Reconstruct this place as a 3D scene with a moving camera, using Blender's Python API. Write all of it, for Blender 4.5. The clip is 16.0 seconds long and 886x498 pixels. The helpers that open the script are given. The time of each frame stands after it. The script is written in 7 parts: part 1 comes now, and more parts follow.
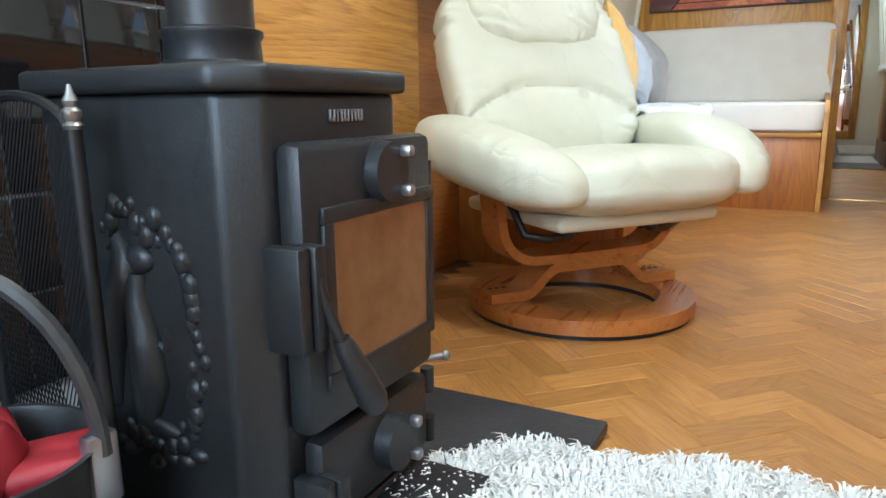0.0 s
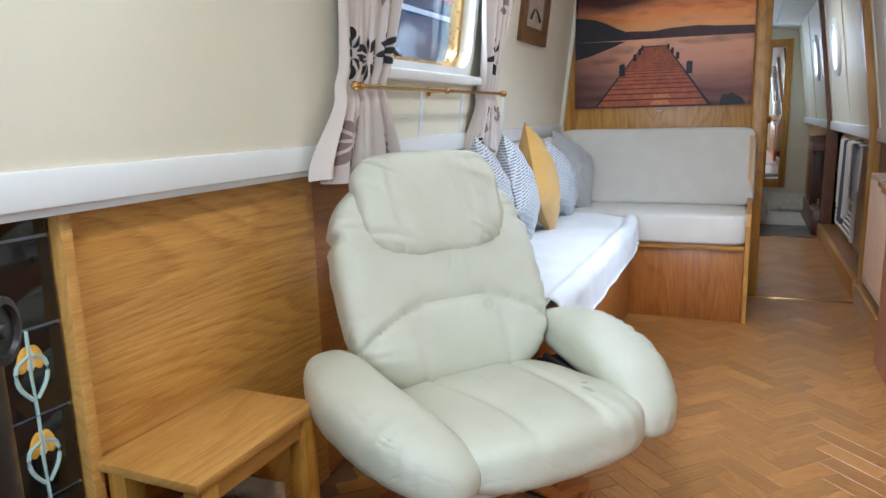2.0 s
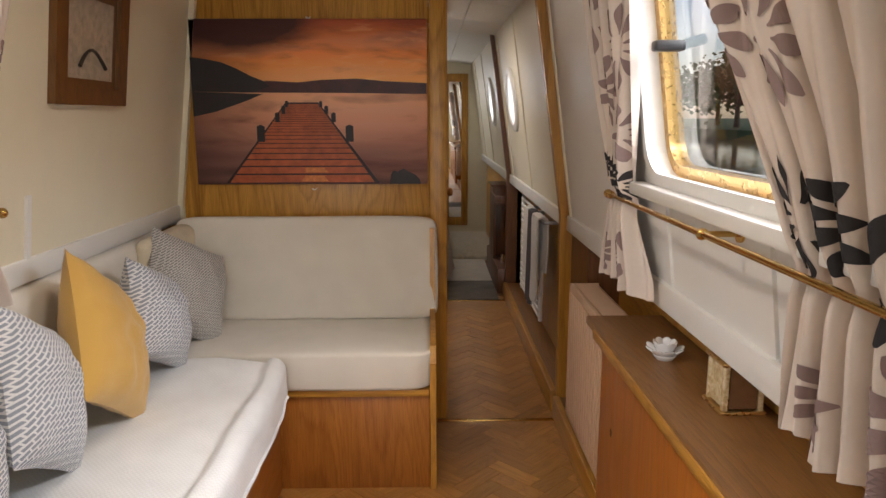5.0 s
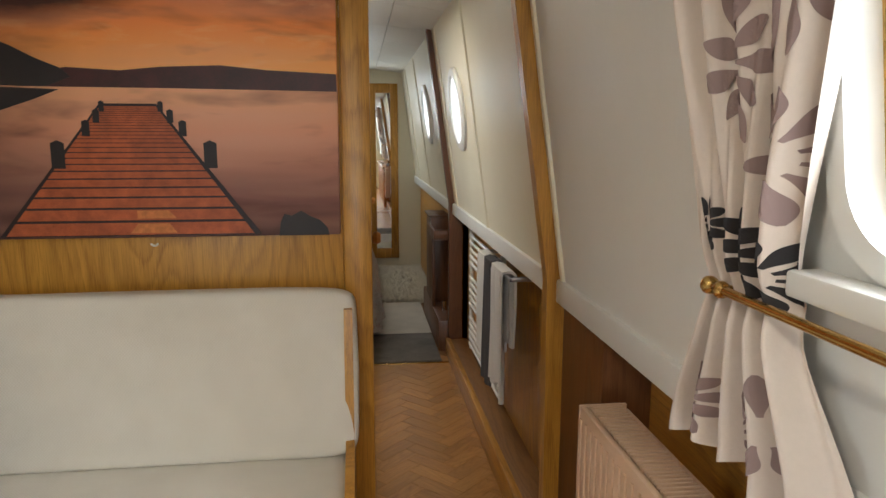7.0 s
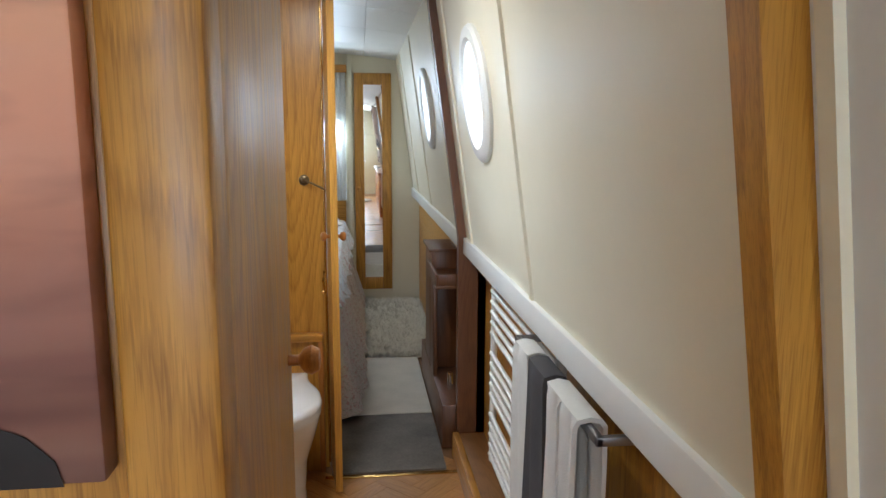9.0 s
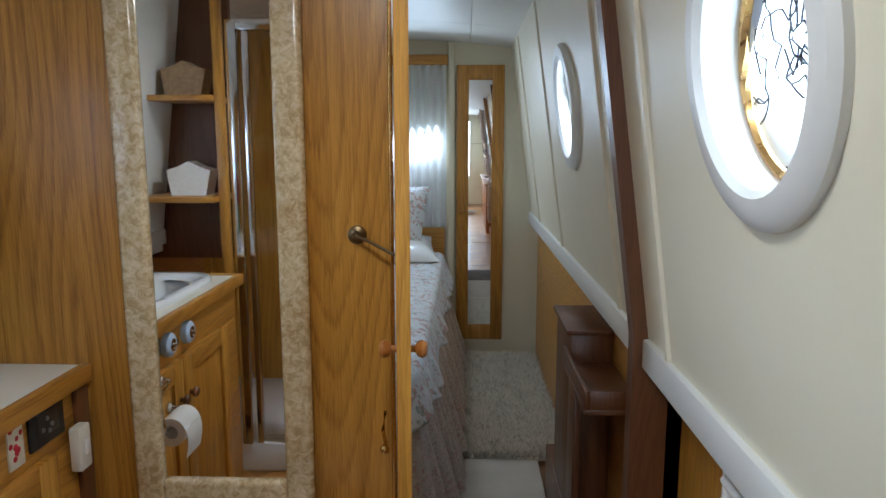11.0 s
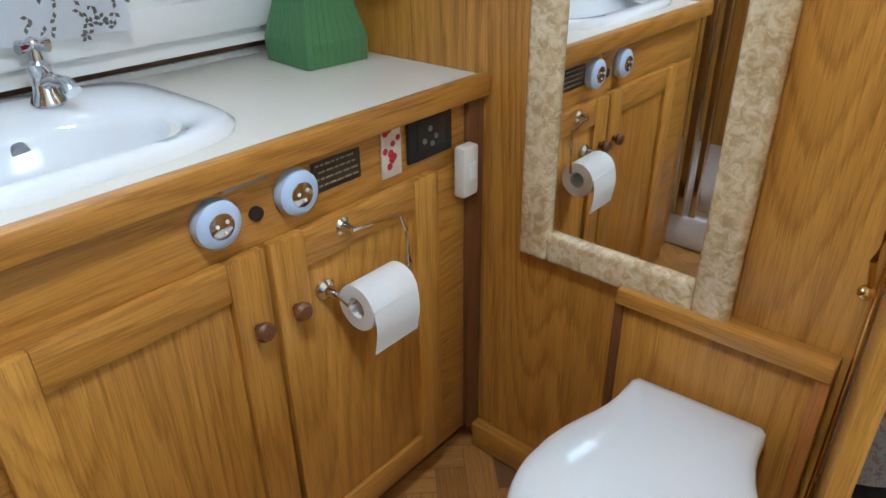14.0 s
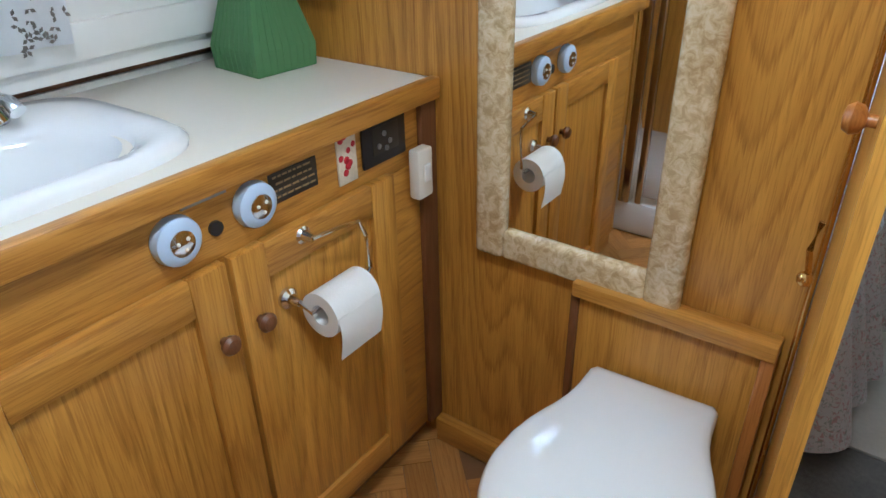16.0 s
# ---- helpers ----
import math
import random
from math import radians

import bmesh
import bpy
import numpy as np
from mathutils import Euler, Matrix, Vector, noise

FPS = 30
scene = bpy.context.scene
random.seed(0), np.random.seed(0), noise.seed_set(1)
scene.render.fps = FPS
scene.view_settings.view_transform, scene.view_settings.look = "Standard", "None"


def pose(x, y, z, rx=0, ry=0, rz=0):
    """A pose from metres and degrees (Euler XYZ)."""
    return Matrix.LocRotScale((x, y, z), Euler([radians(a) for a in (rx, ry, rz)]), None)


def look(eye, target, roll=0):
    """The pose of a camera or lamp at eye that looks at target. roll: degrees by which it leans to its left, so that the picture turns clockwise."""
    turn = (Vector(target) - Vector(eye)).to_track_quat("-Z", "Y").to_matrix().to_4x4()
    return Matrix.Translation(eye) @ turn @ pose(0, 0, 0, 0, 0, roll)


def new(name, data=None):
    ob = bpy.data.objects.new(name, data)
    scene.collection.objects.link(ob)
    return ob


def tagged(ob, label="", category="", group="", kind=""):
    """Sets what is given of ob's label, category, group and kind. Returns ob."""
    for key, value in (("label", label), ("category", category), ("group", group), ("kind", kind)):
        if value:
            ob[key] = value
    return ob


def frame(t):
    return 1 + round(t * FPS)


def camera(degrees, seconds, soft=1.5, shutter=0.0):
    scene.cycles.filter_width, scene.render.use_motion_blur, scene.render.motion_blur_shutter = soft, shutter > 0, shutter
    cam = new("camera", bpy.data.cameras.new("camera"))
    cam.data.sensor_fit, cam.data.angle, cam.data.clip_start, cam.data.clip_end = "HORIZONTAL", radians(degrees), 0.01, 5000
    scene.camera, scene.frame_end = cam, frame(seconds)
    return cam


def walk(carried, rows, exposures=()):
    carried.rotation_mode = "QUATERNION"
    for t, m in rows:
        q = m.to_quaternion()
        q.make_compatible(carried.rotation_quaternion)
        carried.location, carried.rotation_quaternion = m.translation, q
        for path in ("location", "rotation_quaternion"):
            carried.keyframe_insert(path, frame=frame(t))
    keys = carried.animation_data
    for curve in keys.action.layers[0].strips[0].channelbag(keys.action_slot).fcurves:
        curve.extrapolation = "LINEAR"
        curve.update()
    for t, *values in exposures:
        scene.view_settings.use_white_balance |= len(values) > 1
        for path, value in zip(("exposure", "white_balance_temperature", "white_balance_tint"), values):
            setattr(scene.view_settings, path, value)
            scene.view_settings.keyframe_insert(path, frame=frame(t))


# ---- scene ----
cam = camera(66.0, 16.0)
PATH = [
    (0, (0.096, -0.222, 0.549), (-0.818, 1.51, 0.139), -0.6),
    (0.5, (0.074, -0.247, 0.593), (-0.935, 1.435, 0.204), -0.8),
    (1, (0.096, -0.191, 0.773), (-0.974, 1.458, 0.404), -1.3),
    (1.2, (0.061, -0.16, 0.827), (-0.967, 1.514, 0.454), -0.1),
    (1.5, (0.091, -0.085, 0.93), (-0.93, 1.595, 0.559), -1.0),
    (2, (0.139, 0.048, 1.078), (-0.655, 1.843, 0.696), -1.6),
    (2.5, (0.2, 0.2, 1.177), (-0.365, 2.08, 0.797), -1.3),
    (3, (0.171, 0.386, 1.24), (-0.164, 2.32, 0.856), -0.4),
    (3.5, (0.145, 0.583, 1.305), (-0.012, 2.539, 0.92), 0.0),
    (4, (0.143, 0.827, 1.348), (0.191, 2.788, 0.961), 0.1),
    (4.2, (0.151, 0.937, 1.385), (0.209, 2.898, 0.996), -0.3),
    (6.3, (0.182, 1.997, 1.384), (0.186, 3.968, 1.042), 0.7),
    (6.5, (0.187, 2.12, 1.388), (0.247, 4.091, 1.053), 0.3),
    (7, (0.211, 2.43, 1.367), (0.453, 4.388, 1.036), 0.1),
    (7.5, (0.243, 2.755, 1.382), (0.482, 4.713, 1.055), 0.1),
    (8, (0.262, 3.089, 1.39), (0.494, 5.048, 1.061), 0.6),
    (8.5, (0.315, 3.425, 1.365), (0.553, 5.384, 1.039), 0.3),
    (8.7, (0.346, 3.565, 1.358), (0.585, 5.525, 1.035), 0.3),
    (10.8, (0.373, 4.928, 1.402), (0.453, 6.9, 1.078), -0.1),
    (11, (0.374, 5.028, 1.393), (0.308, 7.003, 1.083), 0.0),
    (11.5, (0.353, 5.245, 1.375), (-0.043, 7.182, 1.07), -0.0),
    (12, (0.298, 5.392, 1.377), (-0.48, 7.211, 1.08), 0.2),
    (12.5, (0.225, 5.476, 1.339), (-0.748, 7.17, 0.911), 0.8),
    (13, (0.231, 5.553, 1.305), (-0.83, 7.099, 0.607), -0.5),
    (13.5, (0.247, 5.566, 1.249), (-0.837, 6.967, 0.32), -0.8),
    (14, (0.283, 5.476, 1.217), (-0.868, 6.803, 0.261), -0.7),
    (14.5, (0.311, 5.359, 1.217), (-0.808, 6.72, 0.271), -0.6),
    (15, (0.354, 5.309, 1.209), (-0.682, 6.725, 0.249), -1.1),
    (15.5, (0.344, 5.341, 1.226), (-0.657, 6.77, 0.247), -1.1),
    (16, (0.276, 5.46, 1.246), (-0.751, 6.865, 0.262), -1.1),
]
EXPOSURES = [(0, 0.45, 5300, 4), (1.5, 0.2, 5200, 8), (2.5, -0.4, 5050, 8), (3, -0.6, 4950, 8), (3.5, -0.78, 5700, 13), (4, -0.62, 6900, 18), (6.5, -0.62, 6900, 14), (7, -0.25, 6400, 8), (7.5, 0.4, 5900, 2), (8, 0.5, 5700, 3), (8.5, 0.42, 5500, 6), (9, 0.3, 5500, 7), (10.8, -0.3, 5300, 7), (11.5, -0.1, 5400, 6), (12, 0.22, 5600, 6), (13, 0.5, 5200, 5), (14.5, 0.58, 4950, 5), (16, 0.6, 4950, 5)]
walk(cam, [(t, look(eye, target, roll)) for t, eye, target, roll in PATH], EXPOSURES)

# ---- world, sun, lamps ----
world = bpy.data.worlds.new("sky")
scene.world = world
world.use_nodes = True
_sky = world.node_tree.nodes.new("ShaderNodeTexSky")
_sky.sky_type, _sky.sun_disc = "NISHITA", False
_sky.sun_elevation, _sky.sun_rotation = radians(48), radians(70)
_bg = world.node_tree.nodes["Background"]
_bg.inputs["Strength"].default_value = 0.15
world.node_tree.links.new(_sky.outputs[0], _bg.inputs["Color"])


def lamp(name, kind, m, energy, color=(1, 1, 1), **sizes):
    data = bpy.data.lights.new(name, kind)
    data.energy, data.color = energy, color
    if kind == "AREA":
        data.shape = sizes.get("shape", "RECTANGLE")
        data.size = sizes.get("size", 1)
        if data.shape == "RECTANGLE":
            data.size_y = sizes.get("size_y", 1)
    if kind == "SUN":
        data.angle = radians(sizes.get("angle", 8))
    ob = new(name, data)
    ob.matrix_basis = m
    return ob


DAY, WARM = (0.84, 0.93, 1.0), (1.0, 0.91, 0.78)
lamp("sun", "SUN", look((6, -4, 8), (0, 3, 0)), 1.2, (1, 0.96, 0.9), angle=12)
lamp("window_daylight_left", "AREA", look((-1.55, 2.24, 2.08), (-0.2, 2.4, 1.1)), 46, DAY, size=1.1, size_y=0.3)
lamp("window_daylight_right", "AREA", look((1.6, 2.55, 2.08), (0.0, 2.45, 0.95)), 62, DAY, size=1.2, size_y=0.3)
lamp("bow_door_daylight", "AREA", look((-0.1, -1.55, 1.25), (-0.1, 1.5, 0.7)), 38, DAY, size=1.1, size_y=1.2)
lamp("bath_window_daylight", "AREA", look((-1.4, 5.65, 1.9), (0.0, 5.7, 1.1)), 42, DAY, size=0.55, size_y=0.4)
lamp("bed_window_daylight", "AREA", look((0.02, 9.36, 1.4), (0.1, 7.5, 0.6)), 12, DAY, size=0.4, size_y=0.9)
for _y, _x in ((5.865, 0.80), (7.34, 0.78)):
    lamp("porthole_daylight", "AREA", look((_x, _y, 1.5), (0.0, _y - 0.2, 1.2)), 2.2, DAY, shape="DISK", size=0.30)
for _n, (_y, _e) in enumerate(((0.6, 13), (2.6, 8.5), (5.6, 8), (8.2, 3))):
    lamp("ceiling_lamp_light", "AREA", pose(-0.08 if _y != 5.6 else 0.12, _y, 1.935), _e, WARM if _y > 2 else (1, 0.9, 0.76), shape="DISK", size=0.16)

# ---- materials ----


class Nodes:
    def __init__(self, name):
        self.mat = bpy.data.materials.new(name)
        self.mat.use_nodes = True
        self.t = self.mat.node_tree
        self.b = self.t.nodes["Principled BSDF"]

    def add(self, kind, **inputs):
        n = self.t.nodes.new("ShaderNode" + kind)
        for k, v in inputs.items():
            n.inputs[k.replace("_", " ")].default_value = v
        return n

    def link(self, a, b):
        self.t.links.new(a, b)

    def coords(self, scale=(1, 1, 1), offset=None):
        c, m = self.add("TexCoord"), self.add("Mapping")
        m.inputs["Scale"].default_value = scale
        self.link(c.outputs["Object"], m.inputs["Vector"])
        if offset:
            self.link(offset, m.inputs["Location"])
        return m.outputs[0]

    def noise(self, vec, scale, detail=4.0, rough=0.55, distortion=0.0):
        n = self.add("TexNoise", Scale=scale, Detail=detail, Roughness=rough, Distortion=distortion)
        if vec:
            self.link(vec, n.inputs["Vector"])
        return n.outputs["Fac"]

    def ramp(self, fac, *stops):
        n = self.add("ValToRGB")
        e = n.color_ramp.elements
        while len(e) < len(stops):
            e.new(0.5)
        for s, (p, c) in zip(e, stops):
            s.position, s.color = p, (*c[:3], 1)
        self.link(fac, n.inputs[0])
        return n.outputs[0]

    def mix(self, fac, a, b, kind="MIX"):
        n = self.t.nodes.new("ShaderNodeMix")
        n.data_type, n.blend_type = "RGBA", kind
        for v, s in ((fac, n.inputs[0]), (a, n.inputs[6]), (b, n.inputs[7])):
            if isinstance(v, (int, float)):
                s.default_value = v
            elif isinstance(v, tuple):
                s.default_value = (*v[:3], 1)
            else:
                self.link(v, s)
        return n.outputs[2]

    def bump(self, height, strength=0.2, distance=0.002):
        n = self.add("Bump", Strength=strength, Distance=distance)
        self.link(height, n.inputs["Height"])
        self.link(n.outputs[0], self.b.inputs["Normal"])

    def done(self, color=None, rough=None, metal=0.0, **extra):
        for v, k in ((color, "Base Color"), (rough, "Roughness")):
            if v is None:
                continue
            if isinstance(v, tuple):
                self.b.inputs[k].default_value = (*v[:3], 1)
            elif isinstance(v, (int, float)):
                self.b.inputs[k].default_value = v
            else:
                self.link(v, self.b.inputs[k])
        self.b.inputs["Metallic"].default_value = metal
        for k, v in extra.items():
            self.b.inputs[k.replace("_", " ")].default_value = v
        return self.mat


def wood(name, dark, light, axis="z", rough=0.4, grain=1.0, figure=0.6, varied=0.0, coat=0.15, turn=0.0, island=False):
    """Oiled or varnished timber with grain along an axis: nested growth-ring figure, streaks and pores, in metres."""
    n = Nodes(name)
    s = {"x": (0.13, 1, 1), "y": (1, 0.13, 1), "z": (1, 1, 0.13)}[axis]
    fine_s = {"x": (0.03, 1, 1), "y": (1, 0.03, 1), "z": (1, 1, 0.03)}[axis]
    if varied:
        info = n.add("NewGeometry") if island else n.add("ObjectInfo")
        seed = info.outputs["Random Per Island" if island else "Random"]

    def grained(scale):
        if turn:
            c, m = n.add("TexCoord"), n.add("Mapping")
            m.inputs["Rotation"].default_value[2] = radians(turn)
            n.link(c.outputs["Object"], m.inputs["Vector"])
            k = n.add("Mapping")
            k.inputs["Scale"].default_value = scale
            n.link(m.outputs[0], k.inputs["Vector"])
            vec = k.outputs[0]
        else:
            vec = n.coords(scale)
        if not varied:
            return vec
        sh, ad = n.add("VectorMath"), n.add("VectorMath")
        sh.operation = "SCALE"
        cx = n.add("CombineXYZ")
        for k in ("X", "Y", "Z"):
            n.link(seed, cx.inputs[k])
        n.link(cx.outputs[0], sh.inputs[0])
        sh.inputs["Scale"].default_value = 37.0
        n.link(vec, ad.inputs[0])
        n.link(sh.outputs[0], ad.inputs[1])
        return ad.outputs[0]
    vec, thin = grained(s), grained(fine_s)
    field = n.noise(vec, 3.6 * grain, 1.5, 0.4, 0.15 * figure)
    ragged = n.add("Math")
    ragged.operation = "MULTIPLY_ADD"
    n.link(n.noise(thin, 260.0, 2, 0.6), ragged.inputs[0])
    ragged.inputs[1].default_value = 0.028
    n.link(field, ragged.inputs[2])
    times = n.add("Math")
    times.operation = "MULTIPLY"
    n.link(ragged.outputs[0], times.inputs[0])
    times.inputs[1].default_value = 30.0
    rings = n.add("Math")
    rings.operation = "FRACT"
    n.link(times.outputs[0], rings.inputs[0])
    figured = n.ramp(rings.outputs[0], (0.0, (0.12,) * 3), (0.22, (0.66,) * 3), (0.8, (0.95,) * 3), (1.0, (0.12,) * 3))
    streak = n.noise(thin, 46.0, 4, 0.6)
    broad = n.noise(vec, 2.2, 3, 0.5)
    a = n.mix(0.45, n.ramp(streak, (0.28, (0, 0, 0)), (0.72, (1, 1, 1))), n.ramp(broad, (0.3, (0, 0, 0)), (0.7, (1, 1, 1))))
    a = n.mix(0.36, a, figured)
    col = n.ramp(a, (0.12, dark), (0.5, tuple((p + q) / 2 for p, q in zip(dark, light))), (0.9, light))
    fine = n.noise(thin, 420.0, 3, 0.65)
    pores = n.ramp(fine, (0.40, (0.50, 0.42, 0.34)), (0.50, (1, 1, 1)))
    col = n.mix(0.38, col, pores, "MULTIPLY")
    if varied:
        hs = n.add("HueSaturation")
        mr = n.add("MapRange")
        mr.inputs["To Min"].default_value, mr.inputs["To Max"].default_value = 1 - varied, 1 + varied
        n.link(seed, mr.inputs["Value"])
        n.link(mr.outputs[0], hs.inputs["Value"])
        n.link(col, hs.inputs["Color"])
        col = hs.outputs[0]
    n.bump(fine, 0.12, 0.001)
    r = n.ramp(streak, (0.2, (rough - 0.08,) * 3), (0.8, (rough + 0.1,) * 3))
    return n.done(col, r, Coat_Weight=coat, Coat_Roughness=0.25)


def plain(name, color, rough=0.5, metal=0.0, mottle=0.08, scale=6.0, bump=0.0, bscale=120.0, **extra):
    n = Nodes(name)
    f = n.noise(n.coords(), scale, 5)
    g = n.noise(n.coords(), scale * 14, 3)
    lo, hi = tuple(c * (1 - mottle) for c in color), tuple(min(1, c * (1 + mottle)) for c in color)
    col = n.ramp(n.mix(0.35, f, g), (0.3, lo), (0.7, hi))
    if bump:
        n.bump(n.noise(n.coords(), bscale, 4), bump, 0.003)
    r = n.ramp(g, (0.3, (max(0.03, rough - 0.06),) * 3), (0.7, (min(1, rough + 0.06),) * 3))
    return n.done(col, r, metal, **extra)


def leather():
    n = Nodes("cream_leather")
    v = n.coords()
    cell = n.add("TexVoronoi", Scale=520.0)
    n.link(v, cell.inputs["Vector"])
    crease = n.noise(n.coords((1.0, 1.0, 0.6)), 9, 2, 0.45, 0.5)
    folds = n.add("Math")
    folds.operation = "PINGPONG"
    folds.inputs[1].default_value = 0.09
    n.link(n.noise(n.coords((1.0, 1.0, 0.7)), 5, 2, 0.4, 0.8), folds.inputs[0])
    sharp = n.ramp(folds.outputs[0], (0.0, (0, 0, 0)), (0.025, (0.8, 0.8, 0.8)), (0.09, (1, 1, 1)))
    n.bump(n.mix(0.75, cell.outputs["Distance"], n.mix(0.45, crease, sharp)), 0.5, 0.006)
    col = n.ramp(n.noise(v, 5, 5), (0.25, (0.61, 0.60, 0.46)), (0.75, (0.71, 0.70, 0.56)))
    return n.done(col, n.ramp(crease, (0.2, (0.26,) * 3), (0.8, (0.40,) * 3)), Coat_Weight=0.2, Coat_Roughness=0.25)


def weave(name, a, b, scale=240.0, axis="xz", bump=0.5, rough=0.9):
    n = Nodes(name)
    v = n.coords()
    c = n.add("TexChecker", Scale=scale)
    n.link(v, c.inputs["Vector"])
    f = n.noise(v, 9, 5)
    col = n.mix(n.mix(0.5, c.outputs["Fac"], n.noise(v, scale * 1.7, 2)), a, b)
    col = n.mix(0.25, col, n.ramp(f, (0.3, tuple(x * 0.8 for x in a)), (0.7, b)))
    n.bump(n.mix(0.5, c.outputs["Fac"], n.noise(v, 22, 4)), bump, 0.003)
    return n.done(col, rough, Sheen_Weight=0.3)


def basket_weave(name, a, b, scale=25.0):
    """A cloth of short light bars on a grey ground, laid in two directions."""
    n = Nodes(name)
    br = n.add("TexBrick", Scale=scale, Mortar_Size=0.075, Mortar_Smooth=0.2, Brick_Width=0.9, Row_Height=0.34)
    br.inputs["Color1"].default_value = br.inputs["Color2"].default_value = (*a, 1)
    br.inputs["Mortar"].default_value = (*b, 1)
    m = n.coords((1, 1, 1))
    sep, cmb = n.add("SeparateXYZ"), n.add("CombineXYZ")
    n.link(m, sep.inputs[0])
    mx, my = n.add("Math"), n.add("Math")
    mx.operation, my.operation = "ADD", "SUBTRACT"
    n.link(sep.outputs["X"], mx.inputs[0]), n.link(sep.outputs["Y"], mx.inputs[1])
    n.link(sep.outputs["Y"], my.inputs[0]), n.link(sep.outputs["X"], my.inputs[1])
    n.link(mx.outputs[0], cmb.inputs["X"]), n.link(my.outputs[0], cmb.inputs["Y"])
    n.link(cmb.outputs[0], br.inputs["Vector"])
    n.bump(br.outputs["Fac"], 0.3, 0.002)
    return n.done(n.mix(0.12, br.outputs["Color"], n.noise(m, 400, 2)), 0.92, Sheen_Weight=0.2)


M = {}
M["oak"] = wood("oak_veneer", (0.27, 0.105, 0.010), (0.68, 0.35, 0.052), "z", 0.36)
M["oak_y"] = wood("oak_veneer_lengthways", (0.36, 0.145, 0.018), (0.74, 0.39, 0.080), "y", 0.4, figure=0.9)
M["oak_x"] = wood("oak_crosswise", (0.29, 0.115, 0.012), (0.68, 0.35, 0.055), "x", 0.36)
M["oak_edge"] = wood("oak_lipping", (0.27, 0.105, 0.011), (0.66, 0.33, 0.05), "y", 0.38)
M["pale_oak"] = wood("pale_oak", (0.46, 0.21, 0.035), (0.72, 0.40, 0.10), "y", 0.4)
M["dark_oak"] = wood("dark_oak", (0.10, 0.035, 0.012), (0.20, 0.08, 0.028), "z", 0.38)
M["red_oak"] = wood("reddish_oak", (0.29, 0.095, 0.014), (0.52, 0.21, 0.04), "z", 0.38)
M["red_oak_y"] = wood("reddish_oak_lengthways", (0.29, 0.095, 0.014), (0.52, 0.21, 0.04), "y", 0.38)
M["frame_oak"] = wood("brown_frame_oak", (0.09, 0.035, 0.008), (0.20, 0.085, 0.02), "z", 0.35)
M["pine"] = wood("stained_pine", (0.27, 0.07, 0.007), (0.49, 0.165, 0.02), "z", 0.36, 0.7)
M["worn_top"] = wood("worn_stained_top", (0.17, 0.075, 0.022), (0.33, 0.16, 0.055), "y", 0.42)
M["knot"] = plain("pine_knot", (0.09, 0.03, 0.01), 0.45)
FLOOR_DARK, FLOOR_LIGHT = (0.33, 0.14, 0.030), (0.56, 0.285, 0.078)
M["block"] = wood("floor_block_wood", FLOOR_DARK, FLOOR_LIGHT, "x", 0.34, 1.6, varied=0.17, coat=0.1)
M["block_rising"] = wood("floor_block_rising", FLOOR_DARK, FLOOR_LIGHT, "x", 0.34, 1.6, varied=0.17, coat=0.1, turn=-45, island=True)
M["block_falling"] = wood("floor_block_falling", FLOOR_DARK, FLOOR_LIGHT, "x", 0.34, 1.6, varied=0.17, coat=0.1, turn=45, island=True)
M["joint"] = plain("floor_underlay", (0.22, 0.11, 0.045), 0.7)
M["cherry"] = wood("bent_cherry_plywood", (0.36, 0.12, 0.025), (0.52, 0.20, 0.045), "y", 0.3, figure=0.3, coat=0.4)
M["white"] = plain("white_paint", (0.80, 0.80, 0.77), 0.42, mottle=0.02, bump=0.06, bscale=40)
M["cream"] = plain("cream_paint", (0.80, 0.745, 0.58), 0.45, mottle=0.025, bump=0.06, bscale=40)
M["ceil"] = plain("white_ceiling", (0.82, 0.81, 0.77), 0.5, mottle=0.02)
M["leather"] = leather()
M["iron"] = plain("blackened_cast_iron", (0.035, 0.036, 0.038), 0.42, 0.55, 0.2, 9, 0.12, 260)
M["flue"] = plain("enamelled_flue", (0.035, 0.032, 0.031), 0.4, 0.4, 0.25, 4, 0.08, 60)
M["black"] = plain("black_plastic", (0.015, 0.015, 0.017), 0.4)
M["slate"] = plain("slate", (0.035, 0.037, 0.042), 0.55, mottle=0.3, bump=0.2)
M["tile"] = plain("black_gloss_tile", (0.010, 0.009, 0.009), 0.06, mottle=0.2)
M["painted_stem"] = plain("pale_glazed_green", (0.42, 0.52, 0.46), 0.15, mottle=0.2, scale=40)
M["painted_yellow"] = plain("glazed_yellow", (0.72, 0.40, 0.06), 0.15, mottle=0.3, scale=50)
M["painted_cream"] = plain("glazed_cream", (0.75, 0.66, 0.40), 0.15, mottle=0.3, scale=50)
M["grout"] = plain("grey_grout", (0.32, 0.33, 0.34), 0.8)
M["brass"] = plain("brass", (0.62, 0.40, 0.13), 0.22, 1.0)
M["bronze"] = plain("tarnished_bronze", (0.16, 0.11, 0.055), 0.35, 0.8, 0.25)
M["gilt"] = plain("gold_anodised_frame", (0.60, 0.38, 0.14), 0.3, 0.9)
M["chrome"] = plain("chrome", (0.75, 0.76, 0.78), 0.1, 1.0, 0.03)
M["steel"] = plain("dull_steel", (0.35, 0.35, 0.36), 0.35, 0.9)
M["fleece"] = plain("white_fleece", (0.80, 0.79, 0.75), 0.95, mottle=0.07, scale=20, Sheen_Weight=0.3)
M["canvas"] = weave("cream_seat_cover", (0.66, 0.61, 0.52), (0.78, 0.74, 0.66), 260, bump=0.35)
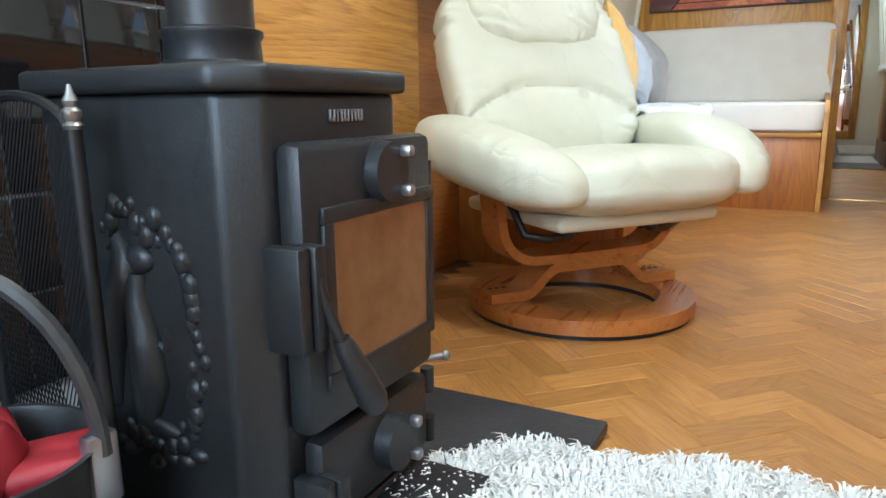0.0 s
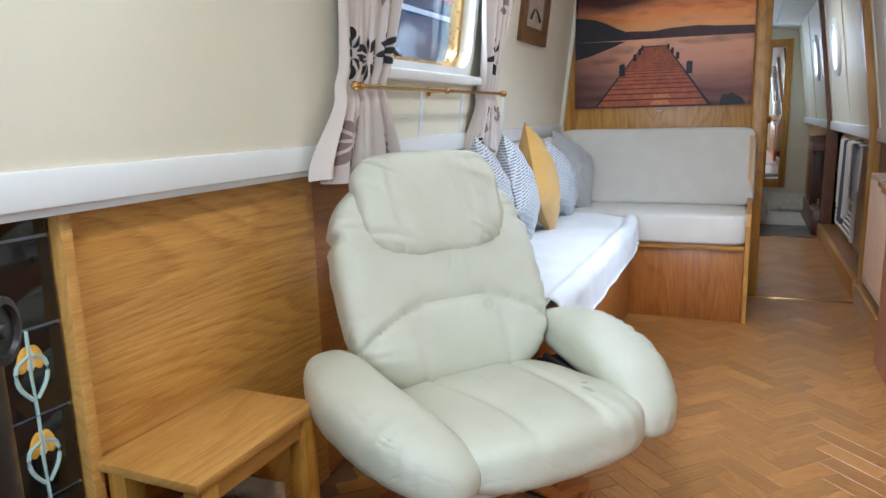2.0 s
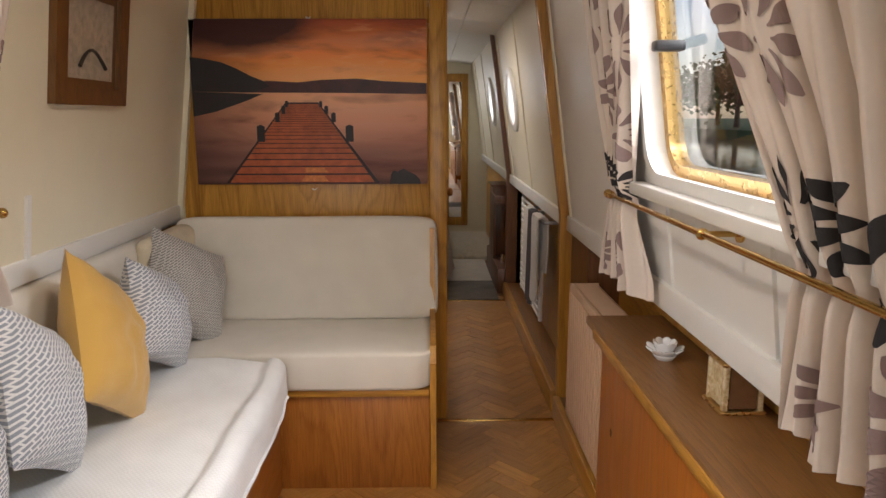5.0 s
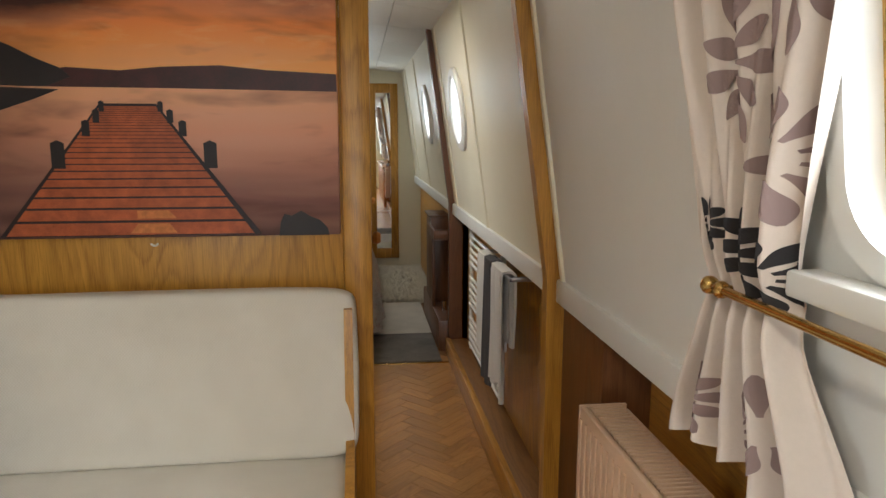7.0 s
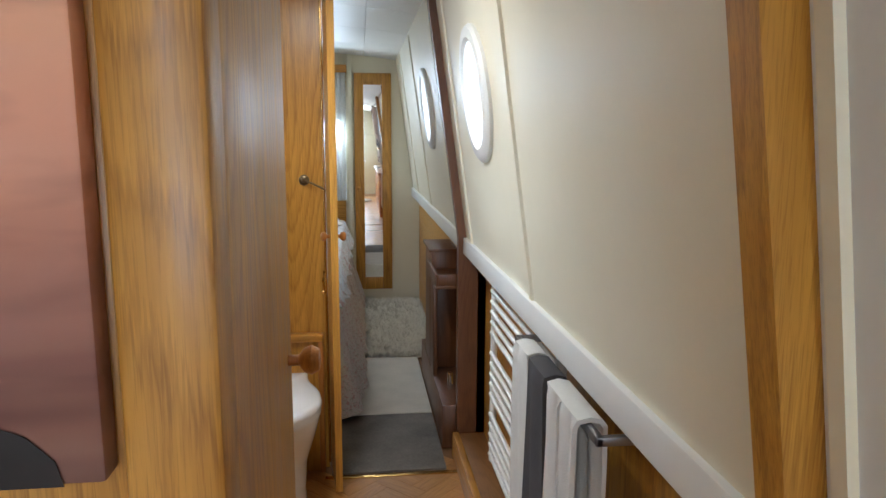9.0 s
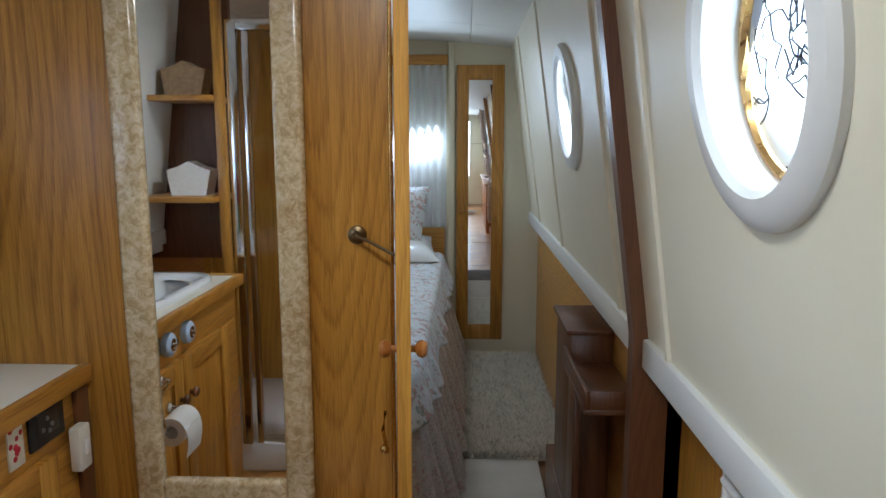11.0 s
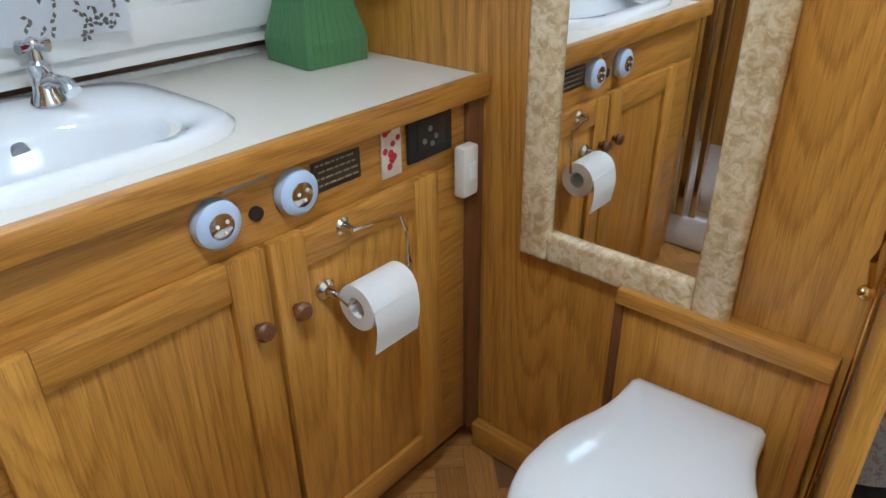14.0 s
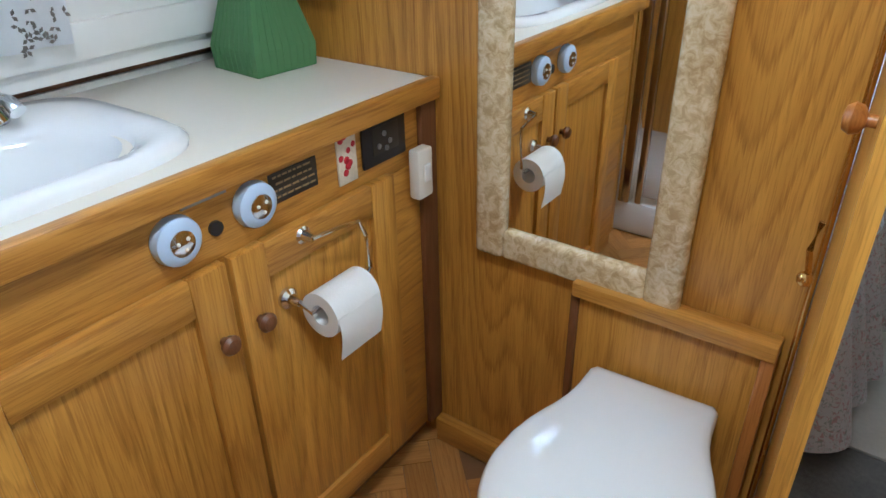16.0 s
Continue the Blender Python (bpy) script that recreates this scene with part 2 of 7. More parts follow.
M["throw"] = weave("white_waffle_throw", (0.72, 0.72, 0.70), (0.87, 0.87, 0.86), 150, bump=0.35)
M["grey_cloth"] = basket_weave("grey_woven_pattern", (0.20, 0.225, 0.27), (0.66, 0.66, 0.65))
M["taupe_cloth"] = basket_weave("taupe_woven_pattern", (0.20, 0.19, 0.18), (0.55, 0.52, 0.47), 32)
M["mustard"] = weave("mustard_cloth", (0.48, 0.265, 0.05), (0.62, 0.37, 0.09), 420, bump=0.3)
M["floral"] = plain("cream_floral_cloth", (0.66, 0.58, 0.44), 0.9, mottle=0.2, scale=14)
M["curtain"] = plain("pale_satin_curtain", (0.66, 0.57, 0.50), 0.5, mottle=0.05, scale=8, bump=0.15, bscale=90, Sheen_Weight=0.3)
M["petal_dark"] = plain("black_petal_print", (0.022, 0.020, 0.022), 0.75)
M["petal_mauve"] = plain("mauve_petal_print", (0.27, 0.19, 0.18), 0.75)
M["radiator"] = plain("peach_radiator_enamel", (0.62, 0.42, 0.28), 0.4, mottle=0.02)
M["enamel"] = plain("white_enamel", (0.82, 0.80, 0.75), 0.3, mottle=0.02)
M["porcelain"] = plain("white_porcelain", (0.82, 0.83, 0.84), 0.07, mottle=0.01, Coat_Weight=0.5)
M["laminate"] = plain("cream_laminate", (0.74, 0.70, 0.61), 0.35, mottle=0.02)
n = Nodes("cream_stone_effect")
spots = n.ramp(n.noise(n.coords(), 55, 6, 0.7, 0.8), (0.40, (0.40, 0.27, 0.12)), (0.50, (0.62, 0.48, 0.27)), (0.62, (0.78, 0.68, 0.47)))
n.bump(n.noise(n.coords(), 70, 4), 0.12, 0.003)
M["stone_frame"] = n.done(n.mix(0.35, spots, n.ramp(n.noise(n.coords(), 12, 4), (0.35, (0.45, 0.32, 0.16)), (0.65, (0.74, 0.62, 0.40)))), 0.24, Coat_Weight=0.5, Coat_Roughness=0.12)
M["towel_white"] = plain("white_towelling", (0.76, 0.74, 0.70), 0.95, mottle=0.06, bump=0.9, bscale=330)
M["towel_grey"] = plain("charcoal_towelling", (0.085, 0.08, 0.085), 0.95, mottle=0.15, bump=0.9, bscale=330)
M["paper"] = plain("toilet_paper", (0.80, 0.80, 0.78), 0.9, mottle=0.02, bump=0.3, bscale=200)
M["mat_grey"] = plain("grey_mat", (0.17, 0.155, 0.14), 0.95, mottle=0.45, bump=0.8, bscale=300)
M["runner"] = plain("pale_cotton_runner", (0.62, 0.58, 0.51), 0.95, mottle=0.12, bump=0.8, bscale=200)
M["rug_bed"] = plain("cream_shag_pile", (0.78, 0.73, 0.62), 0.95, mottle=0.12, scale=25)
def sprigged(name, ground, inks, scale, bump):
    """Cotton with small scattered flowers of two inks."""
    n = Nodes(name)
    col = n.mix(0.3, n.ramp(n.noise(n.coords(), 7, 4), (0.3, tuple(0.85 * c for c in ground)), (0.7, ground)), ground)
    for k, ink in enumerate(inks):
        f = n.noise(n.coords((1, 1, 1)), scale * (1 + 0.35 * k), 3, 0.6, 1.2)
        col = n.mix(n.ramp(f, (0.555 + 0.02 * k, (0, 0, 0)), (0.59 + 0.02 * k, (0.75, 0.75, 0.75))), col, ink)
    n.bump(n.noise(n.coords(), 16, 3), bump, 0.01)
    return n.done(col, 0.9, Sheen_Weight=0.2)


M["quilt"] = sprigged("pale_blue_floral_quilt", (0.72, 0.75, 0.79), ((0.45, 0.22, 0.20), (0.26, 0.33, 0.30)), 26, 0.5)
M["quilt_side"] = sprigged("small_flower_valance", (0.66, 0.61, 0.58), ((0.50, 0.24, 0.22), (0.30, 0.33, 0.26)), 70, 0.15)
M["coverlet"] = plain("white_quilted_coverlet", (0.74, 0.76, 0.80), 0.85, mottle=0.05, scale=14, bump=0.5, bscale=24)
n = Nodes("white_net_curtain")
n.done(n.ramp(n.noise(n.coords(), 6, 4), (0.3, (0.78, 0.80, 0.84)), (0.7, (0.86, 0.88, 0.91))), 0.85)
_through, _both = n.add("BsdfTranslucent"), n.add("MixShader")
_through.inputs["Color"].default_value = (0.86, 0.88, 0.91, 1)
_both.inputs[0].default_value = 0.55
n.link(n.b.outputs[0], _both.inputs[1])
n.link(_through.outputs[0], _both.inputs[2])
n.link(_both.outputs[0], n.t.nodes["Material Output"].inputs["Surface"])
M["net"] = n.mat
M["green_card"] = plain("green_ribbed_card", (0.085, 0.20, 0.075), 0.6, mottle=0.12)
M["leaf"] = plain("dark_green_leaf", (0.025, 0.075, 0.028), 0.45, mottle=0.3)
M["red_petal"] = plain("crimson_petal", (0.42, 0.012, 0.025), 0.55, mottle=0.25, scale=30)
M["white_petal"] = plain("white_petal", (0.80, 0.77, 0.70), 0.6, mottle=0.06, scale=30)
M["blue_plastic"] = plain("pale_blue_plastic", (0.50, 0.62, 0.80), 0.35, mottle=0.03)
M["plaque"] = plain("dark_plaque", (0.03, 0.025, 0.02), 0.35, mottle=0.2)
M["gold_ink"] = plain("gold_lettering", (0.26, 0.19, 0.09), 0.4)
M["white_plastic"] = plain("cream_plastic", (0.75, 0.70, 0.60), 0.4, mottle=0.02)
M["red_paint"] = plain("red_coal_block", (0.28, 0.018, 0.025), 0.5, mottle=0.25, scale=12)
M["kindling"] = plain("split_kindling", (0.60, 0.42, 0.22), 0.8, mottle=0.2)
M["galv"] = plain("dark_zinc_bucket", (0.07, 0.072, 0.075), 0.45, 0.6, 0.3)
M["net_black"] = plain("black_wire_mesh", (0.02, 0.02, 0.021), 0.5, 0.5)
M["pewter"] = plain("pewter_finial", (0.30, 0.29, 0.28), 0.4, 0.9)
M["mirror"] = Nodes("mirror_silver").done((0.93, 0.94, 0.93), 0.015, 1.0)
M["glass"] = Nodes("window_glass").done((1, 1, 1), 0.0, 0.0, Transmission_Weight=1.0, IOR=1.45)
M["stove_glass"] = plain("sooty_stove_glass", (0.17, 0.085, 0.042), 0.12, mottle=0.35, scale=2.5, Coat_Weight=0.6)
M["leaded"] = Nodes("frosted_glass").done((0.95, 0.97, 0.97), 0.35, 0.0, Transmission_Weight=1.0)
M["green_glass"] = Nodes("green_glass").done((0.1, 0.5, 0.15), 0.2, 0.0, Transmission_Weight=1.0)
M["navy"] = plain("navy_hull_paint", (0.035, 0.06, 0.10), 0.15, mottle=0.15, scale=1.5)
M["hull_red"] = plain("red_hull_stripe", (0.5, 0.03, 0.05), 0.3)
M["hull_white"] = plain("white_hull_stripe", (0.8, 0.8, 0.8), 0.3)
M["water"] = plain("canal_water", (0.06, 0.075, 0.07), 0.08, mottle=0.3, scale=0.4, bump=0.6, bscale=3.0)
M["grass"] = plain("bank_grass", (0.07, 0.11, 0.03), 0.9, mottle=0.4, scale=0.5)
M["foliage"] = plain("tree_leaves", (0.09, 0.14, 0.045), 0.7, mottle=0.4, scale=2)
M["bark"] = plain("bark", (0.10, 0.075, 0.05), 0.9, mottle=0.3)
M["old_photo"] = plain("sepia_photograph", (0.42, 0.36, 0.28), 0.3, mottle=0.35, scale=40)
M["basket"] = plain("woven_basket", (0.36, 0.24, 0.13), 0.8, mottle=0.3, scale=60)

# ---- mesh helpers ----


def box(bm, lo, hi, bevel=0.0, seg=2):
    c = [(a + b) / 2 for a, b in zip(lo, hi)]
    s = [max(1e-4, abs(b - a)) for a, b in zip(lo, hi)]
    r = bmesh.ops.create_cube(bm, size=1, matrix=Matrix.LocRotScale(c, None, s))
    if bevel:
        es = list({e for v in r["verts"] for e in v.link_edges})
        bmesh.ops.bevel(bm, geom=es, offset=min(bevel, min(s) * 0.45), segments=seg, profile=0.5, affect="EDGES")
    return r


def cyl(bm, a, b, r, r2=None, seg=24, cap=True):
    a, b = Vector(a), Vector(b)
    m = Matrix.Translation((a + b) / 2) @ (b - a).to_track_quat("Z", "Y").to_matrix().to_4x4()
    return bmesh.ops.create_cone(bm, cap_ends=cap, segments=seg, radius1=r, radius2=r if r2 is None else r2, depth=(b - a).length, matrix=m)


def ball(bm, c, r, scale=(1, 1, 1), seg=16):
    return bmesh.ops.create_uvsphere(bm, u_segments=seg, v_segments=max(6, seg // 2), radius=r, matrix=Matrix.LocRotScale(c, None, scale))


def tube(bm, pts, r, seg=8, closed=False, up=(0.03, 0.02, 1)):
    """A round bar along points; r may be a number or one for each point."""
    pts = [Vector(p) for p in pts]
    rings, n = [], len(pts)
    up = Vector(up).normalized()
    for i, p in enumerate(pts):
        d = (pts[(i + 1) % n] - pts[i - 1]) if closed else pts[min(i + 1, n - 1)] - pts[max(i - 1, 0)]
        d.normalize()
        u = d.cross(up)
        if u.length < 0.05:
            u = d.cross(Vector((1, 0, 0)))
        u.normalize()
        w = u.cross(d)
        q = r if isinstance(r, (int, float)) else r[i]
        rings.append([bm.verts.new(p + (u * math.cos(a) + w * math.sin(a)) * q) for a in (2 * math.pi * k / seg for k in range(seg))])
    for i in range(n if closed else n - 1):
        a, b = rings[i], rings[(i + 1) % n]
        for k in range(seg):
            bm.faces.new((a[k], a[(k + 1) % seg], b[(k + 1) % seg], b[k]))
    if not closed:
        bm.faces.new(rings[0][::-1]), bm.faces.new(rings[-1])


def lathe(bm, c, prof, seg=32, m=None):
    """A turned shape round z at c from (radius, height) pairs."""
    rings = []
    for r, h in prof:
        ring = []
        for k in range(seg):
            a = 2 * math.pi * k / seg
            v = Vector((r * math.cos(a), r * math.sin(a), h))
            ring.append(bm.verts.new((m @ v if m else v) + Vector(c)))
        rings.append(ring)
    for a, b in zip(rings, rings[1:]):
        for k in range(seg):
            bm.faces.new((a[k], a[(k + 1) % seg], b[(k + 1) % seg], b[k]))
    bm.faces.new(rings[0][::-1]), bm.faces.new(rings[-1])


def prism(bm, pts, off):
    """A flat outline, pulled out by the vector off."""
    a = [bm.verts.new(p) for p in pts]
    b = [bm.verts.new(Vector(p) + Vector(off)) for p in pts]
    n = len(a)
    bm.faces.new(a[::-1]), bm.faces.new(b)
    for k in range(n):
        bm.faces.new((a[k], a[(k + 1) % n], b[(k + 1) % n], b[k]))


def sheet(bm, f, nu, nv, thick=0.0):
    """A cloth over a grid of f(u, v); with a thickness it gets a second face and closed edges."""
    g = [[bm.verts.new(f(i / nu, j / nv)) for j in range(nv + 1)] for i in range(nu + 1)]
    for i in range(nu):
        for j in range(nv):
            bm.faces.new((g[i][j], g[i + 1][j], g[i + 1][j + 1], g[i][j + 1]))
    if not thick:
        return
    bm.normal_update()
    h = [[bm.verts.new(v.co - v.normal * thick) for v in row] for row in g]
    for i in range(nu):
        for j in range(nv):
            bm.faces.new((h[i][j], h[i][j + 1], h[i + 1][j + 1], h[i + 1][j]))
    for i in range(nu):
        for j in (0, nv):
            bm.faces.new((g[i][j], h[i][j], h[i + 1][j], g[i + 1][j]))
    for j in range(nv):
        for i in (0, nu):
            bm.faces.new((g[i][j], g[i][j + 1], h[i][j + 1], h[i][j]))


def pillow(bm, m, w, h, d, power=2.4, n=18, puff=0.55, wrinkle=0.004, seed=0.0):
    """A stuffed cushion w by h, d thick in its middle, with pulled-in sides, at the pose m."""
    for side in (1, -1):
        g = []
        for i in range(n + 1):
            row = []
            for j in range(n + 1):
                u, v = 2 * i / n - 1, 2 * j / n - 1
                e = max(0.0, (1 - abs(u) ** power) * (1 - abs(v) ** power)) ** puff
                pin = 1 - 0.06 * (1 - abs(v) ** 2) * (abs(u) > 0.0) * abs(u)
                pin2 = 1 - 0.06 * (1 - abs(u) ** 2) * abs(v)
                p = Vector((u * w / 2 * pin, v * h / 2 * pin2, side * d / 2 * e))
                p.z += wrinkle * noise.noise(Vector((u * 3 + seed, v * 3, side * 2.0))) * e * 2
                row.append(bm.verts.new(m @ p))
            g.append(row)
        for i in range(n):
            for j in range(n):
                f = (g[i][j], g[i + 1][j], g[i + 1][j + 1], g[i][j + 1])
                bm.faces.new(f if side > 0 else f[::-1])
    bmesh.ops.remove_doubles(bm, verts=bm.verts, dist=0.0004)


def puff(bm, c, half, m=None, p=3.2, seg=40, rings=24, wrinkle=0.0, freq=9.0, seed=0.0, bend=None):
    """A soft padded block: a superellipsoid with half sizes, creased by noise."""
    def sp(a, e):
        return math.copysign(abs(a) ** e, a)
    e, rows = 2.0 / p, []
    for i in range(rings + 1):
        la = -math.pi / 2 + math.pi * i / rings
        row = []
        for k in range(seg):
            lo = 2 * math.pi * k / seg
            v = Vector((sp(math.cos(la), e) * sp(math.cos(lo), e) * half[0], sp(math.cos(la), e) * sp(math.sin(lo), e) * half[1], sp(math.sin(la), e) * half[2]))
            if wrinkle:
                q = v * freq + Vector((seed, seed * 1.7, -seed))
                v *= 1 + wrinkle * (noise.noise(q) + 0.5 * noise.noise(q * 2.3)) / max(half)
            if bend:
                v = bend(v)
            row.append(bm.verts.new((m @ v if m else v) + Vector(c)))
        rows.append(row)
    for a, b in zip(rows, rows[1:]):
        for k in range(seg):
            bm.faces.new((a[k], a[(k + 1) % seg], b[(k + 1) % seg], b[k]))
    bmesh.ops.remove_doubles(bm, verts=bm.verts, dist=0.0003)


def thing(name, at, label, category, group="", kind=""):
    ob = new(name)
    ob.location = at
    return tagged(ob, label, category, group, kind)


def part(name, bm, material, parent=None, label="", smooth=True, angle=40):
    me = bpy.data.meshes.new(name)
    bmesh.ops.recalc_face_normals(bm, faces=bm.faces)
    bm.to_mesh(me)
    bm.free()
    me.materials.append(M[material])
    if smooth:
        me.shade_smooth()
        me.set_sharp_from_angle(angle=radians(angle))
    ob = new(name, me)
    if parent:
        ob.parent = parent
        ob.matrix_parent_inverse = Matrix.Identity(4) if parent.type == "MESH" else Matrix.Translation(-Vector(parent.location))
    if label:
        ob["label"] = label
    return ob


def block(name, lo, hi, material, parent=None, bevel=0.002, label=""):
    bm = bmesh.new()
    box(bm, lo, hi, bevel)
    return part(name, bm, material, parent, label)


def solid(name, lo, hi, material, label, category="wall", bevel=0.0):
    return tagged(block(name, lo, hi, material, None, bevel), label, category, kind="structure")


def rounded(y0, y1, z0, z1, r, n=6):
    """The outline of a rounded rectangle in (y, z)."""
    out = []
    for cy, cz, a0 in ((y1 - r, z1 - r, 0), (y0 + r, z1 - r, 90), (y0 + r, z0 + r, 180), (y1 - r, z0 + r, 270)):
        out += [(cy + r * math.cos(radians(a0 + 90 * k / n)), cz + r * math.sin(radians(a0 + 90 * k / n))) for k in range(n + 1)]
    return out

# ---- the setting ----
YA, YB, YP, YE = -1.7, 4.32, 6.48, 9.40      # bow end, saloon bulkhead, bath partition, bedroom end
TRIM = 0.95


def xr(z):
    return 0.79 - (z - TRIM) * 0.14


def xl(z):
    return -0.93 + (z - TRIM) * 0.13


def cabin_side(name, side, y0, y1, holes, material, label):
    """An upper cabin side that leans inwards, with rounded openings through it: holes are (y0, y1, z0, z1, r)."""
    bm = bmesh.new()
    fx = xr if side > 0 else xl
    z0, z1, th = TRIM - 0.02, 1.98, 0.06 * side
    cuts = sorted(holes)
    y = y0
    for h in cuts + [None]:
        ye = h[0] - 0.02 if h else y1
        for za, zb in ((z0, z1),):
            q = [(fx(za), y, za), (fx(za), ye, za), (fx(zb), ye, zb), (fx(zb), y, zb)]
            prism(bm, q, (th, 0, 0))
        if h:
            ha, hb, hz0, hz1, r = h
            y = hb + 0.02
            ring = rounded(ha, hb, hz0, hz1, r, 8)
            arcs = len(ring) // 4
            corners = [(hb + 0.02, z1), (ha - 0.02, z1), (ha - 0.02, z0), (hb + 0.02, z0)]
            n = len(ring)
            vi = [bm.verts.new((fx(b), a, b)) for a, b in ring]
            vo = [bm.verts.new((fx(b), a, b)) for a, b in corners]
            wi = [bm.verts.new((fx(b) + th, a, b)) for a, b in ring]
            for k in range(n):
                j = (k + 1) % n
                ca, cb = k // arcs, j // arcs
                bm.faces.new([vi[k], vo[ca], vi[j]] if ca == cb else [vi[k], vo[ca], vo[cb], vi[j]])
                bm.faces.new([vi[k], vi[j], wi[j], wi[k]])
    return tagged(part(name, bm, material, None, smooth=False), label, "wall", kind="structure")


WL = (1.80, 2.665, 1.25, 1.78, 0.09)
WR = (2.05, 3.11, 1.235, 1.78, 0.09)
P1, P2 = (5.70, 6.03, 1.33, 1.65, 0.155), (7.18, 7.50, 1.35, 1.66, 0.155)
cabin_side("wall_right_saloon", 1, YA, YB + 0.02, [WR], "white", "white painted cabin side leaning inwards with a window")
cabin_side("wall_right_corridor", 1, YB + 0.05, YP + 0.06, [P1], "cream", "cream painted cabin side with a porthole")
cabin_side("wall_right_bedroom", 1, YP + 0.11, YE, [P2], "cream", "cream painted bedroom side with a porthole")
cabin_side("wall_left_saloon", -1, YA, YB, [WL], "cream", "cream painted cabin side with a window")
cabin_side("wall_left_bath", -1, YB + 0.05, YP, [(5.50, 5.88, 1.30, 1.70, 0.08)], "white", "white painted bathroom side with a curtained window")
cabin_side("wall_left_bedroom", -1, YP + 0.04, YE, [], "cream", "cream painted bedroom side")
solid("wall_lower_left", (-1.10, YA, -0.02), (-1.02, YE, TRIM - 0.02), "red_oak_y", "oak boarded lower hull side")
solid("wall_lower_right_saloon", (0.93, YA, -0.02), (1.0, YB, TRIM - 0.02), "oak_y", "oak boarded lower hull side behind the long shelf")
solid("wall_lower_right_corridor", (0.875, YB, -0.02), (1.0, YP + 0.06, TRIM - 0.02), "oak", "oak veneered lower side of the corridor")
solid("wall_lower_right_bedroom", (0.84, YP + 0.06, -0.02), (1.0, YE, TRIM - 0.02), "pale_oak", "pale oak lower side of the bedroom")
solid("gunwale_left", (-1.10, YA, TRIM - 0.02), (-0.93, YE, TRIM), "white", "white gunwale ledge", "trim")
for nm, a, b, x in (("trim_right_saloon", YA, YB - 0.005, 0.775), ("trim_right_corridor", YB + 0.055, YP + 0.055, 0.775), ("trim_right_bedroom", YP + 0.115, YE, 0.775)):
    solid(nm, (x, a, TRIM - 0.065), (0.94, b, TRIM + 0.004), "white", "white painted gunwale trim", "trim", 0.006)
solid("trim_left_saloon", (-1.03, YA, TRIM - 0.005), (-0.912, YB - 0.002, TRIM + 0.06), "white", "white painted gunwale trim", "trim", 0.006)
solid("trim_left_bath", (-1.03, YB + 0.06, TRIM + 0.01), (-0.912, YP - 0.002, TRIM + 0.075), "white", "white painted gunwale trim", "trim", 0.006)
solid("wall_bow", (-1.1, YA - 0.06, -0.02), (1.0, YA, 2.05), "cream", "cream bow bulkhead")
solid("wall_bedroom_end", (-1.1, YE, -0.02), (1.0, YE + 0.06, 2.05), "cream", "cream bedroom end bulkhead")

# ceiling: cambered boards with seams in one mesh
bm = bmesh.new()
nseg = 12
for k in range(nseg):
    u0, u1 = k / nseg, (k + 1) / nseg
    for a in range(16):
        y0, y1 = YA + (YE - YA) * a / 16 + 0.003, YA + (YE - YA) * (a + 1) / 16 - 0.003
        z = [1.935 + 0.085 * (1 - (2 * u - 1) ** 2) for u in (u0, u1)]
        x = [-1.0 + 1.86 * u for u in (u0, u1)]
        g = 0.004 if k in (2, 9) else 0.0
        prism(bm, [(x[0] + g, y0, z[0]), (x[1], y0, z[1]), (x[1], y1, z[1]), (x[0] + g, y1, z[0])], (0, 0, 0.04))
tagged(part("ceiling", bm, "ceil", None, smooth=False), "white panelled cabin ceiling with thin seams", "ceiling", kind="structure")
bm = bmesh.new()
box(bm, (-1.1, YA, 2.05), (1.0, YE, 2.1))
tagged(part("roof", bm, "ceil", None), "cabin roof above the ceiling", "roof", kind="structure")

# saloon bulkhead with its door post, and the doorway to the corridor
bulk = tagged(block("bulkhead_saloon", (-1.02, YB, 0), (0.165, YB + 0.035, 2.02), "oak", None, 0.001), "golden oak veneered bulkhead", "wall", kind="structure")
solid("bulkhead_post", (0.167, YB - 0.012, 0), (0.245, YB + 0.05, 2.02), "oak", "varnished oak door post", "post", 0.006)
bm = bmesh.new()
prism(bm, [(0.755, YB - 0.008, 0), (1.0, YB - 0.008, 0), (1.0, YB - 0.008, 2.02), (xr(2.02) - 0.045, YB - 0.008, 2.02), (0.748, YB - 0.008, TRIM)], (0, 0.05, 0))
tagged(part("corridor_post", bm, "oak", None, smooth=False), "oak door post on the leaning side", "post", kind="structure")
solid("corner_bead", (-0.935, YB - 0.02, TRIM), (-0.90, YB - 0.002, 1.0), "cream", "cream corner bead", "trim")
bm = bmesh.new()
prism(bm, [(xl(TRIM), YB - 0.03, TRIM), (xl(TRIM) + 0.022, YB - 0.03, TRIM), (xl(1.95) + 0.022, YB - 0.03, 1.95), (xl(1.95), YB - 0.03, 1.95)], (0, 0.028, 0))
tagged(part("corner_bead_saloon", bm, "cream", None, smooth=False), "cream bead in the corner of the bulkhead", "trim", kind="structure")
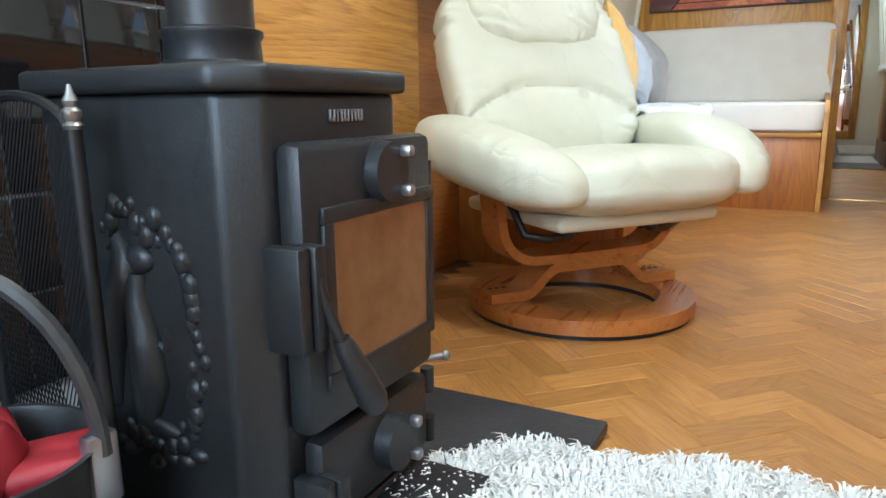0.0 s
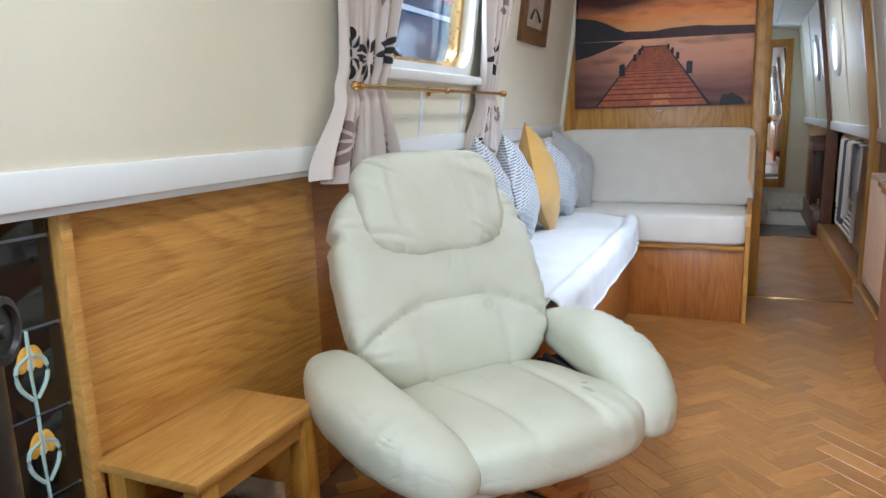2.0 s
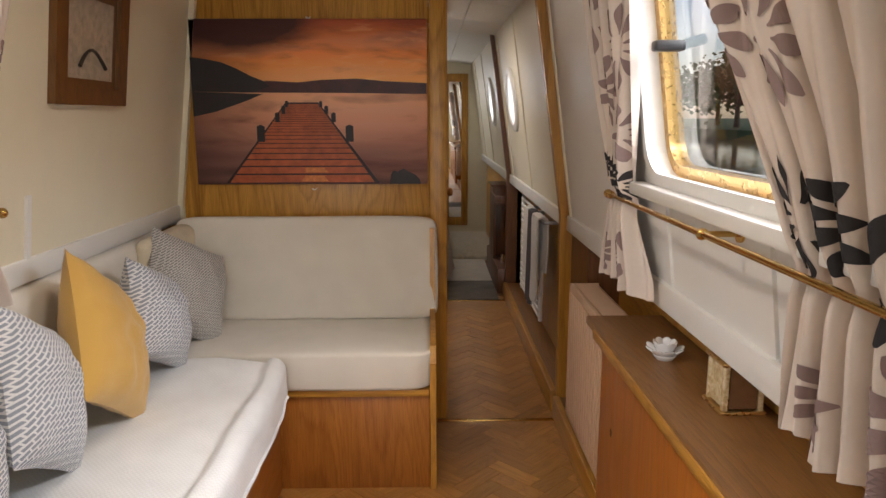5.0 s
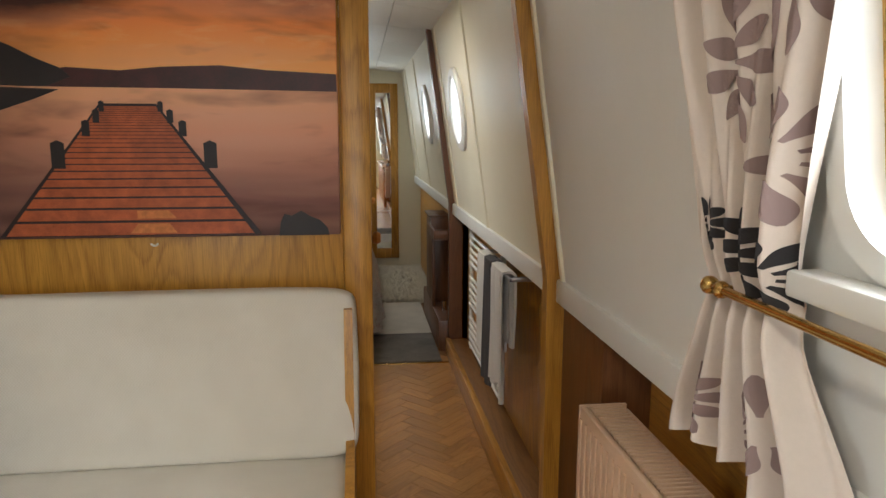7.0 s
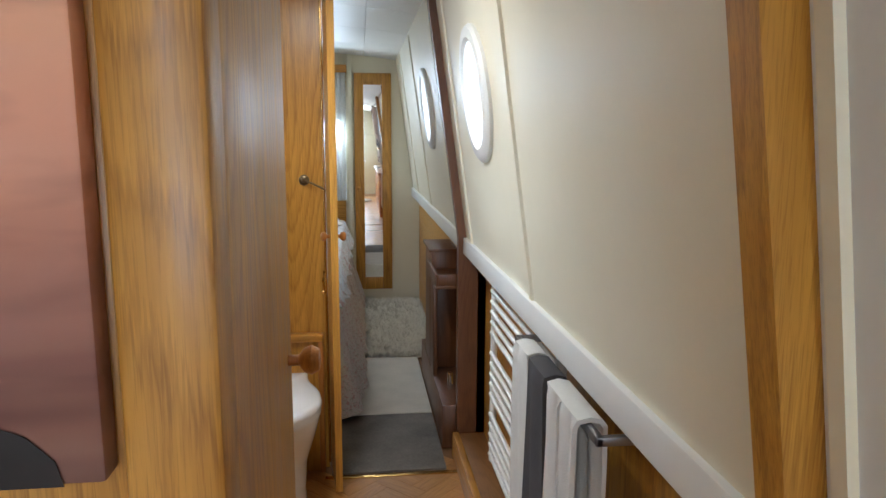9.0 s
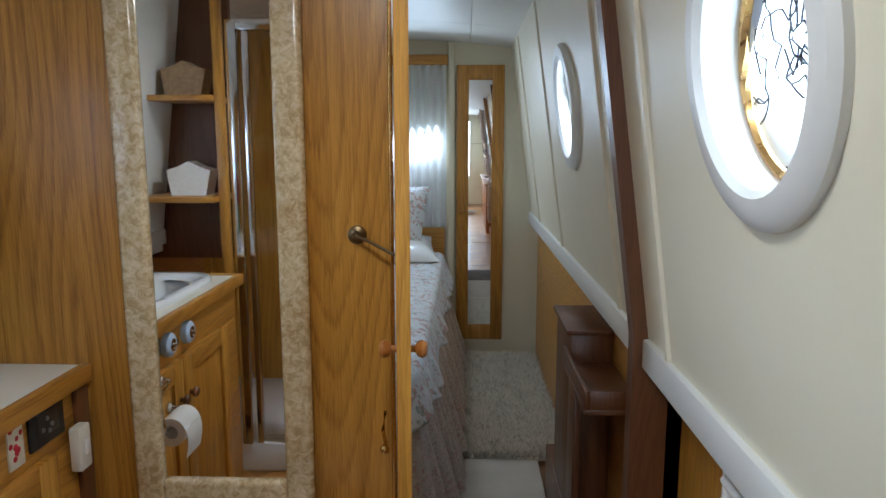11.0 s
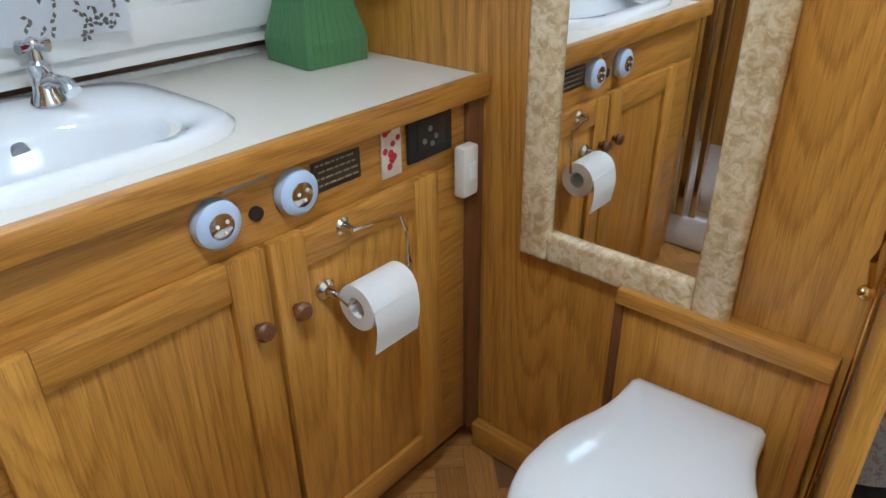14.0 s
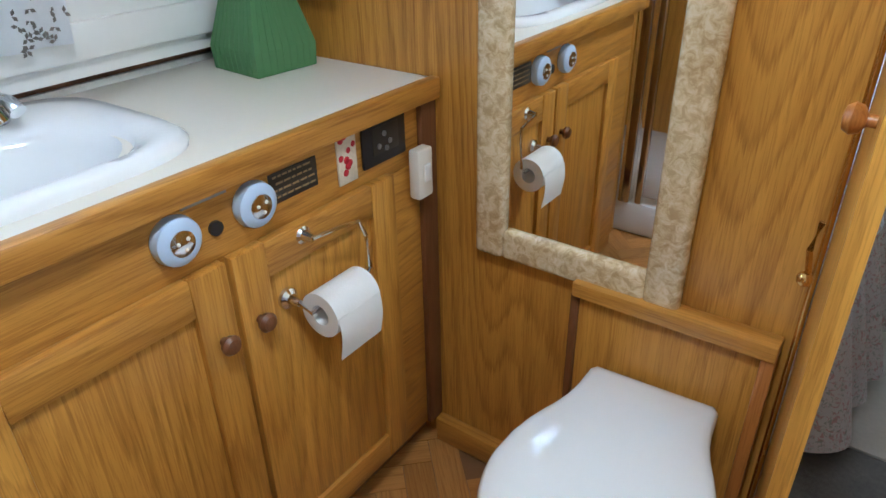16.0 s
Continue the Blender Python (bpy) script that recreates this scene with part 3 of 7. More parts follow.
# bathroom partition and the bedroom post
solid("partition_bath", (-1.02, YP, 0), (0.215, YP + 0.03, 2.02), "oak", "honey oak veneered bathroom partition")
bm = bmesh.new()
prism(bm, [(0.757, YP + 0.06, 0), (1.0, YP + 0.06, 0), (1.0, YP + 0.06, 2.02), (xr(2.02) - 0.03, YP + 0.06, 2.02), (0.757, YP + 0.06, TRIM)], (0, 0.05, 0))
tagged(part("bedroom_post", bm, "dark_oak", None, smooth=False), "dark stained post at the bedroom doorway", "post", kind="structure")
bm = bmesh.new()
box(bm, (-1.02, YB + 0.035, 0), (-0.98, YB + 0.05, 2.0))
part("bulkhead_back", bm, "oak", bulk)
# beads on the corridor and bedroom sides
for k, (yy, yb) in enumerate(((5.42, 0), (6.36, 0), (7.9, 0), (6.8, 0), (8.8, 0), (4.27, 0))):
    bm = bmesh.new()
    prism(bm, [(xr(TRIM), yy, TRIM), (xr(TRIM) - 0.008, yy + 0.004, TRIM), (xr(1.95) - 0.008, yy + 0.004, 1.95), (xr(1.95), yy, 1.95)], (0, 0.022, 0))
    tagged(part("side_bead", bm, "cream", None, smooth=False), "cream painted bead over a panel joint", "trim", kind="structure")
# skirtings
solid("skirting_right_saloon", (0.735, 3.30, 0), (0.765, YB - 0.01, 0.11), "oak_edge", "oak skirting", "baseboard", 0.006)
solid("floor_duct_saloon", (0.765, 3.30, 0), (0.93, YB - 0.01, 0.10), "worn_top", "boarded pipe duct by the floor", "baseboard", 0.003)
solid("skirting_corridor", (0.735, YB + 0.05, 0), (0.765, YP + 0.05, 0.11), "oak_edge", "oak skirting", "baseboard", 0.006)
solid("floor_duct_corridor", (0.765, YB + 0.05, 0), (0.875, YP + 0.05, 0.10), "worn_top", "boarded pipe duct by the floor", "baseboard", 0.003)
solid("skirting_bedroom", (0.70, YP + 0.12, 0), (0.84, 7.62, 0.20), "dark_oak", "dark skirting box along the bedroom floor", "baseboard", 0.004)
solid("skirting_bath", (-0.48, YP - 0.03, 0), (-0.15, YP, 0.07), "oak_x", "oak skirting below the mirror", "baseboard", 0.006)

solid("floor", (-1.1, YA, -0.05), (1.0, YE, -0.006), "joint", "timber floor under the blocks", "floor")
solid("floor_strip", (0.2, YB - 0.045, -0.004), (0.74, YB - 0.02, 0.004), "brass", "brass threshold strip", "trim", 0.002)
solid("floor_strip_bedroom", (0.2, YP - 0.11, -0.004), (0.74, YP - 0.085, 0.004), "brass", "brass threshold strip", "trim", 0.002)


def fleece_window(name, side, hole, label):
    """A deep-set window: white liner, gilt frame with rounded corners, glass, sill board and apron panel."""
    y0, y1, z0, z1, r = hole
    fx = xr if side > 0 else xl
    w = thing(name, (fx(z0), (y0 + y1) / 2, z0), label, "window", kind="structure")

    def ringpart(nm, mat, grow, d0, d1, wid, lab=""):
        bm = bmesh.new()
        o, i = rounded(y0 - grow, y1 + grow, z0 - grow, z1 + grow, r + grow * 0.5, 8), rounded(y0 - grow + wid, y1 + grow - wid, z0 - grow + wid, z1 + grow - wid, max(0.02, r + grow * 0.5 - wid * 0.7), 8)
        n = len(o)
        q = [[bm.verts.new((fx(b) + d * side, a, b)) for a, b in ring] for ring, d in ((o, d0), (i, d0), (i, d1), (o, d1))]
        for s in range(4):
            for k in range(n):
                bm.faces.new((q[s][k], q[s][(k + 1) % n], q[(s + 1) % 4][(k + 1) % n], q[(s + 1) % 4][k]))
        return part(nm, bm, mat, w, lab)
    ringpart("liner", "white", 0.022, -0.012, 0.0, 0.03, "white painted window liner")
    ringpart("window_frame", "gilt", 0.0, 0.042, 0.075, 0.028, "gold anodised frame")
    ringpart("outer_frame", "gilt", 0.012, 0.075, 0.085, 0.04)
    bm = bmesh.new()
    o = rounded(y0, y1, z0, z1, r, 8)
    prism(bm, [(fx(b) + 0.055 * side, a, b) for a, b in o], (0.004 * side, 0, 0))
    g = part("pane", bm, "glass", w, smooth=False)
    g.visible_shadow = False
    a, b = sorted((fx(z0) + 0.0 * side, fx(z0) - 0.045 * side))
    block("sill", (a, y0 - 0.05, z0 - 0.055), (b, y1 + 0.05, z0 - 0.022), "white", w, 0.006)
    return w


fleece_window("window_left", -1, WL, "saloon window with a gold frame and white liner")
fleece_window("window_right", 1, WR, "opened hopper window with a gold frame and white liner")
for yy in (2.25, 2.62, 3.15):
    bm = bmesh.new()
    prism(bm, [(xl(0.96), yy, 0.96), (xl(0.96) + 0.008, yy, 0.96), (xl(1.18) + 0.008, yy, 1.18), (xl(1.18), yy, 1.18)], (0, 0.02, 0))
    tagged(part("apron_bead", bm, "white", None, smooth=False), "white bead below the window", "trim", kind="structure")
    bm = bmesh.new()
    prism(bm, [(xr(0.96), yy - 0.15, 0.96), (xr(0.96) - 0.008, yy - 0.15, 0.96), (xr(1.17) - 0.008, yy - 0.15, 1.17), (xr(1.17), yy - 0.15, 1.17)], (0, 0.02, 0))
    tagged(part("apron_bead", bm, "white", None, smooth=False), "white bead below the window", "trim", kind="structure")


def porthole(name, hole, leaded):
    y0, y1, z0, z1, r = hole
    cy, cz = (y0 + y1) / 2, (z0 + z1) / 2
    w = thing(name, (xr(cz), cy, cz), "round porthole in a deep white ring" + (" with leaded coloured glass" if leaded else ""), "porthole", kind="structure")
    m = Matrix.Rotation(radians(90 - 8), 4, "Y")
    bm = bmesh.new()
    n = 48
    prof = [(0.155, 0.06), (0.155, -0.012), (0.165, -0.022), (0.195, -0.02), (0.205, -0.010), (0.205, 0.004)]
    rings = [[bm.verts.new(Vector((xr(cz + a * math.sin(q)) + h, cy + a * math.cos(q), cz + a * math.sin(q)))) for q in (2 * math.pi * k / n for k in range(n))] for a, h in prof]
    for a, b in zip(rings, rings[1:]):
        for k in range(n):
            bm.faces.new((a[k], a[(k + 1) % n], b[(k + 1) % n], b[k]))
    part("ring", bm, "white", w, "thick white painted ring")
    bm = bmesh.new()
    tube(bm, [(xr(cz + 0.148 * math.sin(q)) + 0.045, cy + 0.148 * math.cos(q), cz + 0.148 * math.sin(q)) for q in (2 * math.pi * k / 40 for k in range(40))], 0.008, 6, True)
    part("rim", bm, "gilt", w)
    bm = bmesh.new()
    prism(bm, [(xr(cz + 0.15 * math.sin(q)) + 0.05, cy + 0.15 * math.cos(q), cz + 0.15 * math.sin(q)) for q in (2 * math.pi * k / 40 for k in range(40))], (0.004, 0, 0))
    g = part("pane", bm, "leaded", w, smooth=False)
    g.visible_shadow = False
    if leaded:
        rnd = random.Random(4)
        bm = bmesh.new()
        hubs = [(0.0, 0.07), (0.03, -0.02), (-0.05, 0.0), (0.06, 0.06), (-0.02, -0.08), (0.08, -0.04), (-0.09, 0.07)]
        for i, (a, b) in enumerate(hubs):
            for k in range(4):
                ang = rnd.uniform(0, 6.28)
                pts = []
                for s in range(6):
                    yy, zz = a + math.cos(ang) * 0.016 * s, b + math.sin(ang) * 0.016 * s
                    ang += rnd.uniform(-0.5, 0.5)
                    if yy * yy + zz * zz < 0.143 ** 2:
                        pts.append((xr(cz + zz) + 0.046, cy + yy, cz + zz))
                if len(pts) > 2:
                    tube(bm, pts, 0.0014, 5)
        part("leading", bm, "black", w, "dark branching lead lines")
        bm = bmesh.new()
        arc = [math.radians(q) for q in range(150, 290, 10)]
        o = [(xr(cz + 0.146 * math.sin(q)) + 0.044, cy - 0.146 * math.cos(q) * -1, cz + 0.146 * math.sin(q)) for q in arc]
        i = [(xr(cz + 0.122 * math.sin(q)) + 0.044, cy + 0.122 * math.cos(q), cz + 0.122 * math.sin(q)) for q in arc]
        prism(bm, o + i[::-1], (0.003, 0, 0))
        part("green_edge", bm, "green_glass", w, "green glass leaf border")
    return w


porthole("porthole_corridor", P1, True)
porthole("porthole_bedroom", P2, False)

# ---- outside ----
solid("water", (-400, -400, -0.45), (400, 400, -0.42), "water", "rippled grey canal water", "water")
solid("far_bank", (24, -300, -0.43), (400, 300, 0.3), "grass", "grassy far bank", "ground")
solid("rear_bank", (-400, -300, -0.43), (-12, 300, 0.2), "grass", "grassy bank behind the moored boat", "ground")
hull = thing("moored_boat", (-2.4, 2.5, -0.4), "navy narrowboat moored alongside with red and white stripes", "boat")
bm = bmesh.new()
prism(bm, [(-1.65, -6, -0.4), (-1.72, -6, 0.9), (-1.95, -6, 2.3), (-3.2, -6, 2.3), (-3.45, -6, 0.9), (-3.5, -6, -0.4)], (0, 18, 0))
part("hull", bm, "navy", hull, smooth=False)
for nm, mat, za, zb in (("red_stripe", "hull_red", 1.88, 1.94), ("white_stripe", "hull_white", 1.74, 1.775), ("roof_edge", "hull_red", 2.25, 2.33)):
    bm = bmesh.new()
    f = lambda z: -1.72 - (z - 0.9) * 0.23 / 1.4 + 0.006
    prism(bm, [(f(za), -6, za), (f(zb), -6, zb), (f(zb) - 0.02, -6, zb), (f(za) - 0.02, -6, za)], (0, 18, 0))
    part(nm, bm, mat, hull, smooth=False)
bm = bmesh.new()
tube(bm, [(-1.80, 3.75 + 0.16 * math.cos(q), 1.33 + 0.16 * math.sin(q)) for q in (6.2832 * k / 32 for k in range(32))], 0.018, 8, True)
part("porthole_ring", bm, "chrome", hull)


def tree(at, h, seed):
    rnd = random.Random(seed)
    t = thing("tree", at, "broad leafy tree on the far bank", "tree", "trees on the far bank")
    a = Vector(at)
    bm = bmesh.new()
    tube(bm, [a + Vector((0, 0, h * k / 6 * 0.7)) for k in range(7)], [0.3 * (1 - k / 8) for k in range(7)], 8)
    tips = []
    for k in range(9):
        q = rnd.uniform(0, 6.28)
        s = a + Vector((0, 0, h * rnd.uniform(0.25, 0.6)))
        e = s + Vector((math.cos(q) * h * 0.3, math.sin(q) * h * 0.3, h * rnd.uniform(0.1, 0.3)))
        tube(bm, [s, (s + e) / 2 + Vector((0, 0, 0.2)), e], [0.12, 0.08, 0.03], 6)
        tips.append(e)
    part("trunk", bm, "bark", t)
    bm = bmesh.new()
    vs, n = [], 900
    for k in range(n):
        c = rnd.choice(tips + [a + Vector((0, 0, h * 0.75))]) + Vector([rnd.gauss(0, h * 0.11) for _ in range(3)])
        d = Vector([rnd.gauss(0, 1) for _ in range(3)]).normalized()
        e = d.cross(Vector((0.3, 0.5, 0.8))).normalized()
        s = rnd.uniform(0.18, 0.4)
        q = [bm.verts.new(c + v) for v in (d * s, e * s, -d * s, -e * s)]
        bm.faces.new(q)
    part("crown", bm, "foliage", t, smooth=False)


for k, (x, y, h) in enumerate(((26, 21, 6), (29, 33, 7), (28, 43, 6.5), (30, 54, 7), (29, 66, 7), (33, 80, 7), (27, 10, 5.5), (36, 100, 8), (38, 125, 8))):
    tree((x, y, 0.25), h, k)

# ---- saloon: stove corner ----
tiles = thing("hearth_tiling", (-0.985, 0.4, 0.4), "glossy black wall tiles with pale grout behind the stove", "tiles", kind="structure")
block("grout_bed", (-1.02, -1.6, 0), (-0.990, 0.86, 0.94), "grout", tiles, 0)
tw, first = 0.21, None
for i in range(9):
    for j in range(1, 7):
        y0, z0 = -0.536 + 0.155 * i, -0.056 + 0.158 * j
        if first is None:
            first = block("tile", (-0.990, y0 + 0.003, z0 + 0.003), (-0.981, y0 + 0.152, z0 + 0.155), "tile", tiles, 0.0025)
        else:
            o = new("tile", first.data)
            o.parent, o.matrix_parent_inverse = tiles, first.matrix_parent_inverse
            o.location = (0, 0.155 * i, 0.158 * (j - 1))
solid("tile_edge", (-1.0, 0.862, 0.0), (-0.955, 0.885, 0.94), "pale_oak", "oak end strip beside the tiles", "trim", 0.002)
solid("oak_panel", (-1.02, 0.885, 0.0), (-0.975, 1.66, 0.94), "oak_y", "honey oak veneer wall panel with sweeping grain", "panel")
solid("oak_panel_return", (-1.02, 1.66, 0.0), (-0.985, 2.0, 0.94), "red_oak_y", "darker oak wall panel", "panel")
for k in range(4):
    zc = 0.18 + 0.158 * k
    tl = thing("painted_tile_motif", (-0.98, 0.79, zc), "yellow tulip on a pale scrolled stem painted on black tile", "tile motif", "painted tulips")
    bm = bmesh.new()
    tube(bm, [(-0.980, 0.79, zc - 0.075), (-0.980, 0.788, zc), (-0.980, 0.79, zc + 0.08)], 0.0035, 6)
    for sd in (-1, 1):
        tube(bm, [(-0.980, 0.79 + sd * (0.004 + 0.034 * math.sin(q * 0.62) * (1 - q / 9)), zc - 0.045 + 0.022 * q - 0.05 * smooth_turn) for q, smooth_turn in ((0.5 * i, max(0.0, (0.5 * i - 3.2) / 3.0)) for i in range(11))], 0.0042, 6)
    part("stem", bm, "painted_stem", tl, "pale green painted scroll")
    for sd in (-1, 0, 1):
        bm = bmesh.new()
        m = pose(-0.980, 0.79 + 0.012 * sd, zc + 0.03, 16 * sd)
        bmesh.ops.create_uvsphere(bm, u_segments=12, v_segments=8, radius=0.024, matrix=m @ Matrix.Diagonal((0.08, 0.5, 1.0, 1)))
        part("tulip_petal", bm, "painted_yellow" if sd else "painted_cream", tl)

hearth = tagged(block("hearth_slab", (-1.0, -0.7, 0.0), (-0.16, 0.86, 0.022), "slate", None, 0.005), "dark slate hearth slab under the stove", "hearth")

stove = thing("wood_stove", (-0.52, 0.42, 0.022), "black cast-iron wood-burning stove with a squirrel relief", "stove")
SX0, SX1, SY0, SY1 = -0.68, -0.375, 0.265, 0.575


def octagon(x0, x1, y0, y1, c, r=0.02):
    return [(x0, y0), (x1 - c, y0), (x1, y0 + c), (x1, y1 - c), (x1 - c, y1), (x0, y1)]


def slab8(bm, x0, x1, y0, y1, c, z0, z1, bevel=0.006):
    n0 = len(bm.faces)
    prism(bm, [(a, b, z0) for a, b in octagon(x0, x1, y0, y1, c)], (0, 0, z1 - z0))
    bm.edges.ensure_lookup_table()
    bm.faces.ensure_lookup_table()
    es = list({e for f in bm.faces[n0:] for e in f.edges})
    bmesh.ops.bevel(bm, geom=es, offset=bevel, segments=3, profile=0.5, affect="EDGES")


bm = bmesh.new()
slab8(bm, SX0, SX1, SY0, SY1, 0.035, 0.06, 0.565, 0.008)
part("body", bm, "iron", stove)
bm = bmesh.new()
slab8(bm, SX0 - 0.012, SX1 + 0.014, SY0 - 0.014, SY1 + 0.014, 0.04, 0.565, 0.592, 0.008)
part("top_plate", bm, "iron", stove)
bm = bmesh.new()
slab8(bm, SX0 - 0.02, SX1 + 0.02, SY0 - 0.02, SY1 + 0.02, 0.04, 0.022, 0.062, 0.008)
box(bm, (SX1, SY0 + 0.03, 0.022), (SX1 + 0.14, SY1 - 0.0, 0.05), 0.012)
part("base", bm, "iron", stove)
bm = bmesh.new()
box(bm, (SX1 + 0.02, SY0 + 0.05, 0.0501), (SX1 + 0.13, SY1 - 0.02, 0.056), 0.003)
part("ash_lip", bm, "iron", stove)
DY0, DY1 = 0.305, 0.575
door = block("door", (SX1, DY0, 0.20), (SX1 + 0.035, DY1, 0.515), "iron", stove, 0.012)
bm = bmesh.new()
gy0, gy1, gz0, gz1 = 0.35, 0.55, 0.265, 0.43
for a, b in (((SX1 + 0.035, gy0 - 0.018, gz0 - 0.018), (SX1 + 0.041, gy1 + 0.018, gz0)), ((SX1 + 0.035, gy0 - 0.018, gz1), (SX1 + 0.041, gy1 + 0.018, gz1 + 0.018)), ((SX1 + 0.035, gy0 - 0.018, gz0), (SX1 + 0.041, gy0, gz1)), ((SX1 + 0.035, gy1, gz0), (SX1 + 0.041, gy1 + 0.018, gz1))):
    box(bm, a, b, 0.002)
part("glass_frame", bm, "iron", door)
block("glass", (SX1 + 0.034, gy0, gz0), (SX1 + 0.038, gy1, gz1), "stove_glass", door, 0, "smoke-browned glass")


def air_knob(y, z, r, parent):
    bm = bmesh.new()
    cyl(bm, (SX1 + 0.03, y, z), (SX1 + 0.052, y, z), r, r * 0.94, 32)
    part("air_wheel", bm, "iron", parent, "round air control")
    for s in (-1, 1):
        block("air_lug", (SX1 + 0.05, y + 0.014, z + s * r * 0.62 - 0.007), (SX1 + 0.066, y + 0.028, z + s * r * 0.62 + 0.007), "steel", parent, 0.004)


air_knob(0.452, 0.475, 0.037, door)
lower = block("ash_door", (SX1, 0.325, 0.075), (SX1 + 0.03, 0.565, 0.185), "iron", stove, 0.01)
air_knob(0.46, 0.13, 0.037, lower)
for nm, y, z, dz, par in (("door_latch", 0.30, 0.36, 0.055, door), ("ash_latch", 0.325, 0.115, 0.035, lower)):
    bm = bmesh.new()
    box(bm, (SX1 + 0.004, y - 0.022, z - dz), (SX1 + 0.05, y - 0.004, z + dz), 0.003)
    box(bm, (SX1 + 0.02, y - 0.002, z - dz), (SX1 + 0.055, y + 0.016, z + dz), 0.003)
    part(nm, bm, "iron", par)
    bm = bmesh.new()
    k = dz / 0.055
    tube(bm, [(SX1 + 0.05, y + 0.006, z + 0.02 * k), (SX1 + 0.058, y + 0.014, z - 0.02 * k), (SX1 + 0.066, y + 0.022, z - 0.05 * k)], 0.006, 10)
    part(nm + "_stem", bm, "iron", par)
    bm = bmesh.new()
    lo = Vector((SX1 + 0.065, y + 0.021, z - 0.045 * k))
    dr = Vector((0.022, 0.03, -0.085)) * k
    tube(bm, [lo + dr * s for s in (0, 0.12, 0.5, 0.85, 1)], [0.009, 0.012, 0.0155, 0.017, 0.012], 14)
    part(nm + "_handle", bm, "iron", par, "tapered black grip")
for z, par in ((0.46, door), (0.27, door), (0.165, lower), (0.09, lower)):
    bm = bmesh.new()
    cyl(bm, (SX1 + 0.018, DY1 + 0.008, z - 0.018), (SX1 + 0.018, DY1 + 0.008, z + 0.018), 0.010)
    part("hinge", bm, "iron", par)
bm = bmesh.new()
cyl(bm, (SX1 - 0.02, SY1, 0.185), (SX1 + 0.02, SY1 + 0.055, 0.185), 0.005)
ball(bm, (SX1 + 0.022, SY1 + 0.058, 0.185), 0.008)
part("damper_rod", bm, "steel", stove)
bm = bmesh.new()
for k in range(5):
    w = 0.010
    y0 = 0.40 + k * 0.0135
    box(bm, (SX1 + 0.0005, y0, 0.533), (SX1 + 0.004, y0 + 0.003, 0.547), 0.001)
    box(bm, (SX1 + 0.0005, y0 + 0.0072, 0.533), (SX1 + 0.004, y0 + 0.0102, 0.547), 0.001)
    box(bm, (SX1 + 0.0005, y0, 0.5435 if k % 2 else 0.533), (SX1 + 0.004, y0 + 0.010, 0.547 if k % 2 else 0.5365), 0.001)
part("maker_badge", bm, "steel", stove, "cast raised badge")
# relief on the near side: squirrel tail, body and a leafy wreath
bm = bmesh.new()
cx, cz, yy = -0.545, 0.30, SY0


def rel(pts, rr):
    tube(bm, [(cx + a, yy + 0.002, cz + b) for a, b in pts], rr, 10, up=(0, 1, 0))


rel([(-0.055, -0.09), (-0.05, -0.02), (-0.03, 0.04), (-0.01, 0.085), (-0.02, 0.11), (-0.04, 0.10)], [0.012, 0.022, 0.024, 0.02, 0.012, 0.006])
rel([(0.0, -0.10), (0.015, -0.05), (0.01, 0.0), (0.0, 0.045), (0.005, 0.075)], [0.016, 0.026, 0.023, 0.016, 0.013])
ball(bm, (cx + 0.012, yy, cz + 0.09), 0.018, (1.2, 0.6, 0.9), 12)
rel([(0.02, 0.0), (0.04, -0.01), (0.045, 0.015)], [0.008, 0.007, 0.005])
rel([(0.0, -0.10), (0.03, -0.105), (0.05, -0.11)], [0.012, 0.010, 0.006])
part("squirrel_relief", bm, "iron", stove, "raised squirrel relief")
bm = bmesh.new()
rnd = random.Random(3)
for k in range(44):
    q = radians(-115 + 235 * k / 43)
    rr = 0.105 + rnd.uniform(-0.012, 0.016)
    ball(bm, (cx + 0.0 + rr * 0.82 * math.cos(q), yy, cz + rr * 1.28 * math.sin(q) + 0.0), rnd.uniform(0.006, 0.0115), (1, 0.7, 1.3), 8)
for k in range(9):
    ball(bm, (cx - 0.10 + 0.022 * k, yy, cz - 0.135 + 0.008 * math.sin(k * 1.7)), 0.010, (1.4, 0.7, 0.9), 8)
part("wreath_relief", bm, "iron", stove, "raised leaf and acorn wreath")

flue = thing("stove_flue", (-0.575, 0.43, 0.59), "black enamelled stove pipe with a round damper", "stove pipe")
FX, FY = -0.565, 0.425
bm = bmesh.new()
lathe(bm, (FX, FY, 0.59), [(0.065, 0.0), (0.065, 0.012), (0.06, 0.016), (0.058, 0.04), (0.062, 0.046), (0.062, 0.052), (0.05, 0.056)], 40)
part("collar", bm, "iron", flue)
bm = bmesh.new()
lathe(bm, (FX, FY, 0.63), [(0.052, 0), (0.052, 0.22), (0.054, 0.225), (0.054, 1.32)], 40)
part("pipe", bm, "flue", flue)
bm = bmesh.new()
ax = Vector((0.86, 0.50, 0)).normalized()
mm = Matrix.Rotation(radians(30), 4, "Z") @ Matrix.Rotation(radians(90), 4, "Y")
dc = Vector((FX, FY, 0.885)) + ax * 0.05
lathe(bm, dc, [(0.03, 0), (0.034, 0.006), (0.034, 0.014), (0.026, 0.016), (0.024, 0.011), (0.009, 0.011), (0.007, 0.016)], 28, mm)
part("damper", bm, "iron", flue, "round flue thermometer dial")

# fire screen and coal bucket, before the side of the stove
scr = thing("fire_screen", (-0.58, 0.15, 0.022), "black wire mesh folding fire screen with turned finials", "fire screen")
A, B = Vector((-0.79, 0.245, 0)), Vector((-0.547, 0.215, 0))


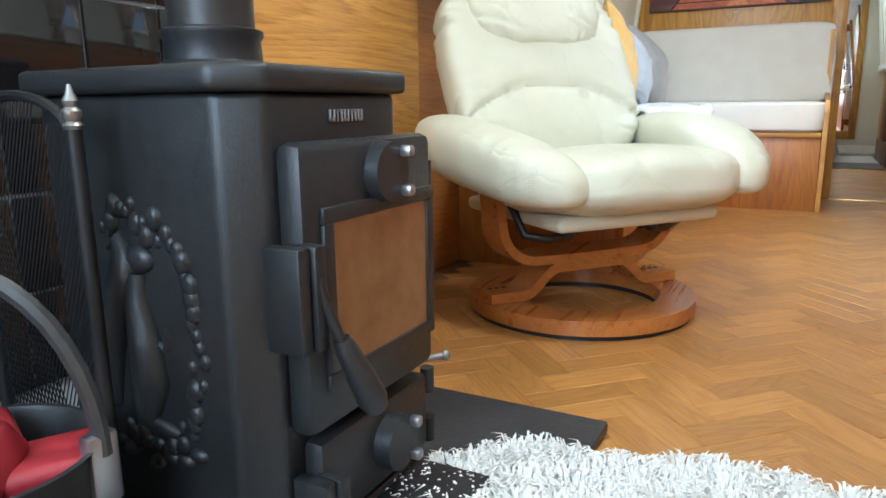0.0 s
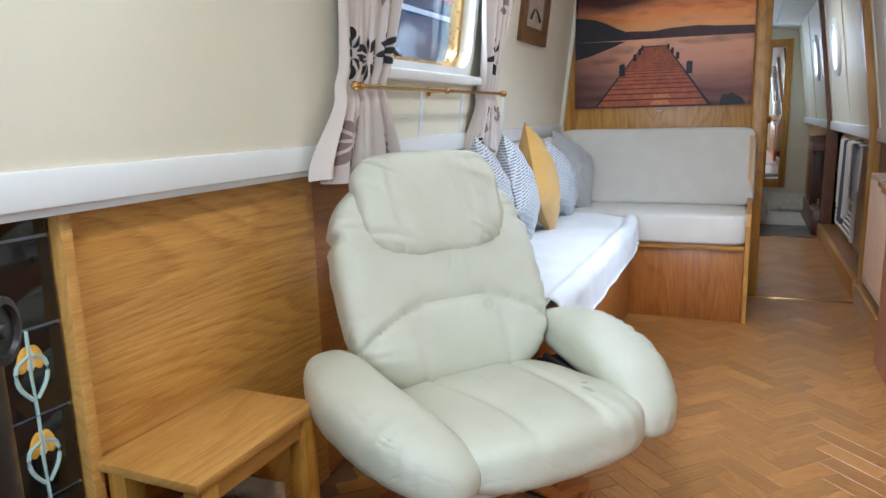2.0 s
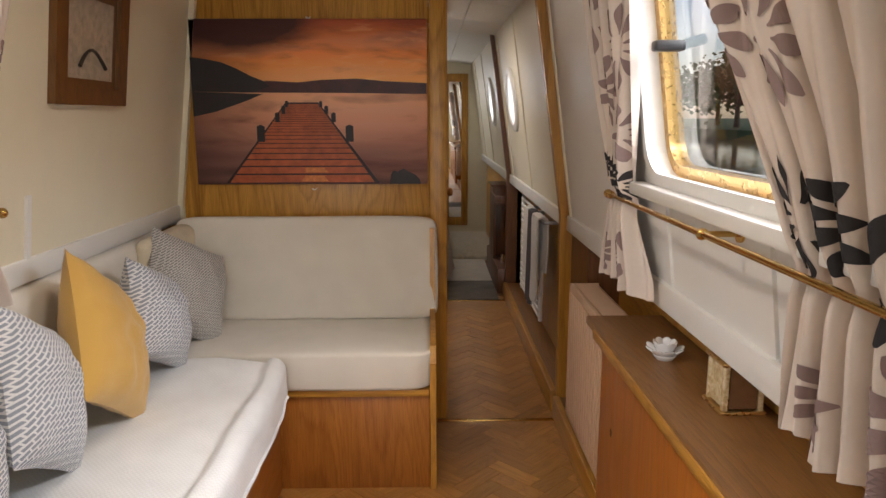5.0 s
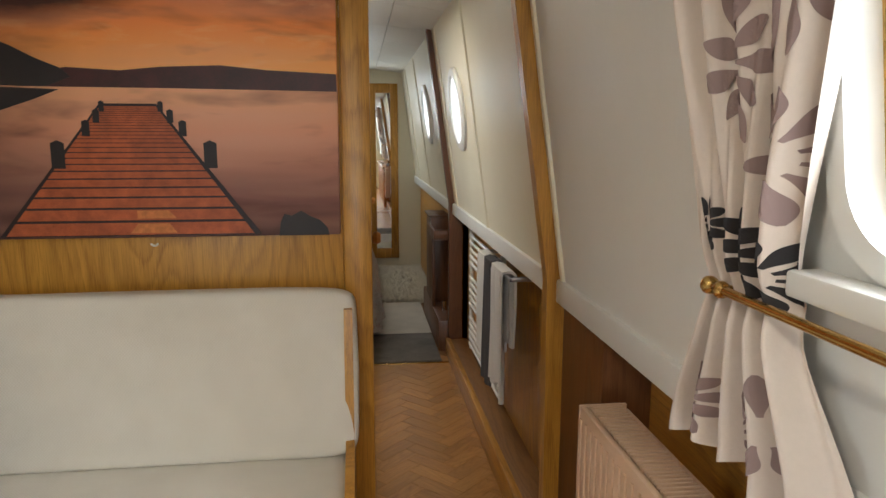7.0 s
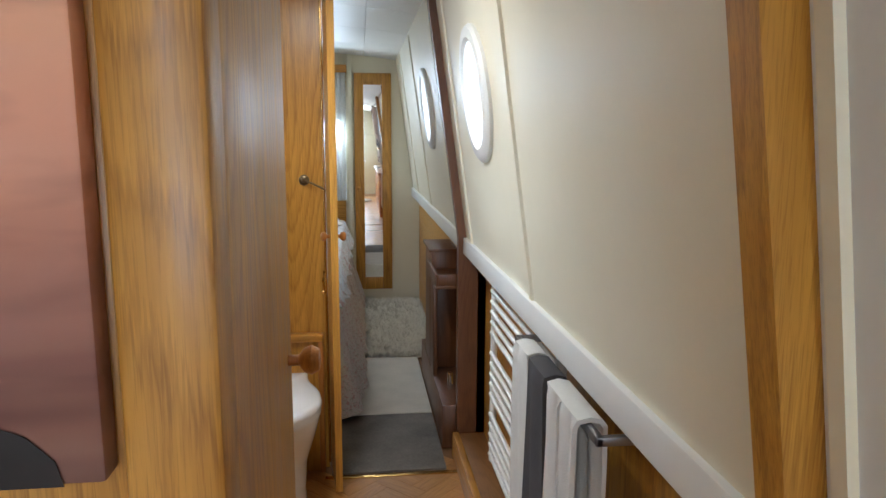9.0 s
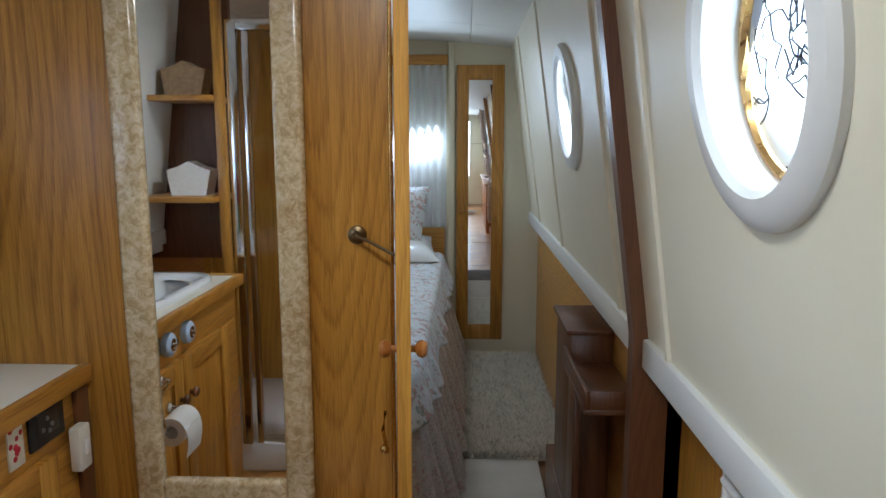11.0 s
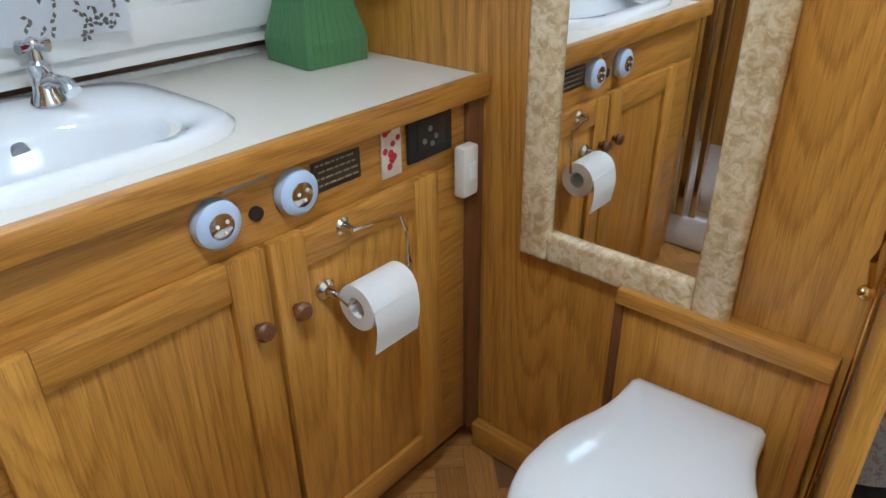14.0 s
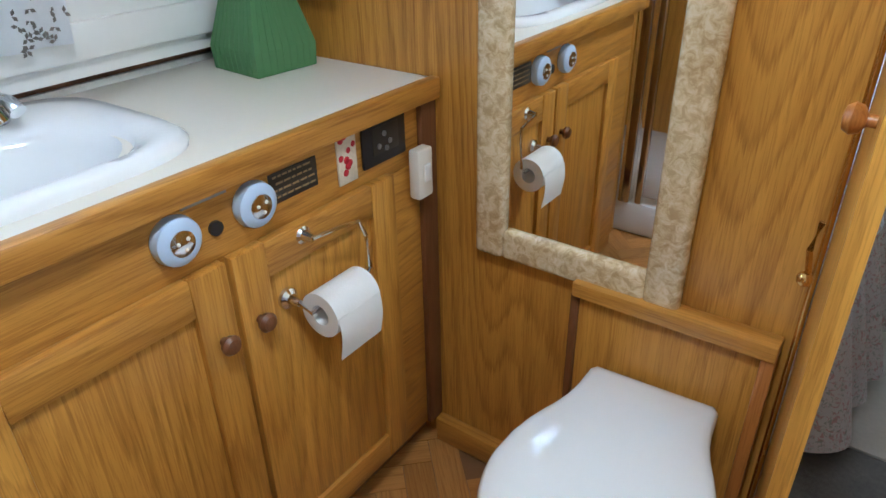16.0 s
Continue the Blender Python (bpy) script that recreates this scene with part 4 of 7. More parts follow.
def on(u, z):
    p = A + (B - A) * u
    return Vector((p.x, p.y, z))


def arch(u):
    return 0.515 + 0.05 * math.sqrt(max(0, 1 - (2 * u - 1) ** 2))


bm = bmesh.new()
tube(bm, [on(0, 0.03)] + [on(k / 16, arch(k / 16)) for k in range(17)] + [on(1, 0.03)], 0.006, 8)
tube(bm, [on(0, 0.05), on(1, 0.05)], 0.005, 8)
part("frame", bm, "net_black", scr)
bm = bmesh.new()
for k in range(60):
    for s in (1, -1):
        u0 = (k - 30) / 30.0
        pts = []
        for z in (0.05, 0.56):
            pts.append((u0 + s * (z - 0.05) * 2.0, z))
        (ua, za), (ub, zb) = pts
        seg = []
        for q in range(21):
            u, z = ua + (ub - ua) * q / 20, za + (zb - za) * q / 20
            if 0 <= u <= 1 and z <= arch(u):
                seg.append(on(u, z))
        if len(seg) > 1:
            tube(bm, [seg[0], seg[-1]], 0.0009, 3)
part("mesh", bm, "net_black", scr, "fine diagonal wire mesh")
for u in (0, 1):
    bm = bmesh.new()
    tube(bm, [on(u, 0.022), on(u, 0.53)], 0.008, 10)
    part("post", bm, "net_black", scr)
    bm = bmesh.new()
    lathe(bm, on(u, 0.53), [(0.008, 0), (0.010, 0.004), (0.007, 0.008), (0.010, 0.014), (0.010, 0.018), (0.006, 0.022), (0.008, 0.028), (0.004, 0.036), (0.002, 0.044)], 14)
    part("finial", bm, "pewter", scr, "turned pewter finial")

buck = thing("coal_bucket", (-0.50, 0.03, 0.022), "round dark metal coal bucket with a hoop handle", "bucket")
BC = Vector((-0.575, 0.09, 0.022))
bm = bmesh.new()
lathe(bm, BC, [(0.085, 0), (0.09, 0.002), (0.112, 0.205), (0.116, 0.21), (0.110, 0.21), (0.106, 0.20), (0.08, 0.02)], 36)
part("pail", bm, "galv", buck)
bm = bmesh.new()
hd = Vector((0.80, 0.60, 0)).normalized()
tube(bm, [BC + hd * (0.118 * math.cos(q)) + Vector((0, 0, 0.20 + 0.19 * math.sin(q))) for q in (math.pi * k / 20 for k in range(21))], 0.009, 8)
part("handle", bm, "galv", buck)
bm = bmesh.new()
p = BC + hd * 0.116
box(bm, (p.x - 0.012, p.y - 0.016, 0.17), (p.x + 0.008, p.y + 0.016, 0.245), 0.005)
part("lug", bm, "steel", buck)
rnd = random.Random(8)
for k, (a, b, z, q) in enumerate(((0.03, -0.02, 0.225, 20), (-0.03, 0.03, 0.21, 70), (0.05, 0.045, 0.205, -30), (-0.04, -0.05, 0.21, 110))):
    bm = bmesh.new()
    box(bm, (-0.032, -0.05, -0.025), (0.032, 0.05, 0.025), 0.012, 3)
    bmesh.ops.transform(bm, matrix=pose(BC.x + a, BC.y + b, z, 25 - 12 * k, 12 * k - 15, q), verts=bm.verts)
    tagged(part("fuel_block", bm, "red_paint"), "red waxed fuel block in the coal bucket", "fuel block", "red fuel blocks")
for k in range(2):
    bm = bmesh.new()
    box(bm, (-0.012, -0.07, -0.01), (0.012, 0.07, 0.01), 0.002)
    bmesh.ops.transform(bm, matrix=pose(BC.x - 0.07 + 0.03 * k, BC.y + 0.02, 0.235, 50, 8, 80 + 25 * k), verts=bm.verts)
    tagged(part("kindling_stick", bm, "kindling"), "split pale kindling stick in the bucket", "kindling", "kindling")

# white fleece rug
rug = thing("fleece_rug", (-0.05, 0.15, 0.02), "shaggy white fleece rug over the hearth edge", "rug")
rnd = random.Random(5)


def rug_r(q):
    return 1 + 0.05 * math.sin(5 * q + 1) + 0.03 * math.sin(11 * q)


RC, RA, RB, RT = Vector((0.09, 0.40, 0)), 0.46, 0.35, radians(-8)
bm = bmesh.new()
prism(bm, [RC + Vector((math.cos(RT) * RA * rug_r(q) * math.cos(q) - math.sin(RT) * RB * rug_r(q) * math.sin(q), math.sin(RT) * RA * rug_r(q) * math.cos(q) + math.cos(RT) * RB * rug_r(q) * math.sin(q), 0.023)) for q in (6.2832 * k / 60 for k in range(60))], (0, 0, 0.012))
part("backing", bm, "fleece", rug)
vs, fs = [], []
for k in range(26000):
    q, s = rnd.uniform(0, 6.2832), math.sqrt(rnd.random())
    a, b = RA * rug_r(q) * s * math.cos(q), RB * rug_r(q) * s * math.sin(q)
    p = RC + Vector((math.cos(RT) * a - math.sin(RT) * b, math.sin(RT) * a + math.cos(RT) * b, 0.033))
    cl = noise.noise(p * 22) * 3 + rnd.uniform(-0.9, 0.9)
    d = Vector((math.cos(cl + q), math.sin(cl + q), 0))
    L = rnd.uniform(0.022, 0.042)
    w = Vector((-d.y, d.x, 0)) * 0.0022
    tip = p + d * L * 0.8 + Vector((0, 0, L * rnd.uniform(0.25, 0.8) * (1.15 - s * 0.5)))
    mid = p + d * L * 0.3 + Vector((0, 0, L * 0.6))
    n = len(vs)
    vs += [p - w, p + w, mid + w * 0.8, mid - w * 0.8, tip]
    fs += [(n, n + 1, n + 2, n + 3), (n + 3, n + 2, n + 4)]
me = bpy.data.meshes.new("pile")
me.from_pydata(vs, [], fs)
me.materials.append(M["fleece"])
ob = new("pile", me)
ob.parent, ob.matrix_parent_inverse = rug, Matrix.Translation(-Vector(rug.location))
ob["kind"] = "stuff"

# side table
tab = thing("side_table", (-0.85, 1.07, 0), "small oak side table with a lower shelf against the panel", "table")
block("tabletop", (-0.97, 0.875, 0.43), (-0.715, 1.262, 0.45), "pale_oak", tab, 0.003)
for x in (-0.955, -0.765):
    for y in (0.89, 1.205):
        block("leg", (x, y, 0), (x + 0.045, y + 0.045, 0.43), "oak", tab, 0.003)
block("apron", (-0.745, 0.936, 0.385), (-0.73, 1.204, 0.43), "pale_oak", tab, 0.001)
block("apron", (-0.91, 1.225, 0.385), (-0.766, 1.24, 0.43), "pale_oak", tab, 0.001)
block("shelf", (-0.95, 0.90, 0.12), (-0.735, 1.24, 0.138), "pale_oak", tab, 0.002)
kb = thing("kindling_box", (-0.82, 1.02, 0.138), "open card box with black items on the table shelf", "box")
bm = bmesh.new()
for a, b in (((-0.92, 0.93, 0.138), (-0.745, 0.936, 0.30)), ((-0.92, 1.15, 0.138), (-0.745, 1.156, 0.30)), ((-0.92, 0.936, 0.138), (-0.914, 1.15, 0.30)), ((-0.751, 0.936, 0.138), (-0.745, 1.15, 0.26)), ((-0.92, 0.93, 0.138), (-0.745, 1.15, 0.145))):
    box(bm, a, b, 0.001)
part("carton", bm, "basket", kb)
bm = bmesh.new()
box(bm, (-0.90, 0.95, 0.146), (-0.77, 1.12, 0.27), 0.02)
part("black_bag", bm, "black", kb)

# ---- reclining chair ----
chair = thing("recliner_chair", (-0.42, 1.58, 0), "cream leather reclining swivel chair on a bent cherry base", "armchair")
CX, CY = -0.425, 1.575
YAW = radians(52)      # it faces the stove side of the saloon, turned a little to the room
CM = Matrix.Translation((CX, CY, 0)) @ Matrix.Rotation(YAW, 4, "Z")      # its front is -y


def cpart(name, bm, mat, label="", parent=None):
    bmesh.ops.transform(bm, matrix=CM, verts=bm.verts)
    return part(name, bm, mat, parent or chair, label, angle=60)



def flat_ring(bm, r0, r1, z0, z1, n=64):
    q = [[bm.verts.new((r * math.cos(a), r * math.sin(a), z)) for a in (6.28318 * k / n for k in range(n))] for r, z in ((r0, z0), (r1, z0), (r1, z1), (r0, z1))]
    for s in range(4):
        for k in range(n):
            bm.faces.new((q[s][k], q[s][(k + 1) % n], q[(s + 1) % 4][(k + 1) % n], q[(s + 1) % 4][k]))


bm = bmesh.new()
flat_ring(bm, 0.217, 0.295, 0.0, 0.012)
cpart("floor_ring", bm, "black", "black rubber ring")
bm = bmesh.new()
flat_ring(bm, 0.215, 0.305, 0.013, 0.05)
cpart("base_ring", bm, "cherry", "round varnished cherry ring")


def strip(bm, pts, w0, w1, t):
    """A bent flat bar along points (y-z plane curve given as 3D) with width across x."""
    n = len(pts)
    rows = []
    for i, p in enumerate(pts):
        p = Vector(p)
        d = (Vector(pts[min(i + 1, n - 1)]) - Vector(pts[max(i - 1, 0)])).normalized()
        nrm = Vector((-d.z, 0, d.x)) if abs(d.y) < 0.5 else Vector((0, -d.z, d.y))
        ac = Vector((0, 1, 0)) if abs(d.y) < 0.5 else Vector((1, 0, 0))
        w = (w0 + (w1 - w0) * abs(2 * i / (n - 1) - 1)) / 2
        rows.append([bm.verts.new(p + ac * sx * w + nrm * sz * t / 2) for sx, sz in ((-1, -1), (1, -1), (1, 1), (-1, 1))])
    for a, b in zip(rows, rows[1:]):
        for k in range(4):
            bm.faces.new((a[k], a[(k + 1) % 4], b[(k + 1) % 4], b[k]))
    bm.faces.new(rows[0][::-1]), bm.faces.new(rows[-1])


def smoothstep(a, b, t):
    t = max(0, min(1, (t - a) / (b - a)))
    return t * t * (3 - 2 * t)


bm = bmesh.new()
strip(bm, [(x, 0, 0.065 + 0.065 * (1 - smoothstep(0.10, 0.20, abs(x)))) for x in [(-0.30 + 0.6 * k / 40) for k in range(41)]], 0.10, 0.09, 0.026)
cpart("cross_arm", bm, "cherry")
for s in (-1, 1):
    for k in range(3):
        bm = bmesh.new()
        cyl(bm, (s * (0.235 + 0.02 * k), 0.012, 0.078), (s * (0.235 + 0.02 * k), 0.012, 0.0795), 0.007, seg=12)
        cpart("screw_hole", bm, "black")
bm = bmesh.new()
pts = []
for k in range(49):
    s = 2 * k / 48 - 1
    a = abs(s)
    if a < 0.52:
        x, z = a / 0.52 * 0.17, 0.155
    elif a < 0.76:
        q = (a - 0.52) / 0.24 * math.pi / 2
        x, z = 0.17 + 0.10 * math.sin(q), 0.255 - 0.10 * math.cos(q)
    else:
        x, z = 0.27 + 0.01 * (a - 0.76) / 0.24, 0.255 + (a - 0.76) / 0.24 * 0.115
    pts.append((math.copysign(x, s), 0.0, z))
strip(bm, pts, 0.13, 0.085, 0.024)
cpart("cradle", bm, "cherry", "bent plywood cradle")
bm = bmesh.new()
cyl(bm, (0, 0, 0.12), (0, 0, 0.165), 0.045)
cpart("swivel", bm, "black")
for s in (-1, 1):
    bm = bmesh.new()
    tube(bm, [(s * 0.265, 0.02, 0.36), (s * 0.25, -0.06, 0.30), (s * 0.24, -0.10, 0.235), (s * 0.18, -0.12, 0.225), (s * 0.10, -0.12, 0.24)], 0.011, 8)
    tube(bm, [(s * 0.27, 0.12, 0.40), (s * 0.27, -0.10, 0.375)], 0.008, 8)
    ball(bm, (s * 0.13, -0.125, 0.24), 0.02)
    cpart("lever", bm, "black", "black steel recline lever")
# cushions of gathered leather with sewn-in seams


def padded(bm, c, half, m, p, shape, seg=112, rings=88):
    """A padded block whose surface is worked by shape(v, unit), where unit is v in half sizes."""
    def sp(a, e):
        return math.copysign(abs(a) ** e, a)
    e, rows = 2.0 / p, []
    for i in range(rings + 1):
        la = -math.pi / 2 + math.pi * i / rings
        row = []
        for k in range(seg):
            lo = 2 * math.pi * k / seg
            u = Vector((sp(math.cos(la), e) * sp(math.cos(lo), e), sp(math.cos(la), e) * sp(math.sin(lo), e), sp(math.sin(la), e)))
            v = Vector((u.x * half[0], u.y * half[1], u.z * half[2]))
            row.append(bm.verts.new((m @ shape(v, u)) + Vector(c)))
        rows.append(row)
    for a, b in zip(rows, rows[1:]):
        for k in range(seg):
            bm.faces.new((a[k], a[(k + 1) % seg], b[(k + 1) % seg], b[k]))
    bmesh.ops.remove_doubles(bm, verts=bm.verts, dist=0.0003)


def groove(d, width=0.011, depth=0.011):
    return depth * math.exp(-(d / width) ** 2)


def gathers(along, inset, reach, seed, amp=0.007, freq=95.0):
    """Folds that run in from a sewn edge; inset is the distance to that edge."""
    if inset > reach:
        return 0.0
    k = 1.5 * (1 - inset / reach) ** 1.2
    ph = along * freq * (1 + 0.25 * noise.noise(Vector((along * 7, seed, 0)))) + 3 * noise.noise(Vector((along * 16, inset * 5, seed)))
    return amp * k * (abs(math.sin(ph)) - 0.5) * (0.55 + 0.9 * abs(noise.noise(Vector((along * 11, seed * 2.0, 1)))))


def soft(v, seed, amp=0.004, f=6.0):
    return amp * noise.noise(v * f + Vector((seed, 0, seed * 2)))


def seat_shape(v, u):
    v = v.copy()
    if u.z > 0:
        v.z -= groove(v.x - 0.105 - 0.02 * u.y) * 0.8 + groove(v.x + 0.105 + 0.02 * u.y) * 0.8
        v.z += 0.018 * (1 - u.x ** 2) * (1 - u.y ** 2)
    k = gathers(v.x, 0.30 + v.y, 0.15, 3.0, 0.007)
    v.z += k
    v.y -= k * 0.8
    v.z += soft(v, 1.0) + gathers(v.y, 0.275 - abs(v.x), 0.07, 4.0, 0.006)
    return v


bm = bmesh.new()
padded(bm, (0, -0.075, 0.352), (0.275, 0.30, 0.078), Matrix.Rotation(radians(-6), 3, "X"), 3.4, seat_shape)
cpart("seat", bm, "leather", "thick seat cushion gathered at its front edge")
bm = bmesh.new()
box(bm, (-0.24, -0.25, 0.262), (0.24, 0.22, 0.30), 0.015)
cpart("seat_pan", bm, "leather")
lean = Matrix.Rotation(radians(-26), 3, "X")
up = lean @ Vector((0, 0, 1))
b0 = Vector((0, 0.165, 0.37))


def back_shape(v, u):
    v = v.copy()
    side = 0.30 * (1 - 0.05 * max(0, u.z) ** 2)
    front = u.y < 0.1
    arc = -0.065 - 0.10 * (v.x / 0.28) ** 2
    if front:
        v.y += groove(v.z - arc, 0.010, 0.014)
        above, below = v.z > arc, v.z <= arc
        v.y += groove(abs(v.x) - (0.085 if above else 0.125), 0.008, 0.008)
        v.y -= 0.022 * (1 - u.x ** 2) * (max(0.0, 1 - ((v.z - arc + 0.14) / 0.16) ** 2) if below else 0.6 * max(0.0, 1 - ((v.z - arc - 0.12) / 0.14) ** 2))
        k = gathers(v.z, side - abs(v.x), 0.14, 7.0 + math.copysign(2, v.x), 0.012, 62)
        v.y -= k
        k = gathers(v.x, abs(v.z - arc), 0.05, 9.0, 0.005, 90)
        v.y -= k
    # side notch where the shoulder panel starts
    v.x -= math.copysign(groove(v.z - 0.13, 0.014, 0.016), v.x) * min(1.0, abs(u.x) ** 3)
    v.x += math.copysign(gathers(v.z, side - abs(v.x), 0.05, 12.0, 0.006, 70), v.x)
    v.y += soft(v, 3.0)
    v.x *= 1 - 0.05 * max(0, u.z) ** 2
    v.y -= 0.035 * (v.x / 0.28) ** 2
    return v


bm = bmesh.new()
padded(bm, b0 + up * 0.277 + lean @ Vector((0, -0.015, 0)), (0.30, 0.095, 0.302), lean, 3.4, back_shape, 128, 110)
cpart("backrest", bm, "leather", "high padded backrest with seams and gathered sides")


def head_shape(v, u):
    v = v.copy()
    if u.y < 0.2:
        v.y += groove(abs(v.x) - 0.125, 0.007, 0.006)
        k = gathers(v.z + 0.4 * v.x, 0.22 - abs(v.x), 0.17, 15.0 + math.copysign(3, v.x), 0.016, 58)
        v.y -= k
        v.y -= gathers(v.x, 0.15 + v.z, 0.06, 19.0, 0.008, 70)
    v.x -= math.copysign(0.018, v.x) * max(0.0, -u.z) ** 2 * abs(u.x)
    v.y += soft(v, 5.0, 0.006)
    return v


bm = bmesh.new()
padded(bm, b0 + up * 0.478 + lean @ Vector((0, -0.09, 0)), (0.215, 0.058, 0.15), lean, 4.2, head_shape)
cpart("headrest", bm, "leather", "gathered headrest pillow")
for s in (-1, 1):
    bm = bmesh.new()

    def arm_shape(v, u, s=s):
        v = v.copy()
        k = (v.y + 0.285) / 0.57
        g = gathers(v.y, max(0.0, 0.085 - s * v.x), 0.085, 22.0 + s, 0.008, 80)
        v.z += g * (1 if u.z > -0.2 else 0.3)
        v.x += s * g * 0.6
        v.z += soft(v, 8.0 + s)
        v.z += -0.075 * (1 - k) ** 2 + 0.02 * k
        v.x += s * 0.055 * (1 - (2 * k - 1) ** 2)
        return v
    padded(bm, (s * 0.298, -0.06, 0.445), (0.092, 0.285, 0.078), Matrix.Rotation(radians(-10 * s), 3, "Z"), 2.6, arm_shape, 96, 96)
    cpart("armrest", bm, "leather", "puffed armrest gathered along its outer edge")
    bm = bmesh.new()
    box(bm, (s * 0.30 - 0.05, -0.20, 0.372), (s * 0.30 + 0.05, 0.14, 0.388), 0.006)
    cpart("arm_plate", bm, "black", "black steel plate under the armrest")

# ---- saloon: corner seat ----
sofa = thing("long_bench", (-0.7, 2.9, 0), "long built-in oak bench with a cushion under a white throw", "bench")
block("front_panel", (-0.42, 1.95, 0), (-0.395, YB - 0.60, 0.395), "red_oak_y", sofa, 0.003)
block("end_panel", (-1.0, 1.95, 0), (-0.42, 1.975, 0.395), "red_oak", sofa, 0.003)
block("lip", (-0.425, 1.94, 0.395), (-0.385, YB - 0.60, 0.41), "oak_edge", sofa, 0.004)
bm = bmesh.new()
box(bm, (-1.0, 1.96, 0.40), (-0.40, YB - 0.05, 0.50), 0.03, 4)
part("seat_cushion", bm, "canvas", sofa)
bm = bmesh.new()
box(bm, (-1.005, 1.95, 0.50), (-0.885, YB - 0.25, 0.94), 0.045, 4)
bmesh.ops.transform(bm, matrix=Matrix.Translation((0.0, 0, 0)), verts=bm.verts)
part("back_cushion", bm, "canvas", sofa, "low padded back cushion")

seat = thing("cross_bench", (-0.1, 4.0, 0), "oak bench across the bulkhead with cream covered cushions", "bench")
block("front_panel", (-0.395, YB - 0.61, 0), (0.165, YB - 0.585, 0.375), "red_oak", seat, 0.002)
block("lip", (-0.395, YB - 0.63, 0.375), (0.165, YB - 0.58, 0.402), "oak_x", seat, 0.004)
bm = bmesh.new()
prism(bm, [(0.167, YB - 0.625, 0), (0.167, YB - 0.013, 0), (0.167, YB - 0.013, 0.93), (0.167, YB - 0.20, 0.93), (0.167, YB - 0.24, 0.60), (0.167, YB - 0.60, 0.56), (0.167, YB - 0.625, 0.50)], (0.022, 0, 0))
part("end_panel", bm, "oak", seat, smooth=False)
bm = bmesh.new()
puff(bm, (-0.36, YB - 0.34, 0.478), (0.535, 0.315, 0.078), None, 12, 64, 22, 0.007, 5, 2)
part("seat_cushion", bm, "canvas", seat, "soft cream covered seat cushion")
bm = bmesh.new()
puff(bm, (-0.345, YB - 0.135, 0.755), (0.545, 0.085, 0.215), Matrix.Rotation(radians(-10), 3, "X"), 13, 64, 22, 0.006, 5, 7)
part("back_cushion", bm, "canvas", seat, "upright cream covered back cushion")

# throw over the long bench, with waffle end
thr = thing("bench_throw", (-0.62, 2.8, 0.5), "white waffle-weave throw spread over the bench", "throw")


def throw(u, v):
    y = 1.99 + (3.62 - 1.99) * v
    s = u * 0.74
    w = 0.006 * noise.noise(Vector((s * 7, y * 5, 0.3))) + 0.004 * noise.noise(Vector((s * 19, y * 13, 4)))
    lift = 0.02 * smoothstep(0.85, 1.0, v)
    if s < 0.52:
        x, z = -0.905 + s, 0.515 + w + 0.02 * math.sin(s * 6) + lift
    elif s < 0.62:
        q = (s - 0.52) / 0.10 * math.pi / 2
        x, z = -0.385 + 0.055 * math.sin(q), 0.535 + lift - 0.045 * (1 - math.cos(q)) + w
    else:
        x, z = -0.330 + w, 0.49 + lift - (s - 0.62) * 0.85
    return Vector((x + 0.01 * noise.noise(Vector((y * 6, z * 3, 1))), y, z))


bm = bmesh.new()
sheet(bm, throw, 44, 80)
part("cloth", bm, "throw", thr, angle=180)
bm = bmesh.new()
tube(bm, [throw(1.0, k / 60) for k in range(61)], 0.006, 6)
part("front_hem", bm, "throw", thr, "rolled hem")
bm = bmesh.new()
tube(bm, [throw(k / 40, 0.0) for k in range(41)], 0.007, 6)
part("end_hem", bm, "throw", thr, "rolled hem")

for at, rot, w, mat, lab in (
        ((-0.765, 2.56, 0.755), (76, 32, 99), 0.37, "grey_cloth", "grey and white woven geometric cushion"),
        ((-0.745, 2.84, 0.755), (76, 30, 99), 0.37, "grey_cloth", "grey and white woven geometric cushion"),
        ((-0.740, 3.18, 0.765), (75, 33, 94), 0.415, "mustard", "plain mustard yellow cushion"),
        ((-0.740, 3.53, 0.735), (74, 28, 84), 0.33, "grey_cloth", "smaller grey woven cushion"),
        ((-0.745, 3.84, 0.750), (72, 28, 62), 0.38, "taupe_cloth", "taupe woven geometric cushion")):
    bm = bmesh.new()
    pillow(bm, pose(0, 0, 0), w, w, 0.17, n=26, wrinkle=0.010, seed=at[1])
    cu = tagged(part("cushion", bm, mat), lab + " leaning on the bench back", "cushion", "scatter cushions")
    cu.matrix_basis = pose(*at, *rot)
bm = bmesh.new()
box(bm, (-0.90, 3.75, 0.55), (-0.80, 4.22, 0.95), 0.04, 3)
tagged(part("bolster", bm, "floral"), "cream cushion with a brown leaf print in the corner", "cushion")

